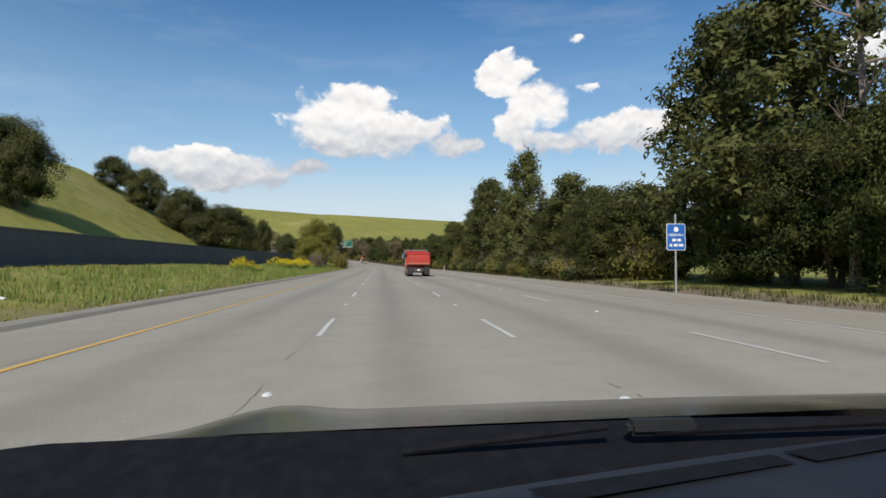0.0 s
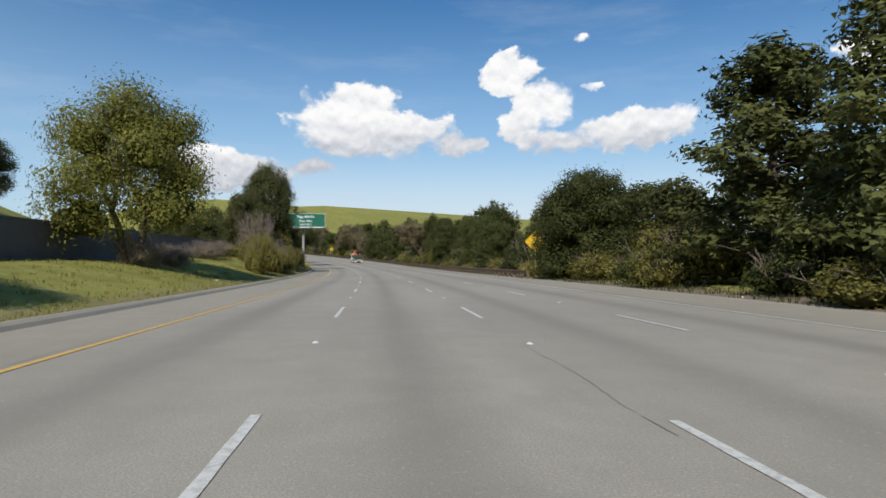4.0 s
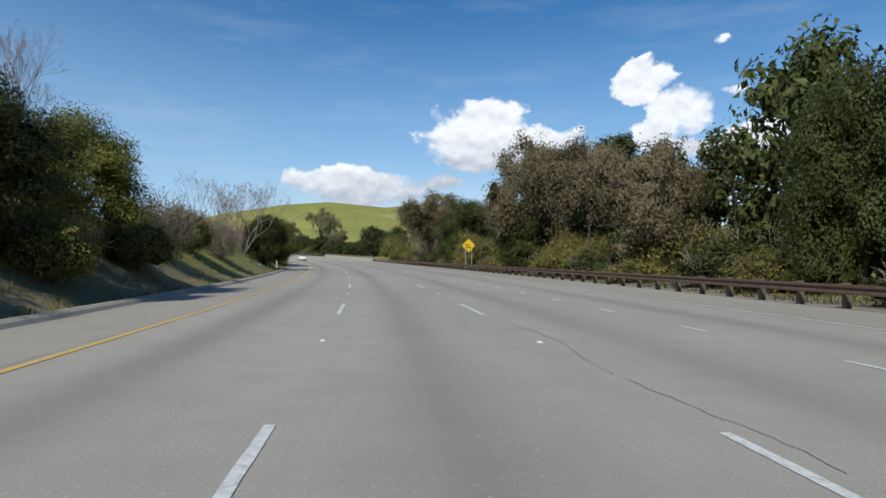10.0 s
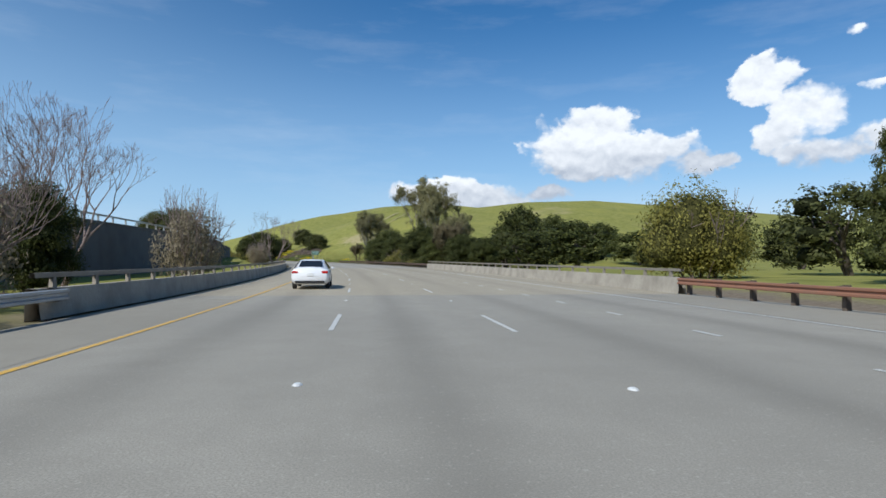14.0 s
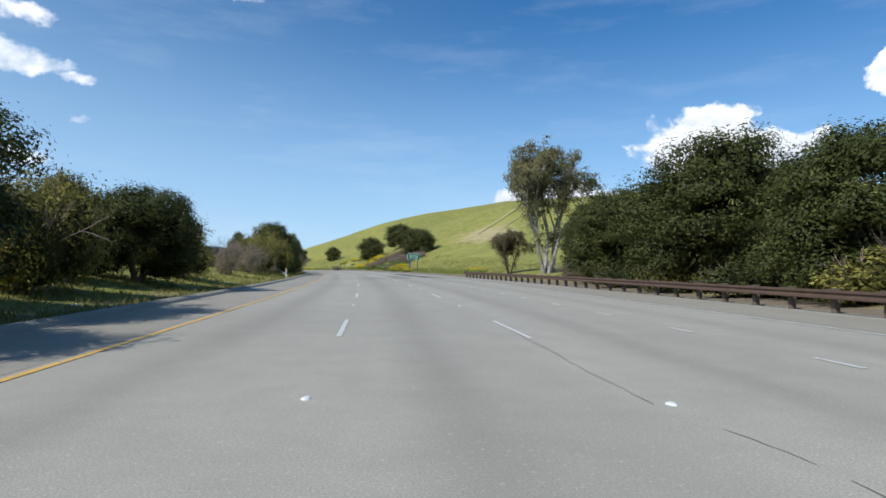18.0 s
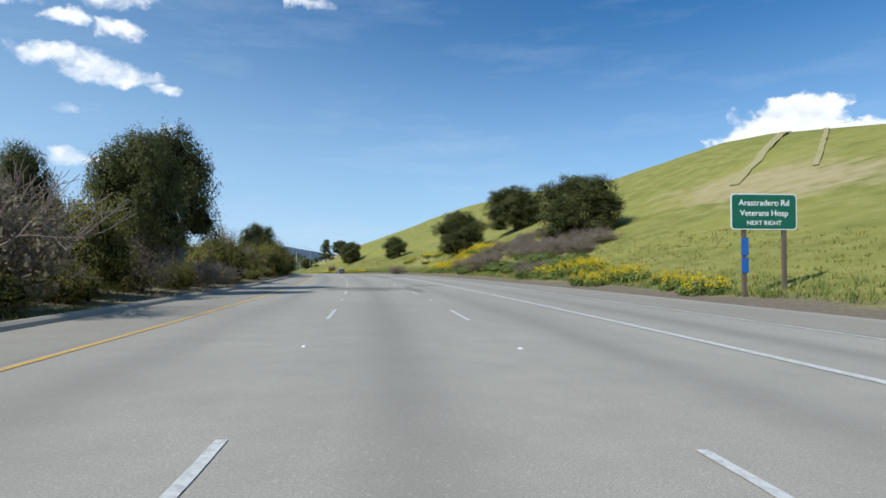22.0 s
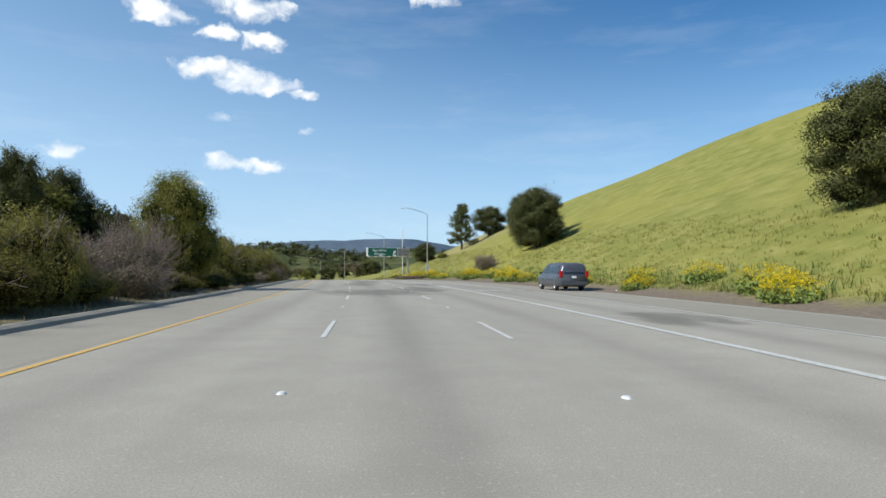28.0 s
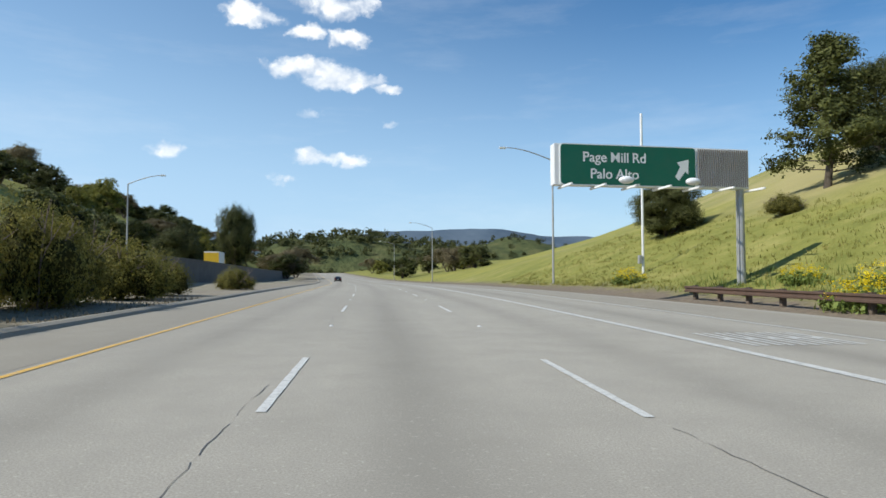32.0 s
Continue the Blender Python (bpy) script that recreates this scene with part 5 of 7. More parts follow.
# grey brush on the cut slope, brambles below it
for _i in range(44):
    _s0 = 743 + 35 * _w.random()
    _o0 = _w.uniform(23.5, 31.5) if _s0 < 766 else _w.uniform(18.6, 32)
    plant("brush", _s0, _o0, _w.uniform(1.3, 2.0), _w.uniform(3.2, 4.6), "grey leafless brush on the slope")
for _i in range(40):
    _s0 = 735 + 33 * _w.random()
    plant("bramble", _s0, _w.uniform(17.0, 23.4 if _s0 < 763 else 19.5), _w.uniform(0.8, 1.3), _w.uniform(2.4, 3.6), "low green bramble at the foot of the slope")

# mustard in flower
def mustard_bed(s0, s1, o0, o1, n, seed, tall=1.0):
    r = random.Random(seed)
    for _ in range(n):
        k = r.uniform(0.7, 1.15) * tall
        plant("mustard", r.uniform(s0, s1), r.uniform(o0, o1), 1.15 * k, 2.5 * k)


mustard_bed(94, 122, -15.5, -13, 16, 1, 1.1)
mustard_bed(62, 70, -15, -13, 3, 2)
mustard_bed(233, 252, -12.5, -9.4, 18, 3, 0.62)
mustard_bed(776, 793, 17.5, 27, 62, 4, 1.2)
mustard_bed(726, 742, 16.6, 21, 9, 14, 1.05)
mustard_bed(706, 722, 15.5, 18, 8, 5)
mustard_bed(815, 850, 20, 30, 14, 6)
mustard_bed(872, 902, 15.5, 18, 10, 7)
mustard_bed(910, 960, 15.5, 18, 14, 8)
mustard_bed(966, 1010, 15.2, 19, 16, 9)
mustard_bed(640, 665, 16, 20, 2, 10)

# dark bushes overhanging the kerb
for _s0, _s1, _n in ((186, 226, 11),):
    for _i in range(_n):
        plant(_w.choice(["bush", "bush", "brush"]), _w.uniform(_s0, _s1), _w.uniform(-12.4, -10.4), _w.uniform(2.2, 4.2), _w.uniform(3.4, 5.2), "dense dark bush overhanging the kerb")


# ---- vehicles ----
M_TYRE = paint("tyre_rubber", (0.028, 0.027, 0.026), 0.85, 0, 0.4, (0.09, 0.08, 0.07))
M_RIM = paint("polished_rim", (0.62, 0.61, 0.58), 0.32, 0.8, 0.25)
M_WHITE_RIM = paint("white_rim", (0.7, 0.69, 0.66), 0.45, 0, 0.3)
M_RED = paint("red_truck_paint", (0.5, 0.026, 0.02), 0.38, 0, 0.34, (0.24, 0.1, 0.075), 1.1)
M_RED_WORN = paint("worn_red_body", (0.47, 0.04, 0.026), 0.55, 0, 0.6, (0.26, 0.12, 0.085), 1.6)
M_TRUCK_WHITE = paint("white_truck_paint", (0.74, 0.73, 0.7), 0.35, 0, 0.15)
M_TRUCK_GREEN = paint("green_body_paint", (0.03, 0.07, 0.042), 0.5, 0, 0.6, (0.12, 0.1, 0.065), 1.6)
M_GREY = paint("grey_dusty_metal", (0.24, 0.225, 0.2), 0.7, 0.2, 0.5)
M_DUST = paint("dusty_pale_metal", (0.42, 0.385, 0.33), 0.75, 0.1, 0.6, (0.25, 0.21, 0.16), 1.8)
M_CHASSIS = paint("chassis_black", (0.025, 0.024, 0.024), 0.75, 0, 0.4)
M_SOIL = paint("tarp_cloth", (0.2, 0.185, 0.12), 0.95, 0, 0.5, (0.2, 0.18, 0.13))
M_SAND = paint("sandy_spill", (0.42, 0.32, 0.2), 0.9, 0, 0.4)
M_CHROME = paint("chrome", (0.75, 0.75, 0.76), 0.15, 1.0, 0.1)
M_RED_LIGHT = paint("red_lens", (0.5, 0.01, 0.01), 0.2, 0, 0.05)
M_AMBER = paint("amber_lens", (0.8, 0.25, 0.01), 0.2, 0, 0.05)
M_CAR_WHITE = paint("white_car_paint", (0.8, 0.8, 0.8), 0.2, 0, 0.05)
M_CAR_GREY = paint("grey_blue_car_paint", (0.1, 0.108, 0.125), 0.25, 0.3, 0.08)
M_CAR_BLACK = paint("black_car_paint", (0.012, 0.013, 0.016), 0.12, 0.0, 0.06)
M_DASH = paint("dashboard_vinyl", (0.01, 0.0105, 0.015), 0.6, 0, 0.2, (0.05, 0.05, 0.055), 6)
M_RUBBER = paint("black_trim", (0.012, 0.012, 0.013), 0.55, 0, 0.15)
M_COWL = Mat("matt_cowl_plastic", 0.85, spec=0.12)
M_COWL = M_COWL.color(M_COWL.ramp(M_COWL.noise(30), (0.3, (0.006, 0.006, 0.008)), (0.7, (0.013, 0.013, 0.016)))).m
M_GLASS = Mat("tinted_glass", 0.06, spec=0.6).color((0.015, 0.018, 0.02)).m
M_CLEAR = Mat("clear_pane", 0.03)
M_CLEAR.b.inputs["Transmission Weight"].default_value = 1.0
M_CLEAR = M_CLEAR.color((0.82, 0.87, 0.88)).m
M_YELLOW_INK = paint("yellow_lettering", (0.75, 0.5, 0.04), 0.5, 0, 0.1)


def wheel(name, parent, x, y, r, width, rim_mat, side):
    """Tyre, dished rim and hub, on its axle; side is the way its face looks."""
    bm = bmesh.new()
    prof = [(r * 0.6, -0.5), (r * 0.86, -0.5), (r * 0.96, -0.42), (r, -0.28), (r, 0.28), (r * 0.96, 0.42), (r * 0.86, 0.5), (r * 0.6, 0.5)]
    seg = 56
    rings = []
    for i in range(seg):
        a = 2 * math.pi * i / seg
        # every other spoke of the tread lies lower, as the grooves do
        rings.append([bm.verts.new((w * width, g * math.cos(a), g * math.sin(a))) for q, w in prof for g in [q * (0.982 if q >= r * 0.95 and i % 2 else 1.0)]])
    for i in range(seg):
        for j in range(len(prof) - 1):
            bm.faces.new((rings[i][j], rings[(i + 1) % seg][j], rings[(i + 1) % seg][j + 1], rings[i][j + 1]))
    bmesh.ops.recalc_face_normals(bm, faces=bm.faces[:])
    ty = part(name, bm, M_TYRE, parent)
    ty.matrix_local = Matrix.Translation((x, y, r))
    bm = bmesh.new()
    prof = [(r * 0.62, 0.44), (r * 0.57, 0.46), (r * 0.52, 0.3), (r * 0.46, 0.1), (r * 0.2, 0.06), (r * 0.17, 0.3), (0.001, 0.32)]
    rings = [[bm.verts.new((side * w * width, q * math.cos(2 * math.pi * i / 24), q * math.sin(2 * math.pi * i / 24))) for q, w in prof] for i in range(24)]
    for i in range(24):
        for j in range(len(prof) - 1):
            bm.faces.new((rings[i][j], rings[(i + 1) % 24][j], rings[(i + 1) % 24][j + 1], rings[i][j + 1]))
    for k in range(10):
        a = 2 * math.pi * k / 10
        tube(bm, (side * 0.08 * width, r * 0.33 * math.cos(a), r * 0.33 * math.sin(a)), (side * 0.2 * width, r * 0.33 * math.cos(a), r * 0.33 * math.sin(a)), 0.016, 0.016, 6)
    bmesh.ops.recalc_face_normals(bm, faces=bm.faces[:])
    part("rim", bm, rim_mat, ty)
    return ty


def slab(name, parent, mat, x0, x1, y0, y1, z0, z1, bevel=0.012, label="", m=None):
    bm = bmesh.new()
    box(bm, x0, x1, y0, y1, z0, z1, bevel, m)
    return part(name, bm, mat, parent, label)


def rod(name, parent, mat, a, b, r, label="", seg=8):
    bm = bmesh.new()
    tube(bm, a, b, r, r, seg)
    return part(name, bm, mat, parent, label)


def conventional_cab(t, paint_mat, y, w, rim, cab_top, label):
    """Bonneted tractor front: cab with glazed openings, hood, wings, tanks, mirrors. y is the cab's back."""
    h = w / 2 - 0.12
    bm = bmesh.new()
    prism(bm, [(y, 1.05), (y + 1.55, 1.05), (y + 1.62, 1.85), (y + 1.25, cab_top - 0.12), (y + 1.05, cab_top), (y + 0.1, cab_top), (y, cab_top - 0.1)], -h, h, "x")
    bmesh.ops.bevel(bm, geom=bm.edges[:], offset=0.05, segments=2, affect="EDGES")
    cab = part("cab", bm, paint_mat, t, label)
    for k in (-1, 1):
        bm = bmesh.new()
        prism(bm, [(y + 0.62, 1.95), (y + 1.4, 1.9), (y + 1.17, cab_top - 0.22), (y + 0.66, cab_top - 0.2)], k * h, k * (h + 0.008), "x")
        part("side_window", bm, M_GLASS, cab)
        bm = bmesh.new()
        prism(bm, [(y + 0.5, 1.12), (y + 1.5, 1.12), (y + 1.5, 1.8), (y + 1.42, 1.86), (y + 0.55, 1.9)], k * (h + 0.002), k * (h + 0.022), "x")
        door = part("door", bm, paint_mat, cab)
        slab("door_handle", door, M_CHROME, k * (h + 0.02), k * (h + 0.05), y + 0.6, y + 0.75, 1.62, 1.66, 0.006)
        for zz in (2.05, 2.5):
            rod("mirror_arm", cab, M_CHROME, (k * h, y + 1.35, zz), (k * (h + 0.36), y + 1.5, zz), 0.014)
        slab("mirror", cab, M_CHROME, k * (h + 0.28), k * (h + 0.46), y + 1.47, y + 1.56, 1.98, 2.56, 0.03, "chrome mirror on two arms")
        bm = bmesh.new()
        bmesh.ops.create_cone(bm, cap_ends=True, segments=18, radius1=0.3, radius2=0.3, depth=1.3, matrix=Matrix.Translation((k * (h - 0.12), y + 0.5, 0.72)) @ pose(0, 0, 0, 90))
        part("fuel_tank", bm, M_GREY, t, "dull metal fuel tank below the cab")
        slab("step", t, M_GREY, k * (h - 0.1), k * (h + 0.1), y + 1.0, y + 1.55, 0.5, 0.56, 0.01)
        slab("step", t, M_GREY, k * (h - 0.1), k * (h + 0.1), y + 1.0, y + 1.55, 0.86, 0.9, 0.01)
    slab("windscreen", cab, M_GLASS, -h + 0.15, h - 0.15, 0, 0.02, 0, 0.62, 0, "", Matrix.Translation((0, y + 1.6, 1.98)) @ pose(0, 0, 0, 26))
    slab("rear_window", cab, M_GLASS, -0.5, 0.5, y - 0.012, y + 0.01, 1.95, cab_top - 0.3, 0.005)
    for i in range(5):
        slab("marker_light", cab, M_AMBER, -0.7 + 0.35 * i - 0.05, -0.7 + 0.35 * i + 0.05, y + 0.95, y + 1.06, cab_top - 0.01, cab_top + 0.06, 0.015)
    bm = bmesh.new()
    prism(bm, [(y + 1.5, 1.0), (y + 3.05, 0.95), (y + 3.12, 1.2), (y + 3.05, 1.52), (y + 1.5, 1.88)], -0.62, 0.62, "x")
    bmesh.ops.bevel(bm, geom=bm.edges[:], offset=0.1, segments=3, affect="EDGES")
    part("hood", bm, paint_mat, t)
    bm = bmesh.new()
    box(bm, -0.5, 0.5, y + 3.1, y + 3.16, 0.8, 1.45, 0.02)
    part("grille", bm, M_CHROME, t)
    slab("bumper", t, M_CHROME, -w / 2, w / 2, y + 3.12, y + 3.3, 0.45, 0.78, 0.04)
    ax = y + 2.35
    for k in (-1, 1):
        bm = bmesh.new()
        arc = [(ax + 0.72 * math.cos(a), 0.5 + 0.72 * math.sin(a)) for a in [math.pi * (i / 12) for i in range(-1, 14)]]
        inner = [(ax + 0.64 * math.cos(a), 0.5 + 0.64 * math.sin(a)) for a in [math.pi * (i / 12) for i in range(-1, 14)]]
        prism(bm, arc + inner[::-1], k * 0.5, k * (w / 2), "x")
        part("fender", bm, paint_mat, t)
        slab("headlight", t, M_CHROME, k * 0.66, k * 0.98, y + 2.98, y + 3.12, 0.95, 1.2, 0.04)
        slab("turn_light", t, M_AMBER, k * (w / 2), k * (w / 2 + 0.012), ax - 0.2, ax - 0.05, 1.05, 1.11, 0.004)
        wheel("front_wheel", t, k * (w / 2 - 0.18), ax, 0.52, 0.3, rim, k)
    slab("frame_rail", t, M_CHASSIS, -0.45, -0.35, -0.6, y + 3.1, 0.68, 0.95, 0.01)
    slab("frame_rail", t, M_CHASSIS, 0.35, 0.45, -0.6, y + 3.1, 0.68, 0.95, 0.01)
    return cab


def red_dump_truck():
    t = tagged(new("dump_truck"), "red three-axle dump truck with a ribbed worn body", "truck")
    w = 2.44
    h = w / 2
    conventional_cab(t, M_RED, 4.35, 2.4, M_RIM, 2.72, "glossy red cab with a dented door")
    body = slab("bed_floor", t, M_RED_WORN, -h + 0.05, h - 0.05, -1.0, 3.95, 1.15, 1.27, 0.02)
    for k in (-1, 1):
        slab("side_wall", t, M_RED_WORN, k * (h - 0.12), k * (h - 0.07), -1.0, 3.95, 1.24, 2.42, 0.01, "scraped red side wall of the bed")
        slab("top_rail", t, M_RED, k * (h - 0.14), k * h, -1.05, 3.98, 2.36, 2.46, 0.02)
        slab("bottom_rail", t, M_RED, k * (h - 0.14), k * h, -1.05, 3.98, 1.16, 1.33, 0.02)
        for i in range(7):
            y = -0.25 + i * 0.68
            slab("rib", t, M_RED, k * (h - 0.08), k * (h + 0.0), y - 0.06, y + 0.06, 1.3, 2.38, 0.015)
        slab("corner_post", t, M_RED, k * (h - 0.14), k * (h + 0.01), -1.1, -0.75, 1.15, 2.62, 0.02)
        slab("chain_rail", t, M_RED_WORN, k * (h - 0.06), k * (h - 0.02), -0.7, 3.9, 1.62, 1.68, 0.006)
        rod("tarp_arm", t, M_STEEL, (k * (h + 0.06), 2.35, 1.3), (k * (h + 0.07), 4.25, 2.95), 0.035, "pale steel arm of the tarp")
        slab("arm_pivot", t, M_STEEL, k * h, k * (h + 0.1), 2.25, 2.45, 1.2, 1.4, 0.02)
        rod("latch_rod", t, M_GREY, (k * (h + 0.02), -0.45, 1.75), (k * (h + 0.02), -0.2, 2.2), 0.018)
        slab("mud_flap", t, M_RUBBER, k * 0.62, k * 1.2, -1.06, -1.04, 0.25, 1.02, 0.004, "black rubber mud flap")
        slab("tail_light", t, M_RED_LIGHT, k * 0.42, k * 0.52, -0.98, -0.95, 0.86, 0.94, 0.01)
        for y in (0.0, 1.32):
            for off in (0.14, 0.48):
                wheel("rear_wheel", t, k * (h - off), y, 0.52, 0.27, M_RIM, k)
    rod("tarp_bow", t, M_STEEL, (-h - 0.07, 4.25, 2.95), (h + 0.07, 4.25, 2.95), 0.03)
    slab("headboard", t, M_RED, -h + 0.05, h - 0.05, 3.9, 3.98, 1.25, 2.75, 0.02)
    bm = bmesh.new()
    prism(bm, [(3.9, 2.7), (4.95, 2.78), (4.95, 2.86), (3.9, 2.82)], -h + 0.05, h - 0.05, "x")
    part("cab_shield", bm, M_RED, t)
    # tailgate with stiffeners and hinges
    gate = slab("tailgate", t, M_RED_WORN, -h + 0.1, h - 0.1, -1.14, -1.06, 1.3, 2.5, 0.015, "worn red tailgate with scraped paint")
    for z0, z1 in ((2.4, 2.54), (1.78, 1.86), (1.28, 1.36)):
        slab("gate_rail", gate, M_RED, -h + 0.08, h - 0.08, -1.2, -1.1, z0, z1, 0.02)
    for x in (-h + 0.13, h - 0.13):
        slab("gate_stile", gate, M_RED, x - 0.06, x + 0.06, -1.2, -1.1, 1.28, 2.54, 0.02)
    for x in (-0.7, 0.0, 0.7):
        rod("gate_ring", gate, M_GREY, (x, -1.22, 1.72), (x, -1.22, 1.8), 0.02)
    slab("spill_apron", t, M_SAND, -h + 0.02, h - 0.02, -1.36, -1.06, 1.14, 1.2, 0.01, "sandy spill plate below the gate", pose(0, 0, 0, -8) @ Matrix.Translation((0, -0.15, 0)))
    slab("rear_crossbar", t, M_CHASSIS, -0.6, 0.6, -1.0, -0.9, 0.55, 0.95, 0.02)
    for x in (-0.12, 0.0, 0.12):
        slab("stop_light", t, M_RED_LIGHT, x - 0.03, x + 0.03, -1.02, -1.0, 0.84, 0.9, 0.008)
    slab("plate", t, M_SIGN_WHITE, -0.15, 0.15, -1.02, -1.0, 0.62, 0.77, 0.003, "pale number plate with plain bars")
    for x in (-0.35, 0.35):
        bm = bmesh.new()
        bmesh.ops.create_uvsphere(bm, u_segments=12, v_segments=8, radius=0.09, matrix=Matrix.Translation((x, -0.96, 0.6)))
        part("brake_chamber", bm, M_GREY, t)
    for y in (0.0, 1.32):
        rod("axle", t, M_CHASSIS, (-h + 0.2, y, 0.52), (h - 0.2, y, 0.52), 0.1)
    # cloth rolled over one side, bulging above the rail
    bm = bmesh.new()
    lean = [[bm.verts.new((-h + 0.02 + 0.2 * math.cos(a), y, 2.44 + (0.16 + 0.03 * math.sin(y * 2.3)) * math.sin(a) + 0.015 * math.sin(y * 9))) for a in [math.pi * j / 9 for j in range(10)]] for y in [-0.7 + 0.15 * i for i in range(31)]]
    for i in range(30):
        for j in range(9):
            bm.faces.new((lean[i][j], lean[i + 1][j], lean[i + 1][j + 1], lean[i][j + 1])).smooth = True
    part("tarp_roll", bm, M_SOIL, t, "olive tarp cloth bulging over the side rail")
    # load under its cloth: a long low mound
    bm = bmesh.new()
    n, m = 14, 30
    grid = [[bm.verts.new((-h + 0.12 + (w - 0.24) * i / n, -0.95 + 4.85 * j / m, 2.28 + 0.24 * math.sin(math.pi * i / n) ** 0.7 * (0.75 + 0.25 * math.sin(math.pi * j / m)) + 0.03 * noise.noise(Vector((i * 0.7, j * 0.7, 2))))) for j in range(m + 1)] for i in range(n + 1)]
    for i in range(n):
        for j in range(m):
            bm.faces.new((grid[i][j], grid[i + 1][j], grid[i + 1][j + 1], grid[i][j + 1]))
    for f in bm.faces:
        f.smooth = True
    part("tarp", bm, M_SOIL, t, "drab olive tarp over the load")
    # signwriting on the doors as plain shapes
    for k in (-1, 1):
        slab("door_emblem", t, M_YELLOW_INK, k * 1.108, k * 1.112, 5.0, 5.4, 1.55, 1.68, 0, "yellow sign shape on the door")
        slab("door_emblem", t, M_SIGN_BLUE, k * 1.108, k * 1.112, 5.0, 5.35, 1.4, 1.47, 0, "blue sign shape on the door")
    return t


def white_dump_truck():
    t = tagged(new("dump_truck"), "white truck with a dusty green dump body", "truck")
    w = 2.44
    h = w / 2
    conventional_cab(t, M_TRUCK_WHITE, 4.3, 2.3, M_WHITE_RIM, 2.5, "white cab with chrome mirrors")
    # round-bellied body
    bm = bmesh.new()
    half = [(h - 0.02, 2.2), (h - 0.04, 1.8), (h - 0.2, 1.42), (h - 0.55, 1.2), (0.3, 1.12)]
    outline = half + [(-x, z) for x, z in half[::-1]]
    inner = [(x * 0.95, z + 0.05 if z < 2.1 else z) for x, z in outline]
    prism(bm, outline + inner[::-1], -0.95, 4.0, "y")
    part("dump_body", bm, M_TRUCK_GREEN, t, "dark green half-round body, dusty and scraped")
    bm = bmesh.new()
    prism(bm, outline, 3.95, 4.05, "y")
    part("headboard", bm, M_TRUCK_GREEN, t)
    for k in (-1, 1):
        slab("body_rim", t, M_TRUCK_GREEN, k * (h - 0.08), k * (h + 0.02), -0.98, 4.05, 2.16, 2.26, 0.02)
    gate = slab("tailgate", t, M_TRUCK_GREEN, -h, h, -1.05, -0.97, 1.3, 2.28, 0.015, "faded green tailgate with dusty stiffeners")
    for z in (2.14, 1.78):
        slab("gate_rail", gate, M_RUBBER, -h + 0.08, h - 0.08, -1.075, -1.04, z - 0.02, z + 0.02, 0.008)
    for z in (2.24, 1.34):
        slab("gate_rail", gate, M_TRUCK_GREEN, -h, h, -1.09, -1.03, z - 0.04, z + 0.04, 0.01)
    for x in (-h + 0.04, 0, h - 0.04):
        slab("gate_stile", gate, M_TRUCK_GREEN, x - 0.05, x + 0.05, -1.09, -1.03, 1.3, 2.28, 0.01)
    for k in (-1, 1):
        rod("gate_latch", gate, M_RUST, (k * 0.25, -1.1, 1.45), (k * 0.62, -1.1, 1.55), 0.02)
        slab("bumper_block", t, M_SAND, k * (h - 0.22), k * h, -1.12, -0.95, 1.02, 1.24, 0.02)
        slab("tail_panel", t, M_RED_LIGHT, k * 0.88, k * 1.12, -1.12, -1.1, 0.66, 0.74, 0.005)
        slab("mud_flap", t, M_WHITE_RIM, k * 0.6, k * 1.16, -1.02, -1.0, 0.22, 0.6, 0.004, "white mud flap")
        for y in (0.0, 1.35):
            for off in (0.16, 0.48):
                wheel("rear_wheel", t, k * (h - off), y, 0.5, 0.26, M_WHITE_RIM, k)
        bm = bmesh.new()
        top = [(-0.75, 0.78), (-0.6, 1.05), (-0.1, 1.14), (1.5, 1.14), (2.0, 1.0), (2.1, 0.78)]
        prism(bm, top + [(y * 0.98 + 0.01, z - 0.04) for y, z in top[::-1]], k * 0.62, k * (h + 0.02), "x")
        part("rear_fender", bm, M_DUST, t, "dusty pale plate fender over the tandem wheels")
    slab("rear_bumper", t, M_DUST, -h, h, -1.1, -0.95, 0.6, 0.8, 0.02, "dusty pale cross bumper")
    slab("hitch_plate", t, M_DUST, -0.5, 0.5, -1.06, -0.95, 0.45, 1.02, 0.02)
    slab("tow_hook", t, M_CHASSIS, -0.08, 0.08, -1.2, -1.04, 0.52, 0.66, 0.03)
    for y in (0.0, 1.35):
        rod("axle", t, M_CHASSIS, (-h + 0.2, y, 0.5), (h - 0.2, y, 0.5), 0.1)
    for k in (-1, 1):
        slab("side_lettering", t, M_YELLOW_INK, k * (h - 0.012), k * (h - 0.004), 1.4, 3.3, 1.92, 2.02, 0, "faded yellow sign shape on the body")
    return t


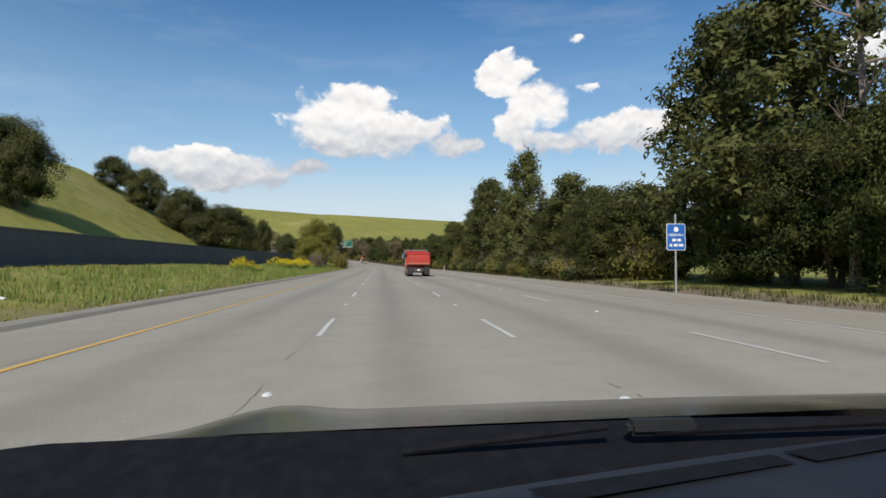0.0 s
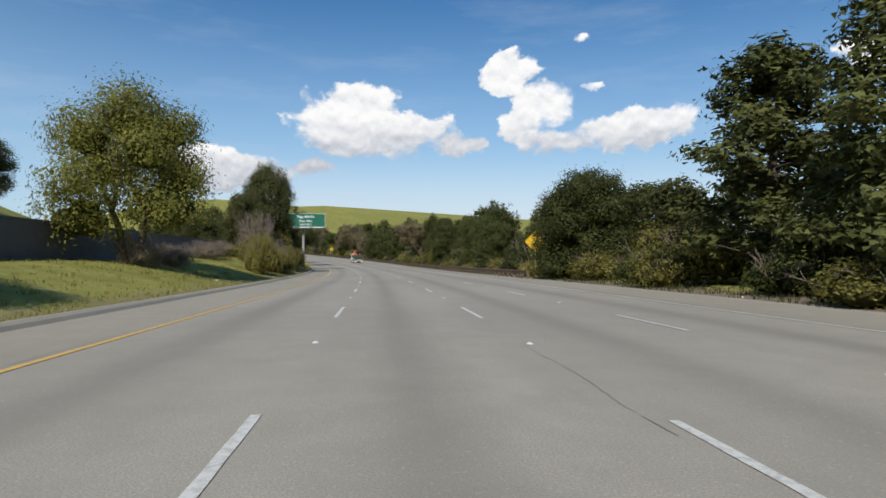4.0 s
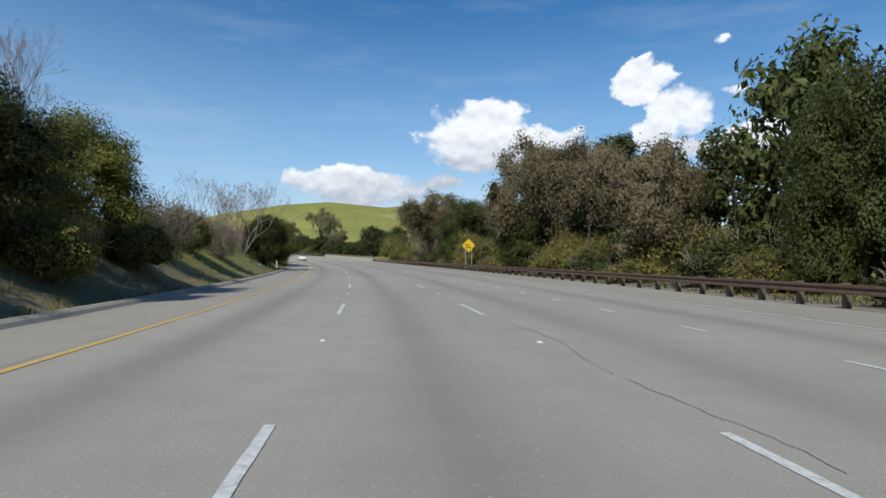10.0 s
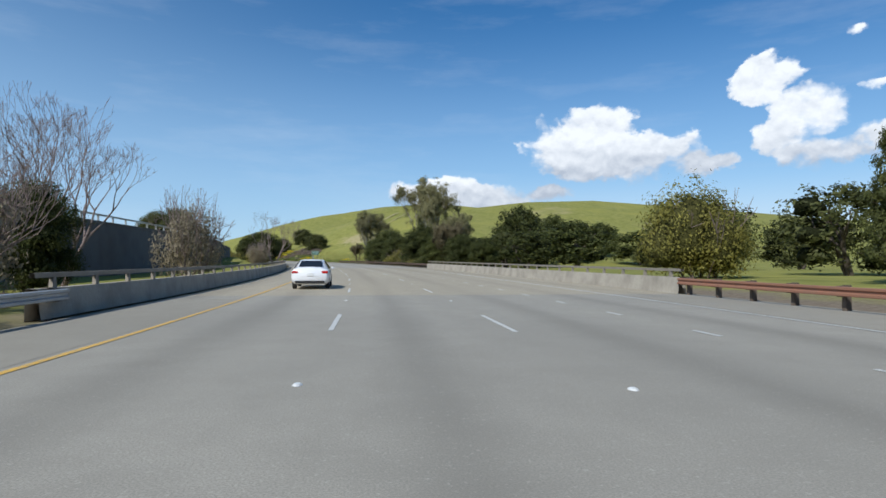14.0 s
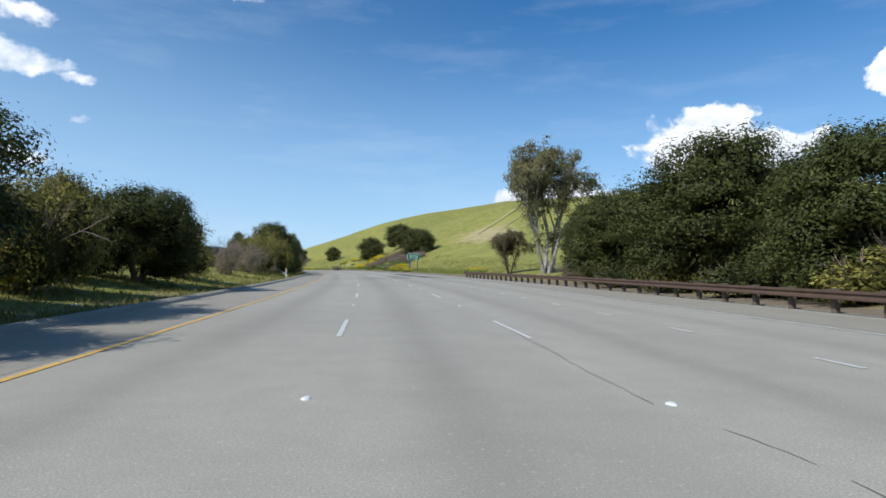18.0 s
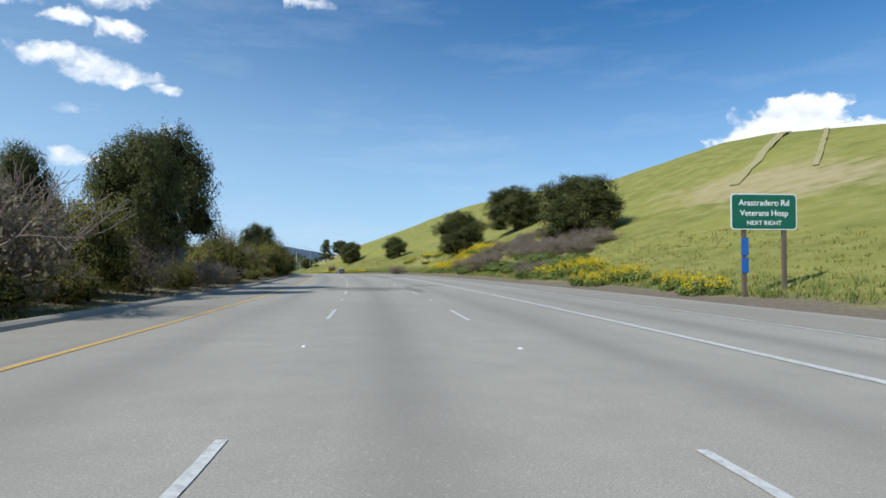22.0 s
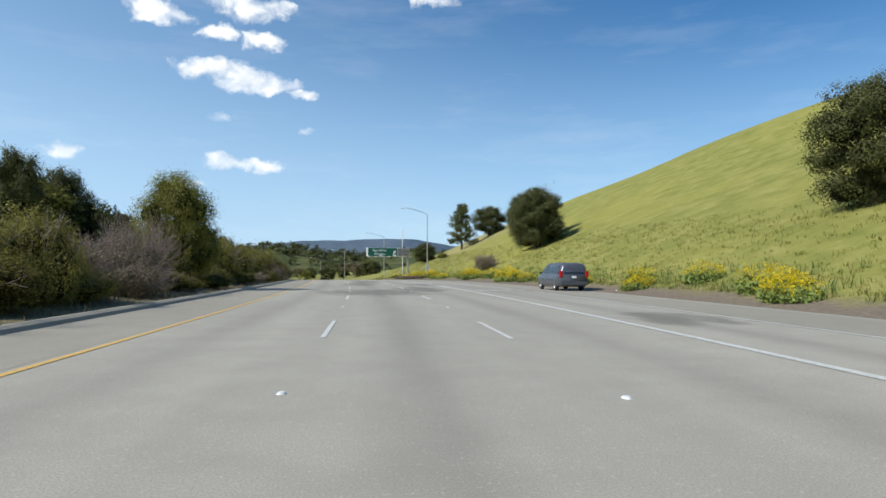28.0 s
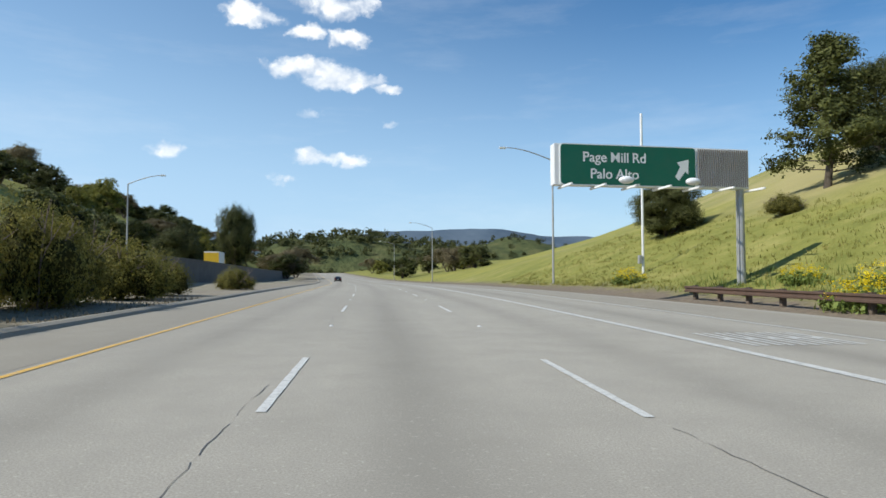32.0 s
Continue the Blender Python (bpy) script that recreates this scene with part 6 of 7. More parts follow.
def mini_excavator():
    t = tagged(new("mini_excavator"), "orange mini excavator riding in a truck bed", "excavator")
    slab("counterweight", t, M_ORANGE, -0.75, 0.75, -0.95, -0.1, 0.55, 1.15, 0.12)
    slab("track", t, M_TYRE, -0.8, -0.45, -1.0, 1.0, 0.0, 0.45, 0.15)
    slab("track", t, M_TYRE, 0.45, 0.8, -1.0, 1.0, 0.0, 0.45, 0.15)
    slab("turntable", t, M_CHASSIS, -0.5, 0.5, -0.6, 0.8, 0.4, 0.6, 0.05)
    for x in (-0.42, 0.58):
        for y in (-0.5, 0.55):
            rod("cab_post", t, M_BLACK, (x, y, 1.0), (x, y * 0.92, 2.2), 0.045)
    slab("cab_roof", t, M_BLACK, -0.5, 0.66, -0.6, 0.62, 2.18, 2.28, 0.04)
    slab("rear_pane", t, M_CLEAR, -0.4, 0.56, -0.52, -0.505, 1.4, 2.15, 0)
    slab("side_pane", t, M_CLEAR, -0.43, -0.42, -0.45, 0.5, 1.15, 2.15, 0)
    slab("seat", t, M_RUBBER, -0.15, 0.4, -0.35, 0.15, 1.0, 1.7, 0.08)
    for x in (-0.3, 0.45):
        slab("work_lamp", t, M_SIGN_WHITE, x - 0.06, x + 0.06, -0.66, -0.6, 2.17, 2.27, 0.01)
    bm = bmesh.new()
    prism(bm, [(0.9, 0.7), (1.15, 0.75), (1.0, 1.75), (0.55, 2.0), (0.45, 1.85), (0.8, 1.6)], -0.85, -0.6, "x")
    part("boom", bm, M_ORANGE, t)
    bm = bmesh.new()
    prism(bm, [(0.62, 1.55), (0.8, 1.98), (0.5, 2.02), (-0.7, 1.36), (-0.72, 1.0)], -0.9, -0.6, "x")
    part("dipper", bm, M_ORANGE, t)
    slab("side_cover", t, M_ORANGE, 0.55, 0.82, -0.9, 0.4, 0.6, 1.3, 0.08)
    return t


def loft_body(sections):
    """Car shell from cross-sections (y, half width, sill z, belt z, roof half width, roof z)."""
    bm = bmesh.new()
    rings = []
    for y, hw, z0, z1, rw, z2 in sections:
        half = [(hw * 0.86, z0), (hw * 0.98, z0 + 0.12), (hw, (z0 + z1) / 2), (hw * 0.985, z1 - 0.06), (hw * 0.93, z1), (rw, z2 - 0.05 if z2 > z1 + 0.1 else z1 + 0.6 * (z2 - z1)), (rw * 0.8, z2), (0.0, z2 + 0.015)]
        ring = half + [(-x, z) for x, z in half[-2::-1]]
        rings.append([bm.verts.new((x, y, z)) for x, z in ring])
    n = len(rings[0])
    for a, b in zip(rings, rings[1:]):
        for i in range(n):
            bm.faces.new((a[i], a[(i + 1) % n], b[(i + 1) % n], b[i]))
    bm.faces.new(rings[0][::-1]), bm.faces.new(rings[-1])
    bmesh.ops.recalc_face_normals(bm, faces=bm.faces[:])
    for f in bm.faces:
        f.smooth = True
    return bm


def pane(name, parent, pts, mat=None):
    """A thin glazed panel from a loop of corner points, with a little thickness."""
    bm = bmesh.new()
    a = [bm.verts.new(p) for p in pts]
    f = bm.faces.new(a)
    f.normal_update()
    n = f.normal * 0.01
    b = [bm.verts.new(Vector(p) + n) for p in pts]
    bm.faces.new(b)
    for i in range(len(a)):
        bm.faces.new((a[i], a[(i + 1) % len(a)], b[(i + 1) % len(a)], b[i]))
    bmesh.ops.recalc_face_normals(bm, faces=bm.faces[:])
    return part(name, bm, mat or M_GLASS, parent)


def sedan(mat, label):
    t = tagged(new("sedan"), label, "car")
    part("body", loft_body([(0, 0.8, 0.42, 0.86, 0.6, 0.98), (0.08, 0.88, 0.3, 0.95, 0.62, 1.04), (0.6, 0.9, 0.24, 0.98, 0.6, 1.08), (1.15, 0.91, 0.22, 0.98, 0.58, 1.36), (1.7, 0.91, 0.22, 0.97, 0.6, 1.45), (2.4, 0.91, 0.22, 0.96, 0.6, 1.45), (2.9, 0.91, 0.22, 0.95, 0.6, 1.34), (3.45, 0.9, 0.23, 0.93, 0.62, 1.0), (4.3, 0.86, 0.26, 0.8, 0.6, 0.88), (4.7, 0.74, 0.34, 0.66, 0.5, 0.72)]), mat, t)
    pane("rear_window", t, [(-0.58, 0.58, 1.09), (0.58, 0.58, 1.09), (0.5, 1.16, 1.385), (-0.5, 1.16, 1.385)])
    pane("windscreen", t, [(0.6, 3.48, 1.0), (-0.6, 3.48, 1.0), (-0.52, 2.86, 1.37), (0.52, 2.86, 1.37)])
    for k in (-1, 1):
        pane("side_window", t, [(k * 0.862, 0.95, 1.01), (k * 0.862, 3.1, 0.99), (k * 0.64, 2.7, 1.37), (k * 0.62, 1.3, 1.37)])
        slab("tail_light", t, M_RED_LIGHT, k * 0.56, k * 0.86, -0.02, 0.06, 0.78, 0.9, 0.02)
        slab("mirror", t, mat, k * 0.9, k * 1.06, 2.95, 3.1, 0.95, 1.07, 0.03)
        for y in (0.95, 3.75):
            wheel("wheel", t, k * 0.8, y, 0.33, 0.21, M_RIM, k)
    slab("bumper", t, M_RUBBER, -0.7, 0.7, -0.03, 0.05, 0.3, 0.42, 0.02)
    slab("plate", t, M_SIGN_WHITE, -0.15, 0.15, -0.03, -0.005, 0.66, 0.8, 0.003, "pale number plate with plain bars")
    return t


def minivan():
    t = tagged(new("minivan"), "grey-blue minivan standing on the gravel shoulder", "car")
    part("body", loft_body([(0, 0.84, 0.4, 0.98, 0.68, 1.5), (0.1, 0.93, 0.32, 1.05, 0.72, 1.66), (0.5, 0.97, 0.25, 1.06, 0.74, 1.74), (1.6, 0.98, 0.24, 1.05, 0.75, 1.77), (2.8, 0.98, 0.24, 1.04, 0.74, 1.75), (3.4, 0.98, 0.24, 1.03, 0.7, 1.58), (4.1, 0.96, 0.25, 1.0, 0.66, 1.1), (4.7, 0.9, 0.28, 0.86, 0.6, 0.94), (5.0, 0.74, 0.36, 0.7, 0.5, 0.76)]), M_CAR_GREY, t)
    pane("rear_window", t, [(-0.66, -0.006, 1.08), (0.66, -0.006, 1.08), (0.62, 0.075, 1.56), (-0.62, 0.075, 1.56)])
    pane("windscreen", t, [(0.64, 4.12, 1.13), (-0.64, 4.12, 1.13), (-0.6, 3.42, 1.6), (0.6, 3.42, 1.6)])
    for k in (-1, 1):
        for y0, y1, q0, q1 in ((0.35, 1.45, 0.45, 1.45), (1.55, 2.6, 1.55, 2.55), (2.7, 3.7, 2.68, 3.15)):
            pane("side_window", t, [(k * 0.915, y0, 1.1), (k * 0.915, y1, 1.1), (k * 0.775, q1, 1.58), (k * 0.775, q0, 1.6)])
        slab("tail_light", t, M_RED_LIGHT, k * 0.74, k * 0.94, -0.02, 0.12, 0.85, 1.25, 0.02)
        slab("mirror", t, M_RUBBER, k * 0.97, k * 1.14, 3.5, 3.62, 1.04, 1.18, 0.03)
        for y in (1.0, 4.0):
            wheel("wheel", t, k * 0.84, y, 0.34, 0.22, M_RIM, k)
    slab("bumper", t, M_CAR_GREY, -0.86, 0.86, -0.08, 0.06, 0.36, 0.6, 0.03)
    slab("plate", t, M_SIGN_WHITE, -0.15, 0.15, -0.03, -0.012, 0.8, 0.94, 0.003, "pale number plate with plain bars")
    return t


def box_truck():
    t = tagged(new("box_truck"), "yellow box truck behind the median wall", "truck")
    slab("cargo_box", t, M_SIGN_WHITE, -1.2, 1.2, 0.0, 5.2, 0.95, 3.5, 0.04, "pale cargo box")
    slab("front_panel", t, M_SIGN_YELLOW, -1.2, 1.2, -0.05, 0.0, 1.0, 3.3, 0.01, "yellow end panel")
    slab("cab", t, M_SIGN_YELLOW, -1.05, 1.05, 5.3, 7.0, 0.7, 2.5, 0.15)
    slab("chassis", t, M_CHASSIS, -0.5, 0.5, 0.2, 6.8, 0.6, 0.95, 0.02)
    for k in (-1, 1):
        for y in (1.3, 6.0):
            wheel("wheel", t, k * 0.95, y, 0.45, 0.28, M_RIM, k)
    return t


def own_car():
    """The car that the camera sets out from: open front with hood, cowl, wiper and dashboard."""
    t = tagged(new("car"), "black car front with a long hood and a dusty dashboard", "car")
    cx = 0.72

    def sheet(name, mat, rows, label):
        bm = bmesh.new()
        g = [[bm.verts.new(q) for q in row] for row in rows]
        for i in range(len(g) - 1):
            for j in range(len(g[0]) - 1):
                bm.faces.new((g[i][j], g[i + 1][j], g[i + 1][j + 1], g[i][j + 1]))
        for f in bm.faces:
            f.smooth = True
        return part(name, bm, mat, t, label)

    def lip(x):
        return lerp_table(x, [-1.3, -0.58, -0.25, 0.19, 0.77, 1.7], [0.98, 1.056, 1.1, 1.118, 1.14, 1.15])

    def nose(x):
        return lerp_table(x, [-1.05, -0.6, -0.2, 0.4, 1.7], [0.7, 0.832, 0.908, 0.934, 0.965])

    rows, sill = [], []
    for i in range(57):
        x = -1.06 + 2.7 * i / 56
        row = []
        for j in range(19):
            v = j / 18
            crease = 0.022 * math.exp(-((x + 0.3 - 0.1 * v) / 0.11) ** 2) * math.sin(math.pi * min(1.0, v * 1.1))
            row.append((x, 1.0 - 0.1 * x + v * 0.95, lip(x) * (1 - v) + nose(x) * v + 0.018 * math.sin(math.pi * v) + crease))
        row += [(x, 1.99 - 0.1 * x, nose(x) - 0.05), (x, 2.0 - 0.1 * x, 0.6)]
        rows.append(row)
        sill.append([(x - 0.3, 1.02 - 0.1 * x, lip(x) - 0.012), (x - 0.3, 0.98 - 0.1 * x, lip(x) - 0.02), (x - 0.3, 0.86 - 0.1 * x, lip(x) - 0.045), (x - 0.3, 0.5 - 0.1 * x, lip(x) - 0.09)])
    sheet("hood", M_CAR_BLACK, rows, "glossy black hood with a raised crease")
    sheet("cowl", M_COWL, sill, "black plastic cowl below the windscreen")
    slab("front_body", t, M_CAR_BLACK, cx - 0.92, cx + 0.92, 0.8, 1.75, 0.3, 0.8, 0.08)
    slab("lower_body", t, M_CAR_BLACK, cx - 0.94, cx + 0.94, -2.2, 0.9, 0.28, 0.9, 0.08)
    rod("wiper_arm", t, M_COWL, (0.03, 0.9, 1.1), (0.33, 0.86, 1.14), 0.006)
    rod("wiper_arm", t, M_COWL, (0.4, 0.86, 1.13), (0.95, 0.82, 1.15), 0.007)
    slab("wiper_head", t, M_RUBBER, 0.36, 0.47, 0.85, 0.88, 1.125, 1.148, 0.008)
    c, n = math.cos(radians(AIM_RIGHT)), math.sin(radians(AIM_RIGHT))

    def ahead(x, d, z):
        return (x * c + d * n, -x * n + d * c, z)

    rows = [[ahead(x, max(0.08, 0.62 + 0.35 * x + d), z + 0.006 * math.sin(x * 4)) for d, z in ((-0.6, 1.12), (-0.34, 1.142), (-0.14, 1.15), (-0.03, 1.148), (0.0, 1.136), (0.02, 1.06))] for x in [-0.62 + 1.7 * i / 30 for i in range(31)]]
    dash = sheet("dashboard", M_DASH, rows, "dusty dark dashboard with long air vents")
    for x0, d0, x1, d1 in ((0.085, 0.585, 0.384, 0.695), (0.402, 0.705, 0.64, 0.795)):
        bm = bmesh.new()
        for z in (1.149, 1.158):
            bm.faces.new([bm.verts.new(ahead(x, d, z)) for x, d in ((x0, d0), (x1, d1), (x1 + 0.01, d1 - 0.032), (x0 + 0.02, d0 - 0.036))])
        part("air_vent", bm, M_COWL, dash, "long black air slot")
    for k in (-1, 1):
        for y in (-1.5, 1.4):
            wheel("wheel", t, cx + k * 0.85, y, 0.34, 0.22, M_RIM, k)
    return t


_tr = red_dump_truck()
_tr.matrix_basis = frame_at(67.8, 4.22)
_tw = white_dump_truck()
_tw.matrix_basis = frame_at(297.6, 6.35)
_ex = mini_excavator()
_ex.matrix_basis = frame_at(297.6 + 1.7, 6.35, 1.18)
sedan(M_CAR_WHITE, "white sedan in the lane beside the yellow line").matrix_basis = frame_at(467.2, -2.95)
sedan(M_CAR_BLACK, "dark sedan far along the freeway").matrix_basis = frame_at(1130, -2.9)
minivan().matrix_basis = frame_at(889.6, 12.75)
tagged(new("opposite_road", ribbon("opposite_road", 1030, 1130, 5, lambda s: [(-30.5, wall_top(s) - 2.2), (-30.5, wall_top(s) - 0.95), (-20.36, wall_top(s) - 0.95)], [M_SHOULDER])), "raised lane of the opposite carriageway", "road", kind="structure")
box_truck().matrix_basis = frame_at(1076, -24.5, wall_top(1076) - 0.94)
own_car().matrix_basis = frame_at(0, lateral(0))


# ---- signs, lamps and posts ----
def word_mesh(text, size, mat, name):
    cu = bpy.data.curves.new(name, "FONT")
    cu.body, cu.size, cu.extrude, cu.offset = text, size, 0.003, 0.012 * size
    tmp = new(name, cu)
    bpy.context.view_layer.update()
    me = bpy.data.meshes.new_from_object(tmp.evaluated_get(bpy.context.evaluated_depsgraph_get()))
    bpy.data.objects.remove(tmp)
    bpy.data.curves.remove(cu)
    me.name = name
    me.materials.clear()
    me.materials.append(mat)
    return me, max(v.co.x for v in me.vertices)


def lettering(text, size, mat, parent, x, z, y=-0.012, name="legend"):
    """Upright words centred on x, facing the traffic."""
    words = [word_mesh(w, size, mat, name) for w in text.split()]
    left = x - (sum(w for _, w in words) + 0.27 * size * (len(words) - 1)) / 2
    for me, w in words:
        piece(name, me, parent, Matrix.Translation((left, y, z)) @ pose(0, 0, 0, 90))
        left += w + 0.27 * size


def rounded(w, h, r, n=5):
    out = []
    for cx, cz, a0 in ((w - r, h - r, 0), (r, h - r, 90), (r, r, 180), (w - r, r, 270)):
        for i in range(n + 1):
            a = radians(a0 + 90 * i / n)
            out.append((cx + r * math.cos(a), cz + r * math.sin(a)))
    return out


def sign_face(t, w, h, z, field, border, depth=0.03, x=0.0, name="panel"):
    """Border plate, coloured field a little proud of it."""
    bm = bmesh.new()
    prism(bm, [(x - w / 2 + u, z + v) for u, v in rounded(w, h, min(w, h) * 0.1)], 0.0, depth, "y")
    a = part(name, bm, border, t)
    bm = bmesh.new()
    k = 0.045 if min(w, h) > 1.4 else 0.025
    prism(bm, [(x - w / 2 + k + u, z + k + v) for u, v in rounded(w - 2 * k, h - 2 * k, min(w, h) * 0.08)], -0.006, 0.004, "y")
    part("field", bm, field, a)
    return a


def next_exit_sign():
    t = tagged(new("highway_sign"), "green exit sign box on one tall grey post", "road sign")
    w, h, z = 6.7, 2.35, 7.5
    slab("sign_box", t, M_STEEL, -w / 2, w / 2, 0.03, 0.55, z, z + h, 0.02)
    sign_face(t, w, h, z, M_SIGN_GREEN, M_SIGN_WHITE)
    lettering("Page Mill Rd", 0.62, M_SIGN_WHITE, t, 0, z + 1.58)
    lettering("Palo Alto", 0.62, M_SIGN_WHITE, t, 0, z + 0.86)
    lettering("NEXT EXIT", 0.42, M_SIGN_WHITE, t, 0, z + 0.28)
    slab("catwalk", t, M_GREY, -w / 2 - 0.3, w / 2 + 0.3, -1.15, 0.5, z - 0.3, z - 0.2, 0.01, "brown dusty maintenance catwalk")
    for i in range(8):
        x = -w / 2 + i * w / 7
        slab("bracket", t, M_RUST, x - 0.04, x + 0.04, -1.3, 0.55, z - 0.42, z - 0.31, 0.01)
    for x in (-2.6, 0.0, 2.2):
        slab("lamp_trough", t, M_SIGN_WHITE, x - 0.9, x + 0.9, -1.3, -1.15, z - 0.2, z - 0.06, 0.02)
    bm = bmesh.new()
    tube(bm, (-0.4, 0.25, 0.3), (-0.4, 0.25, z - 0.3), 0.24, 0.19, 16)
    part("post", bm, M_STEEL, t, "peeling grey steel post")
    slab("footing", t, M_CONCRETE, -0.8, 0.0, -0.15, 0.65, -0.8, 0.75, 0.04)
    return t


def next_right_sign():
    t = tagged(new("road_sign"), "green guide sign on two wooden posts in the grass", "road sign")
    w, h, z = 2.95, 1.55, 2.75
    sign_face(t, w, h, z, M_SIGN_GREEN, M_SIGN_WHITE)
    lettering("Arastradero Rd", 0.36, M_SIGN_WHITE, t, 0, z + 1.04)
    lettering("Veterans Hosp", 0.36, M_SIGN_WHITE, t, 0, z + 0.6)
    lettering("NEXT RIGHT", 0.27, M_SIGN_WHITE, t, 0, z + 0.2)
    for x in (-0.85, 0.95):
        slab("post", t, M_POST_WOOD, x - 0.08, x + 0.08, 0.03, 0.19, -0.6, z + 0.4, 0.01)
    for z0, z1 in ((1.65, 2.4), (0.9, 1.55)):
        slab("small_plate", t, M_SIGN_BLUE, -1.02, -0.7, 0.0, 0.025, z0, z1, 0.006, "small blue plate with a pale sign shape")
    return t


def exit_gantry_sign():
    t = tagged(new("overhead_sign"), "cantilevered green exit sign with a blank louvred panel", "road sign")
    w, h, z = 6.9, 1.95, 5.1
    x0 = -4.95
    slab("sign_box", t, M_SIGN_WHITE, x0, x0 + 10.0, 0.05, 0.6, z, z + h, 0.03, "white metal sign housing")
    sign_face(t, w, h, z, M_SIGN_GREEN, M_SIGN_WHITE, 0.05, x0 + 0.25 + w / 2)
    lettering("Page Mill Rd", 0.66, M_SIGN_WHITE, t, x0 + 2.95, z + 1.12)
    lettering("Palo Alto", 0.66, M_SIGN_WHITE, t, x0 + 2.95, z + 0.34)
    bm = bmesh.new()
    prism(bm, [(0.1, 0.0), (0.28, -0.18), (0.62, 0.26), (0.78, 0.14), (0.8, 0.85), (0.18, 0.7), (0.36, 0.5)], -0.012, -0.004, "y")
    arrow = part("arrow", bm, M_SIGN_WHITE, t)
    arrow.location = (x0 + 5.95, 0, z + 0.5)
    bm = bmesh.new()
    prism(bm, [(u, v) for u, v in ((7.2, 0.05), (9.95, 0.05), (9.95, 1.9), (7.2, 1.9))], 0.02, 0.05, "y")
    back_panel = part("blank_panel", bm, M_SIGN_WHITE, t)
    back_panel.location = (x0, 0, z)
    bm = bmesh.new()
    prism(bm, [(-0.045, -0.02), (0.0, -0.05), (0.045, -0.02)], 0.08, 1.88, "z")
    me = bpy.data.meshes.new("louvre")
    bm.to_mesh(me), bm.free()
    me.materials.append(M_GREY)
    for i in range(24):
        piece("louvre", me, back_panel, Matrix.Translation((7.28 + i * 0.113, 0.02, 0)))
    for i in range(7):
        x = x0 + 0.4 + i * 1.6
        slab("bracket", t, M_SIGN_WHITE, x - 0.05, x + 0.05, -1.1, 0.6, z - 0.14, z - 0.04, 0.01)
    for x in (x0 + 3.0, x0 + 6.3):
        bm = bmesh.new()
        bmesh.ops.create_uvsphere(bm, u_segments=14, v_segments=8, radius=0.3, matrix=Matrix.Translation((x, -1.1, z + 0.12)) @ Matrix.Diagonal((1.2, 0.8, 0.6, 1)))
        part("sign_lamp", bm, M_SIGN_WHITE, t, "white lamp housing below the sign")
    bm = bmesh.new()
    tube(bm, (4.75, 0.35, -0.6), (4.75, 0.35, z), 0.22, 0.18, 14)
    part("post", bm, M_STEEL, t, "grey steel post")
    rod("conduit", t, M_STEEL, (4.45, 0.2, 0.2), (4.45, 0.2, z), 0.03)
    return t


def diamond_sign(size, posts, z, text):
    t = tagged(new("warning_sign"), "faded yellow diamond warning sign on %s" % ("two grey posts" if posts == 2 else "a post"), "road sign")
    bm = bmesh.new()
    prism(bm, [(-size / 2 + u, -size / 2 + v) for u, v in rounded(size, size, size * 0.06)], 0.0, 0.02, "y")
    p = part("panel", bm, M_SIGN_YELLOW, t)
    p.matrix_local = Matrix.Translation((0, 0, z)) @ pose(0, 0, 0, 0, 45, 0)
    for i, line in enumerate(text):
        for k in range(3 if i else 2):
            wd = 0.16
            slab("word_bar", t, M_BLACK, -0.35 + k * 0.24, -0.35 + k * 0.24 + wd, -0.012, 0.0, z - 0.05 - i * 0.32, z + 0.13 - i * 0.32, 0)
    for x in ((-0.42, 0.42) if posts == 2 else (0.0,)):
        slab("post", t, M_STEEL, x - 0.04, x + 0.04, 0.025, 0.1, -0.8, z + 0.3, 0.006)
    return t


def blue_sign():
    t = tagged(new("information_sign"), "small blue information sign on a thin metal post", "road sign")
    sign_face(t, 0.92, 1.25, 2.0, M_SIGN_BLUE, M_SIGN_WHITE)
    bm = bmesh.new()
    bmesh.ops.create_cone(bm, cap_ends=True, segments=14, radius1=0.12, radius2=0.12, depth=0.006, matrix=Matrix.Translation((0, -0.012, 2.98)) @ pose(0, 0, 0, 90))
    part("emblem", bm, M_SIGN_WHITE, t)
    lettering("FREEWAY", 0.17, M_SIGN_WHITE, t, 0, 2.66)
    for k, (x0, x1, z) in enumerate(((-0.2, 0.0, 2.42), (0.06, 0.24, 2.42), (-0.32, -0.2, 2.18), (-0.12, 0.08, 2.18), (0.14, 0.34, 2.18))):
        slab("word_bar", t, M_SIGN_WHITE, x0, x1, -0.012, 0.0, z, z + 0.12, 0)
    slab("post", t, M_STEEL, -0.035, 0.035, 0.035, 0.1, -0.6, 3.7, 0.006)
    return t


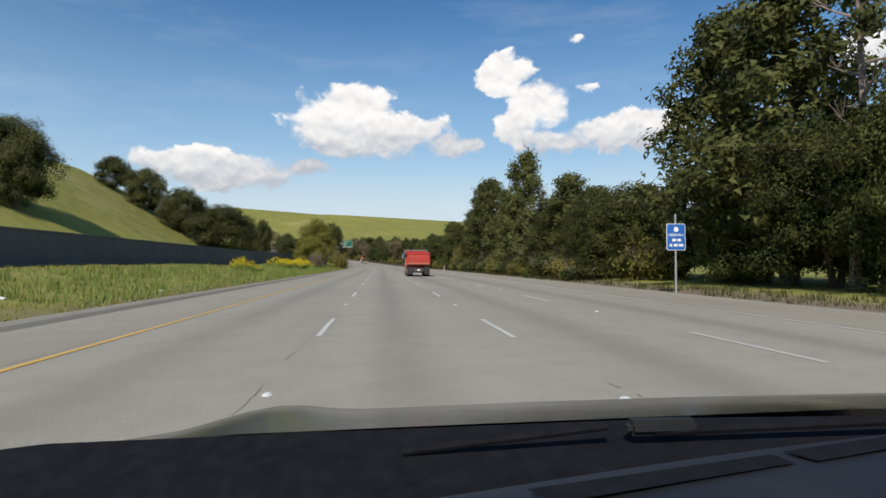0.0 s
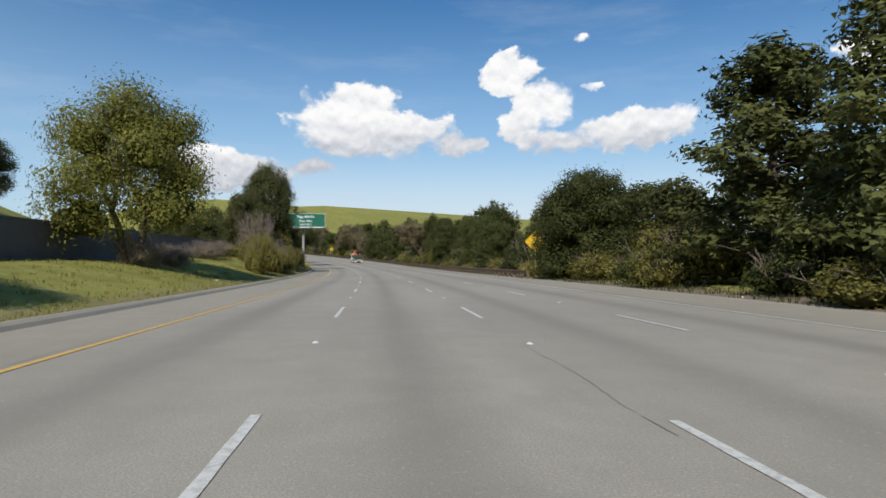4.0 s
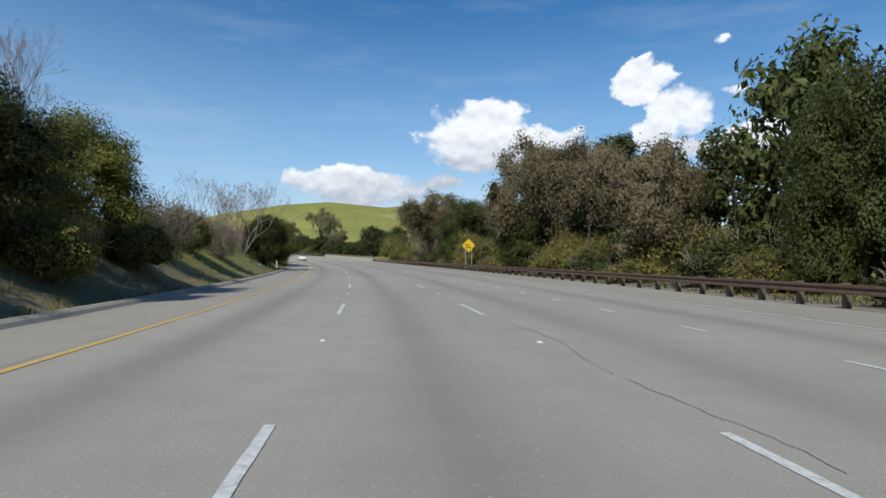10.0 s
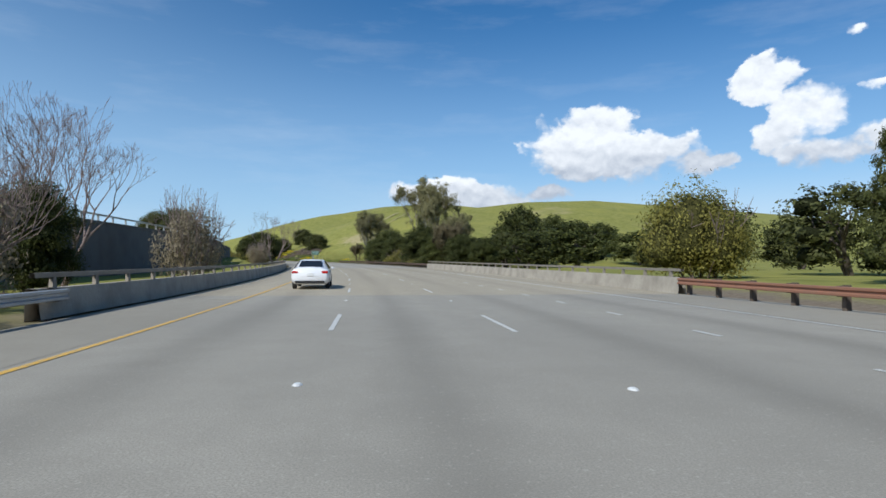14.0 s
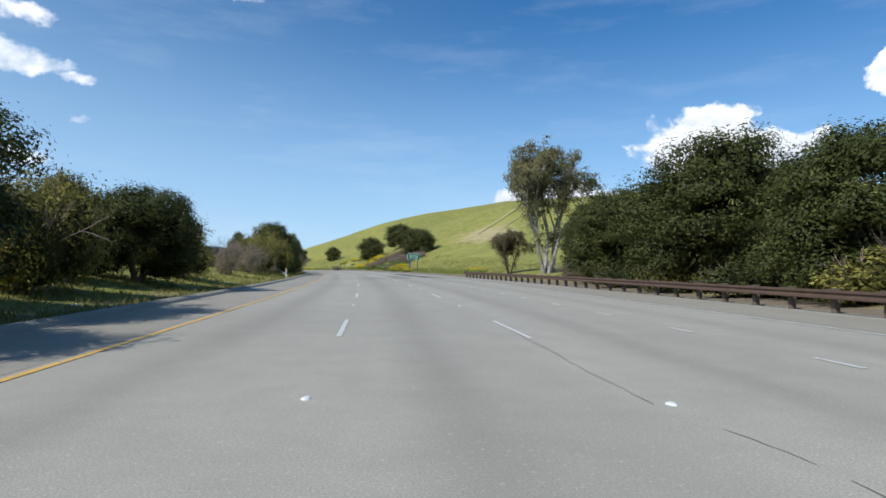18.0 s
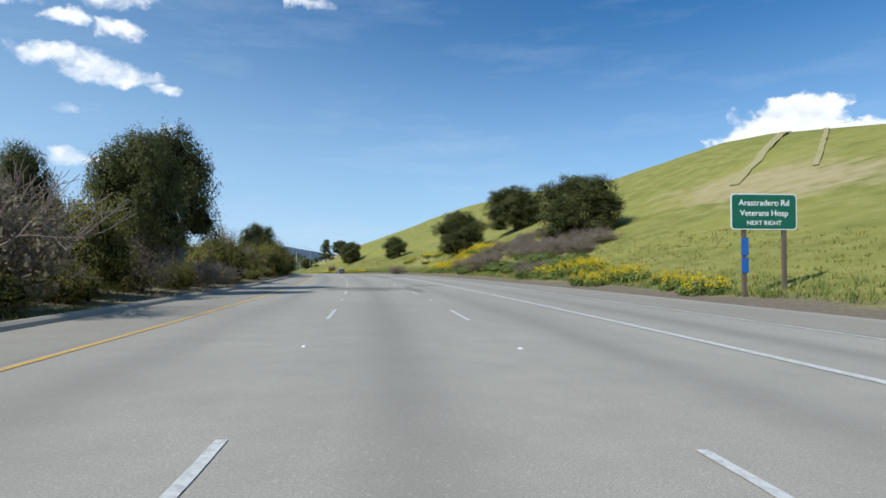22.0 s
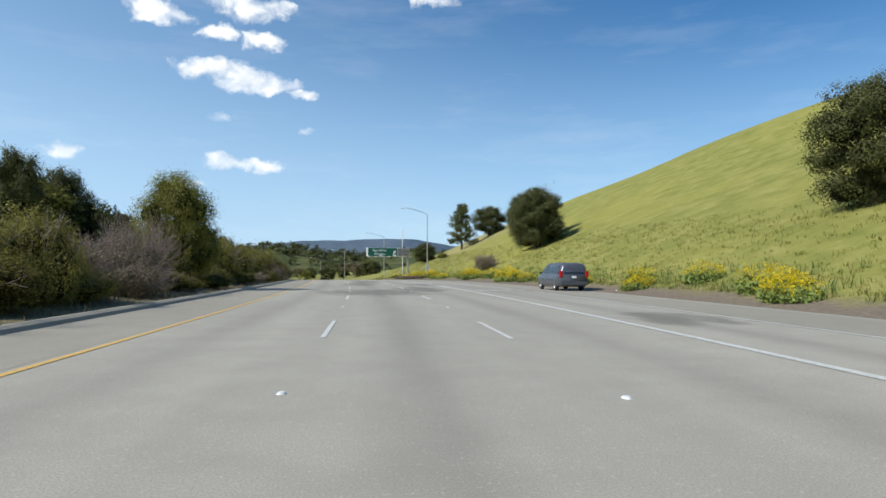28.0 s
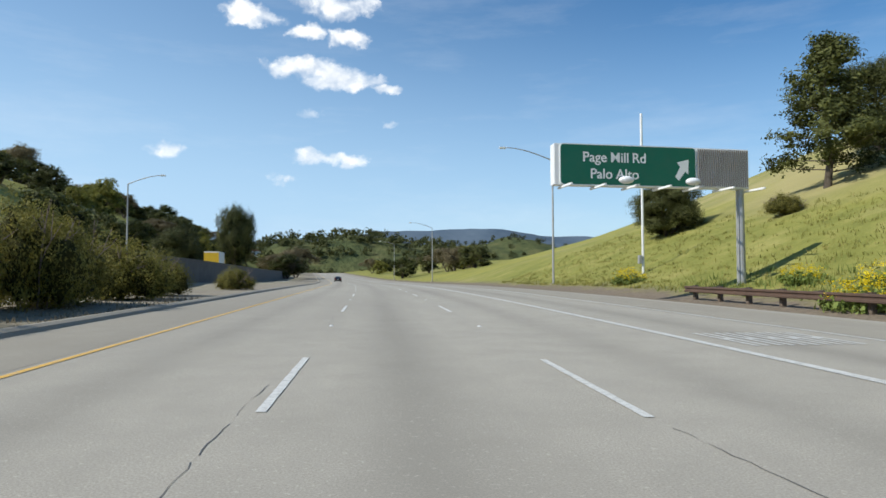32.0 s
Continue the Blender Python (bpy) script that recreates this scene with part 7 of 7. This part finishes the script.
def street_lamp(reach, top):
    t = tagged(new("street_lamp"), "tall galvanised street lamp with a curved arm", "street lamp")
    bm = bmesh.new()
    tube(bm, (0, 0, -0.4), (0, 0, top - 1.1), 0.11, 0.07, 12)
    part("pole", bm, M_STEEL, t)
    pts = [Vector((-reach * u, 0, top - 1.1 + 1.1 * math.sin(u * math.pi / 2))) for u in [i / 8 for i in range(9)]]
    arm = piece("arm", wood_mesh("arm", [[(p, 0.06 - 0.003 * i) for i, p in enumerate(pts)]], M_STEEL, 8), t)
    slab("lamp_head", t, M_SIGN_WHITE, -reach - 0.55, -reach + 0.1, -0.14, 0.14, top - 0.12, top + 0.06, 0.05, "pale cobra lamp head")
    slab("base_plate", t, M_CONCRETE, -0.25, 0.25, -0.25, 0.25, -0.3, 0.06, 0.02)
    return t


def put(ob, s, o, z=None, turn=0.0):
    ob.matrix_basis = frame_at(s, o, land(s, o) if z is None else z, turn)
    return ob


put(next_exit_sign(), 237.0, -9.0, 0.0, -4)
put(next_right_sign(), 703.0, 16.9, None, -3)
put(exit_gantry_sign(), 994.5, 13.3, 0.3, 3)
put(diamond_sign(1.5, 1, 3.4, ()), 184.7, 16.0)
put(diamond_sign(1.25, 2, 3.05, ("WORK", "AREA")), 390.5, 15.2)
put(blue_sign(), 27.8, 13.9)
_lp = put(street_lamp(4.5, 13.0), 966.2, 16.2)
_pl = slab("route_plate", _lp, M_SIGN_WHITE, -0.32, 0.32, -0.16, -0.13, 1.5, 2.45, 0.01, "small white route plate strapped to the pole")
for _z in (2.2, 1.95, 1.68):
    slab("word_bar", _pl, M_BLACK, -0.22, 0.22, -0.168, -0.16, _z - 0.05, _z + 0.07, 0)
put(street_lamp(4.5, 12.6), 1022, 17.0)
put(street_lamp(4.5, 12.6), 1098, 16.5)
put(street_lamp(4.5, 12.6), 1170, 16.5)
put(street_lamp(-4.0, 12.6), 1042, -27.0)
_mast = tagged(new("mast"), "slim white mast on the slope beside the exit", "pole")
rod("pole", _mast, M_SIGN_WHITE, (0, 0, -0.5), (0, 0, 11.6), 0.09, "", 12)
slab("cabinet", _mast, M_STEEL, -0.35, -0.12, -0.15, 0.15, 0.7, 1.3, 0.02)
put(_mast, 1009, 19.5)


def delineator():
    t = tagged(new("delineator_post"), "slim white marker post at the road edge", "post")
    slab("blade", t, M_SIGN_WHITE, -0.05, 0.05, -0.012, 0.012, -0.3, 1.15, 0.006)
    slab("reflector", t, M_AMBER, -0.035, 0.035, -0.018, -0.01, 0.95, 1.1, 0.003)
    return t


_dl = put(delineator(), 279.7, -9.0)
for _s0, _o0 in ((129, 13.4), (392, -8.8), (540, -8.6), (631, -8.8)):
    copy_thing(_dl, frame_at(_s0, _o0, land(_s0, _o0)))
_om = tagged(new("object_marker"), "orange and black striped marker at the guardrail end", "road sign")
slab("panel", _om, M_ORANGE, -0.16, 0.16, -0.012, 0.012, 0.6, 1.5, 0.01)
for _i in range(3):
    slab("stripe", _om, M_BLACK, -0.2, 0.2, -0.018, -0.013, -0.05, 0.05, 0, "", Matrix.Translation((0, 0, 0.78 + _i * 0.27)) @ pose(0, 0, 0, 0, 35, 0) @ Matrix.Diagonal((0.75, 1, 1, 1)))
slab("post", _om, M_STEEL, -0.03, 0.03, 0.013, 0.06, -0.4, 1.2, 0.004)
put(_om, 438.2, -8.5)


# ---- wear of the pavement ----
def blot(name, s0, s1, o0, o1, mat, seed, z=0.006, label="darker repaired patch of asphalt"):
    """A ragged patch lying on the lanes."""
    r = random.Random(seed)
    n = 34
    pts = []
    for i in range(n):
        a = 2 * math.pi * i / n
        k = 0.72 + 0.28 * noise.noise(Vector((math.cos(a) * 2.2 + seed, math.sin(a) * 2.2, seed * 1.7))) * 1.5 + r.uniform(-0.05, 0.05)
        pts.append(((o0 + o1) / 2 + (o1 - o0) / 2 * max(-1, min(1, 1.25 * math.cos(a))) * k, (s0 + s1) / 2 + (s1 - s0) / 2 * max(-1, min(1, 1.25 * math.sin(a))) * k))
    verts = [spot((s0 + s1) / 2, (o0 + o1) / 2, z)] + [spot(s, o, z) for o, s in pts]
    uvs = [((o0 + o1) / 2, (s0 + s1) / 2)] + pts
    faces = [(0, i + 1, (i + 1) % n + 1) for i in range(n)]
    return tagged(new(name, mesh_of(name, verts, faces, [mat], uvs)), label, "road patch", kind="structure")


_bl = random.Random(11)
for _s0, _s1, _o0, _o1 in ((628, 682, 6.5, 9.75), (118, 120.5, 3.0, 4.0)):
    blot("road_patch", _s0, _s1, _o0, _o1, M_PATCH, _bl.randint(1, 900), 0.0052 + 0.0002 * _bl.randint(0, 8))


def crack(s0, s1, o, wobble, seed, across=None):
    """A crack: a thin jagged dark strip that comes and goes."""
    n = max(10, int(abs(s1 - s0) / 0.16)) if across is None else 40
    verts, faces = [], []
    for i in range(n + 1):
        u = i / n
        s = s0 + (s1 - s0) * u
        jag = 0.1 * min(1.0, wobble * 2) * noise.noise(Vector((u * n * 0.37, seed, 4.5))) + 0.03 * noise.noise(Vector((u * n * 0.93, seed, 7.5)))
        oo = (o if across is None else o + (across - o) * u) + wobble * noise.noise(Vector((u * n * 0.06, seed, 0.5)))
        wd = (0.0015 + 0.01 * min(1.0, 0.4 + wobble * 1.2)) * (0.3 + abs(noise.noise(Vector((u * n * 0.3, seed, 9.5)))))
        if across is None:
            verts += [spot(s, oo + jag - wd, 0.0045), spot(s, oo + jag + wd, 0.0045)]
        else:
            sw = s + 0.3 * noise.noise(Vector((u * 7, seed, 2.2))) + jag
            verts += [spot(sw - wd, oo, 0.0045), spot(sw + wd, oo, 0.0045)]
    faces = [(2 * i, 2 * i + 1, 2 * i + 3, 2 * i + 2) for i in range(n) if noise.noise(Vector((i * 0.05, seed, 20.5))) > 0.08 and noise.noise(Vector((i * 0.31, seed, 31.5))) > -0.3]
    return tagged(new("road_crack", mesh_of("road_crack", verts, faces, [M_CRACK])), "thin broken dark crack in the asphalt", "crack", kind="structure")


for _s0, _s1, _o0 in ((6, 22, 2.75), (44, 58, 2.9), (104, 126, 2.7), (205, 222, 2.75), (255, 278, 2.7), (300, 326, 2.9), (346, 358, -1.25), (386, 412, 2.8), (556, 580, 2.6), (590, 612, 3.1), (545, 572, 5.4), (700, 730, 2.85), (752, 786, 3.0), (716, 724, 3.2), (820, 850, 2.8), (905, 930, 2.8), (960, 990, 2.7), (596, 606, 7.2)):
    crack(_s0, _s1, _o0, 0.28, _s0 * 0.37)
# opened joints along the lane lines
for _s0, _s1, _o0 in ((0, 60, -1.2), (346, 362, -1.2), (560, 590, 2.45), (930, 1000, -1.2), (862, 900, 2.45), (120, 200, 2.45)):
    crack(_s0, _s1, _o0, 0.09, _s0 * 0.53 + _o0)
for _s0 in (96, 205, 571):
    _o0 = _bl.uniform(-3.5, 4)
    crack(_s0, _s0 + 0.4, _o0, 0.1, _s0 * 0.21, _o0 + _bl.uniform(1.2, 3.2))


def lane_arrow(s, o, bend=0.0):
    """White painted arrow, its head ahead, with a tongue to the right."""
    pts = [(-0.09, 0), (0.09, 0), (0.09, 1.9), (0.5, 1.75), (0.5, 1.45), (1.0, 2.1), (0.5, 2.75), (0.5, 2.4), (0.09, 2.6), (0.09, 2.9), (-0.09, 2.9)]
    bm = bmesh.new()
    bm.faces.new([bm.verts.new((x, y, 0)) for x, y in pts])
    me = bpy.data.meshes.new("lane_arrow")
    bm.to_mesh(me), bm.free()
    me.materials.append(M_WHITE_LINE)
    ob = tagged(new("lane_arrow", me), "worn white turn arrow painted in the exit lane", "road marking", kind="structure")
    ob.matrix_basis = frame_at(s, o, 0.009)


for _s0 in (646, 918.5):
    lane_arrow(_s0, 7.9)
for _k in range(15):
    _x = 7.1 + _k % 5 * 0.48
    _me = mesh_of("lane_letter", [(-0.16, 0, 0), (-0.06, 0, 0), (-0.06, 2.3, 0), (-0.16, 2.3, 0), (0.06, 0, 0), (0.16, 0, 0), (0.16, 2.3, 0), (0.06, 2.3, 0), (-0.06, 1.05, 0), (0.06, 1.05, 0), (0.06, 1.3, 0), (-0.06, 1.3, 0)], [(0, 1, 2, 3), (4, 5, 6, 7), (8, 9, 10, 11)], [M_WHITE_LINE])
    tagged(new("lane_letter", _me), "worn white pavement lettering as plain bars", "road marking", kind="structure").matrix_basis = frame_at((794.0, 890.2, 977.2)[_k // 5], _x, 0.009)

# twin tracks mown up the hill, lying on the slope
M_TRACK = paint("dry_track", (0.36, 0.31, 0.15), 0.95, 0, 0.9, (0.27, 0.25, 0.07), 0.3)


def hill_track(s0, o0, s1, o1, wd, label):
    n = 60
    verts, faces = [], []
    for i in range(n + 1):
        u = i / n
        s, o = s0 + (s1 - s0) * u, o0 + (o1 - o0) * u
        jag = 0.5 * noise.noise(Vector((u * 9, s0, 1.0)))
        for k in (-1, 0, 1):
            verts.append(spot(s + k * wd + jag, o, land(s + k * wd + jag, o) + 0.17))
    faces = [(3 * i + j, 3 * i + j + 1, 3 * i + j + 4, 3 * i + j + 3) for i in range(n) for j in range(2)]
    return tagged(new("dirt_track", mesh_of("dirt_track", verts, faces, [M_TRACK])), label, "dirt track", kind="structure")


hill_track(752, 50, 788, 92, 0.95, "pale dry track running up the grassy hill")
hill_track(745, 56, 781, 94, 0.5, "second faint dry track up the grassy hill")


# ---- grass, weeds and litter ----
def tufts(name, s0, s1, o_pick, n, seed, tall, mat, label):
    """Blades of grass in clumps, as one mesh."""
    r, g = random.Random(seed), np.random.default_rng(seed)
    v = []
    for _ in range(n):
        s = r.uniform(s0, s1)
        o = o_pick(r)
        p = spot(s, o, land(s, o) - 0.03)
        h = tall * r.uniform(0.5, 1.35)
        for _k in range(7):
            a, lean = r.uniform(0, 6.28), r.uniform(0.1, 0.75) * h
            bx, by = p.x + r.uniform(-0.25, 0.25), p.y + r.uniform(-0.25, 0.25)
            wx, wy = -math.sin(a) * 0.025, math.cos(a) * 0.025
            v += [(bx - wx, by - wy, p.z), (bx + wx, by + wy, p.z), (bx + math.cos(a) * lean, by + math.sin(a) * lean, p.z + h * r.uniform(0.7, 1.1))]
    v = np.asarray(v)
    f = np.arange(len(v)).reshape(-1, 3)
    return tagged(new(name, leaf_mesh(name, v, f, mat)), label, "grass", kind="stuff")


tufts("grass", -5, 440, lambda r: -8.3 - 12 * r.random() ** 1.6, 11000, 1, 0.17, LEAF["grass"], "rough green grass with dry stalks on the median bank")
tufts("grass", 545, 700, lambda r: -8.3 - 5 * r.random() ** 1.6, 2600, 2, 0.24, LEAF["grass"], "rough grass below the median trees")
tufts("dead_grass", 700, 1000, lambda r: -8.4 - 3.5 * r.random() ** 1.6, 2200, 12, 0.2, LEAF["brush"], "dry stalks and leaf litter below the median hedge")
tufts("grass", 640, 1040, lambda r: 16.4 + 16 * r.random() ** 1.6, 15000, 3, 0.25, LEAF["grass"], "tall green grass at the foot of the hill")
# oak-leaf tone here darkens the weeds in place of shade under the trees
tufts("grass", 10, 440, lambda r: 14.0 + 3 * r.random(), 3200, 4, 0.28, LEAF["oak"], "weeds below the roadside trees, shade put into their dark colour")
tufts("weeds", 660, 1000, lambda r: 16.2 + 4 * r.random() ** 1.5, 2400, 5, 0.45, LEAF["herb"], "leafy green weeds along the foot of the hill")
tufts("weeds", 20, 130, lambda r: -9 - 7 * r.random(), 2200, 6, 0.36, LEAF["herb"], "leafy weeds on the open median")


def litter(s, o, size, seed):
    r = random.Random(seed)
    bm = bmesh.new()
    bmesh.ops.create_icosphere(bm, subdivisions=1, radius=size)
    for q in bm.verts:
        q.co = Vector((q.co.x * r.uniform(0.6, 1.3), q.co.y * r.uniform(0.6, 1.3), q.co.z * r.uniform(0.25, 0.6)))
    me = bpy.data.meshes.new("litter")
    bm.to_mesh(me), bm.free()
    me.materials.append(M_SIGN_WHITE)
    ob = tagged(new("litter"), "scrap of pale litter on the verge", "litter")
    piece("scrap", me, ob)
    ob.matrix_basis = frame_at(s, o, land(s, o) + size * 0.2)


for _i in range(40):
    litter(_bl.uniform(20, 960), -8.5 - 3.5 * _bl.random(), _bl.uniform(0.07, 0.17), _i)
for _i in range(12):
    litter(_bl.uniform(20, 960), 14.3 + 1.2 * _bl.random(), _bl.uniform(0.05, 0.12), 100 + _i)


# ---- the distance: wooded hills, town and mountains beyond the end of the drive ----
M_FAR_HILL = Mat("far_wooded_hill", 0.95, spec=0.05)
_n = M_FAR_HILL.noise(0.035, 6, 0.7)
M_FAR_HILL.color(M_FAR_HILL.ramp(_n, (0.3, (0.05, 0.068, 0.03)), (0.55, (0.1, 0.11, 0.045)), (0.75, (0.19, 0.17, 0.075))))
M_FAR_HILL = M_FAR_HILL.bump(_n, 1.0, 8.0).m
# the blue of far air is painted into the ridge's base colour
M_MOUNTAIN = Mat("haze_tinted_mountain", 1.0, spec=0.0)
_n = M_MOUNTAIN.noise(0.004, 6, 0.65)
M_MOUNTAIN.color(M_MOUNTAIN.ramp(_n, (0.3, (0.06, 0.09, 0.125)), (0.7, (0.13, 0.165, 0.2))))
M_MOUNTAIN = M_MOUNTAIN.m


def ridge(name, mat, s, o0, o1, low, high, depth, seed, label, rough=1.0, woods=0):
    """A long hill across the view, with a wandering crest."""
    n, m = 90, 8
    verts, faces = [], []
    for i in range(n + 1):
        u = i / n
        o = o0 + (o1 - o0) * u
        crest = low + (high - low) * (0.5 + 0.5 * math.sin(u * 5.1 + seed)) * (0.6 + 0.4 * math.sin(u * 13 + seed * 2)) + rough * noise.noise(Vector((u * 14, seed, 0))) * (high - low) * 0.35
        crest *= smooth(0, 0.08, u) * smooth(1.0, 0.92, u)
        for j in range(m + 1):
            w = j / m
            verts.append(spot(s + depth * w, o, -4 + (crest + 4) * math.sin(w * math.pi) ** 0.8 + rough * 0.06 * high * noise.noise(Vector((u * 60, w * 9, seed)))))
    k = m + 1
    faces = [(i * k + j, i * k + j + 1, (i + 1) * k + j + 1, (i + 1) * k + j) for i in range(n) for j in range(m)]
    if woods:
        r, g, pts = random.Random(seed), np.random.default_rng(7), []
        for _ in range(woods):
            q = verts[r.randrange(n) * k + r.randint(0, m // 2 + 1)]
            w, h = r.uniform(2.4, 5.0), r.uniform(2.5, 5.5)
            pts += shell(r, (q.x + r.uniform(-6, 6), q.y + r.uniform(-12, 12), q.z + h * 0.7), (w, w, h), 22, -0.3)
        v, f = leaves(g, pts, 3, 0.5, 1.7)
        tagged(new("distant_wood", leaf_mesh("distant_wood", v, f, LEAF["oak"])), "olive-brown woods on the far hillside", "woods", kind="stuff")
    return tagged(new(name, mesh_of(name, verts, faces, [mat], None, None, True)), label, "hill", kind="structure")


ridge("backdrop_hill", M_FAR_HILL, 1450, -420, 160, 16, 46, 300, 4.78, "wooded hillside with scattered houses", 1.0, 900)
ridge("backdrop_hill", M_FAR_HILL, 1800, -900, 500, 30, 74, 400, 1.9, "farther wooded hill", 1.0, 700)
ridge("backdrop_mountain", M_MOUNTAIN, 2900, -2300, 1500, 95, 190, 700, 2.6, "distant mountain ridge with blue haze painted into its colour", 0.5)
_fr = random.Random(17)
for _i in range(46):
    plant(_fr.choice(["far_oak_tree", "far_bay_tree", "far_oak_tree", "pepper_tree"]), _fr.uniform(1180, 1430), _fr.uniform(-130, -16), _fr.uniform(7, 13), _fr.uniform(9, 15), "distant tree of the wooded valley")
for _i in range(14):
    plant(_fr.choice(["far_oak_tree", "far_bay_tree", "pepper_tree"]), _fr.uniform(1120, 1330), _fr.uniform(18, 45), _fr.uniform(6, 10), _fr.uniform(8, 12), "distant tree beside the exit")
for _i in range(84):
    _s0 = 930 + 640 * _fr.random() ** 1.3
    plant(_fr.choice(["far_oak_tree", "far_oak_tree", "far_bay_tree"]), _s0, -58 - 70 * _fr.random(), _fr.uniform(7, 10), _fr.uniform(10, 15), "dark tree on the wooded hill beyond the freeway")
for _i in range(16):
    plant(_fr.choice(["far_oak_tree", "far_bay_tree"]), _fr.uniform(900, 1160), _fr.uniform(-55, -30), _fr.uniform(7, 11), _fr.uniform(8, 13), "dark tree on the slope beyond the median")


def far_house(s, o, z, w, seed):
    t = tagged(new("house"), "pale house among trees on the far hillside", "house")
    slab("wall", t, M_SIGN_WHITE, -w / 2, w / 2, 0, w * 0.7, -6, 5, 0.05)
    bm = bmesh.new()
    prism(bm, [(-w / 2 - 0.5, 4.98), (w / 2 + 0.5, 4.98), (0, 7.4)], -0.5, w * 0.7 + 0.5, "y")
    part("roof", bm, M_RUST_NEW, t)
    for i in range(4):
        x = -w / 2 + (i + 0.5) * w / 4
        slab("window", t, M_GLASS, x - 0.6, x + 0.6, -0.04, 0.02, 2.0, 3.8, 0.01)
    t.matrix_basis = frame_at(s, o, z, _fr.uniform(-25, 25))


for _i in range(9):
    _o0 = _fr.uniform(-260, 40)
    far_house(1500 + _fr.uniform(0, 60), _o0, 9 + _fr.uniform(-4, 9), _fr.uniform(11, 18), _i)


# ---- fence remains on the slope, a trailer on the other carriageway ----
def fence_post(s, o, tall):
    t = tagged(new("fence_post"), "weathered wooden fence post in the grass", "post")
    slab("post", t, M_POST_WOOD, -0.06, 0.06, -0.06, 0.06, -0.4, tall, 0.01)
    put(t, s, o)


for _s0, _o0 in ((697, 58.9), (680, 50), (670, 44), (662, 38), (655, 32), (690, 56)):
    fence_post(_s0, _o0, _bl.uniform(1.2, 1.8))
_gate = tagged(new("board_panel"), "weathered board panel on posts in the meadow", "fence")
for _i in range(3):
    slab("board", _gate, M_POST_WOOD, -1.1, 1.1, -0.02, 0.02, 0.5 + _i * 0.3, 0.72 + _i * 0.3, 0.006)
for _x in (-1.0, 1.0):
    slab("post", _gate, M_POST_WOOD, _x - 0.07, _x + 0.07, 0.02, 0.14, -0.4, 1.5, 0.01)
put(_gate, 686, 54)
_log = tagged(new("fallen_branch"), "bleached fallen branch leaning on the bank", "branch")
piece("limb", wood_mesh("limb", [[(spot(633.5 + i * 1.1, -8.7 - i * 0.36, land(633.5 + i * 1.1, -8.7 - i * 0.36) + 0.1 + i * 0.16), 0.1 - i * 0.008) for i in range(7)]], M_PALE_BARK, 7), _log)
_trailer = tagged(new("trailer"), "white box trailer on the opposite carriageway", "trailer")
slab("cargo_box", _trailer, M_SIGN_WHITE, -1.25, 1.25, 0, 8, 1.1, 3.9, 0.03)
slab("rear_frame", _trailer, M_BLACK, -1.1, 1.1, -0.03, 0.0, 1.5, 3.0, 0.01)
slab("chassis", _trailer, M_CHASSIS, -0.6, 0.6, 0.2, 7.6, 0.75, 1.1, 0.02)
for _k in (-1, 1):
    for _y in (1.2, 2.4):
        wheel("wheel", _trailer, _k * 1.0, _y, 0.48, 0.3, M_RIM, _k)
put(_trailer, 289, -26.5)
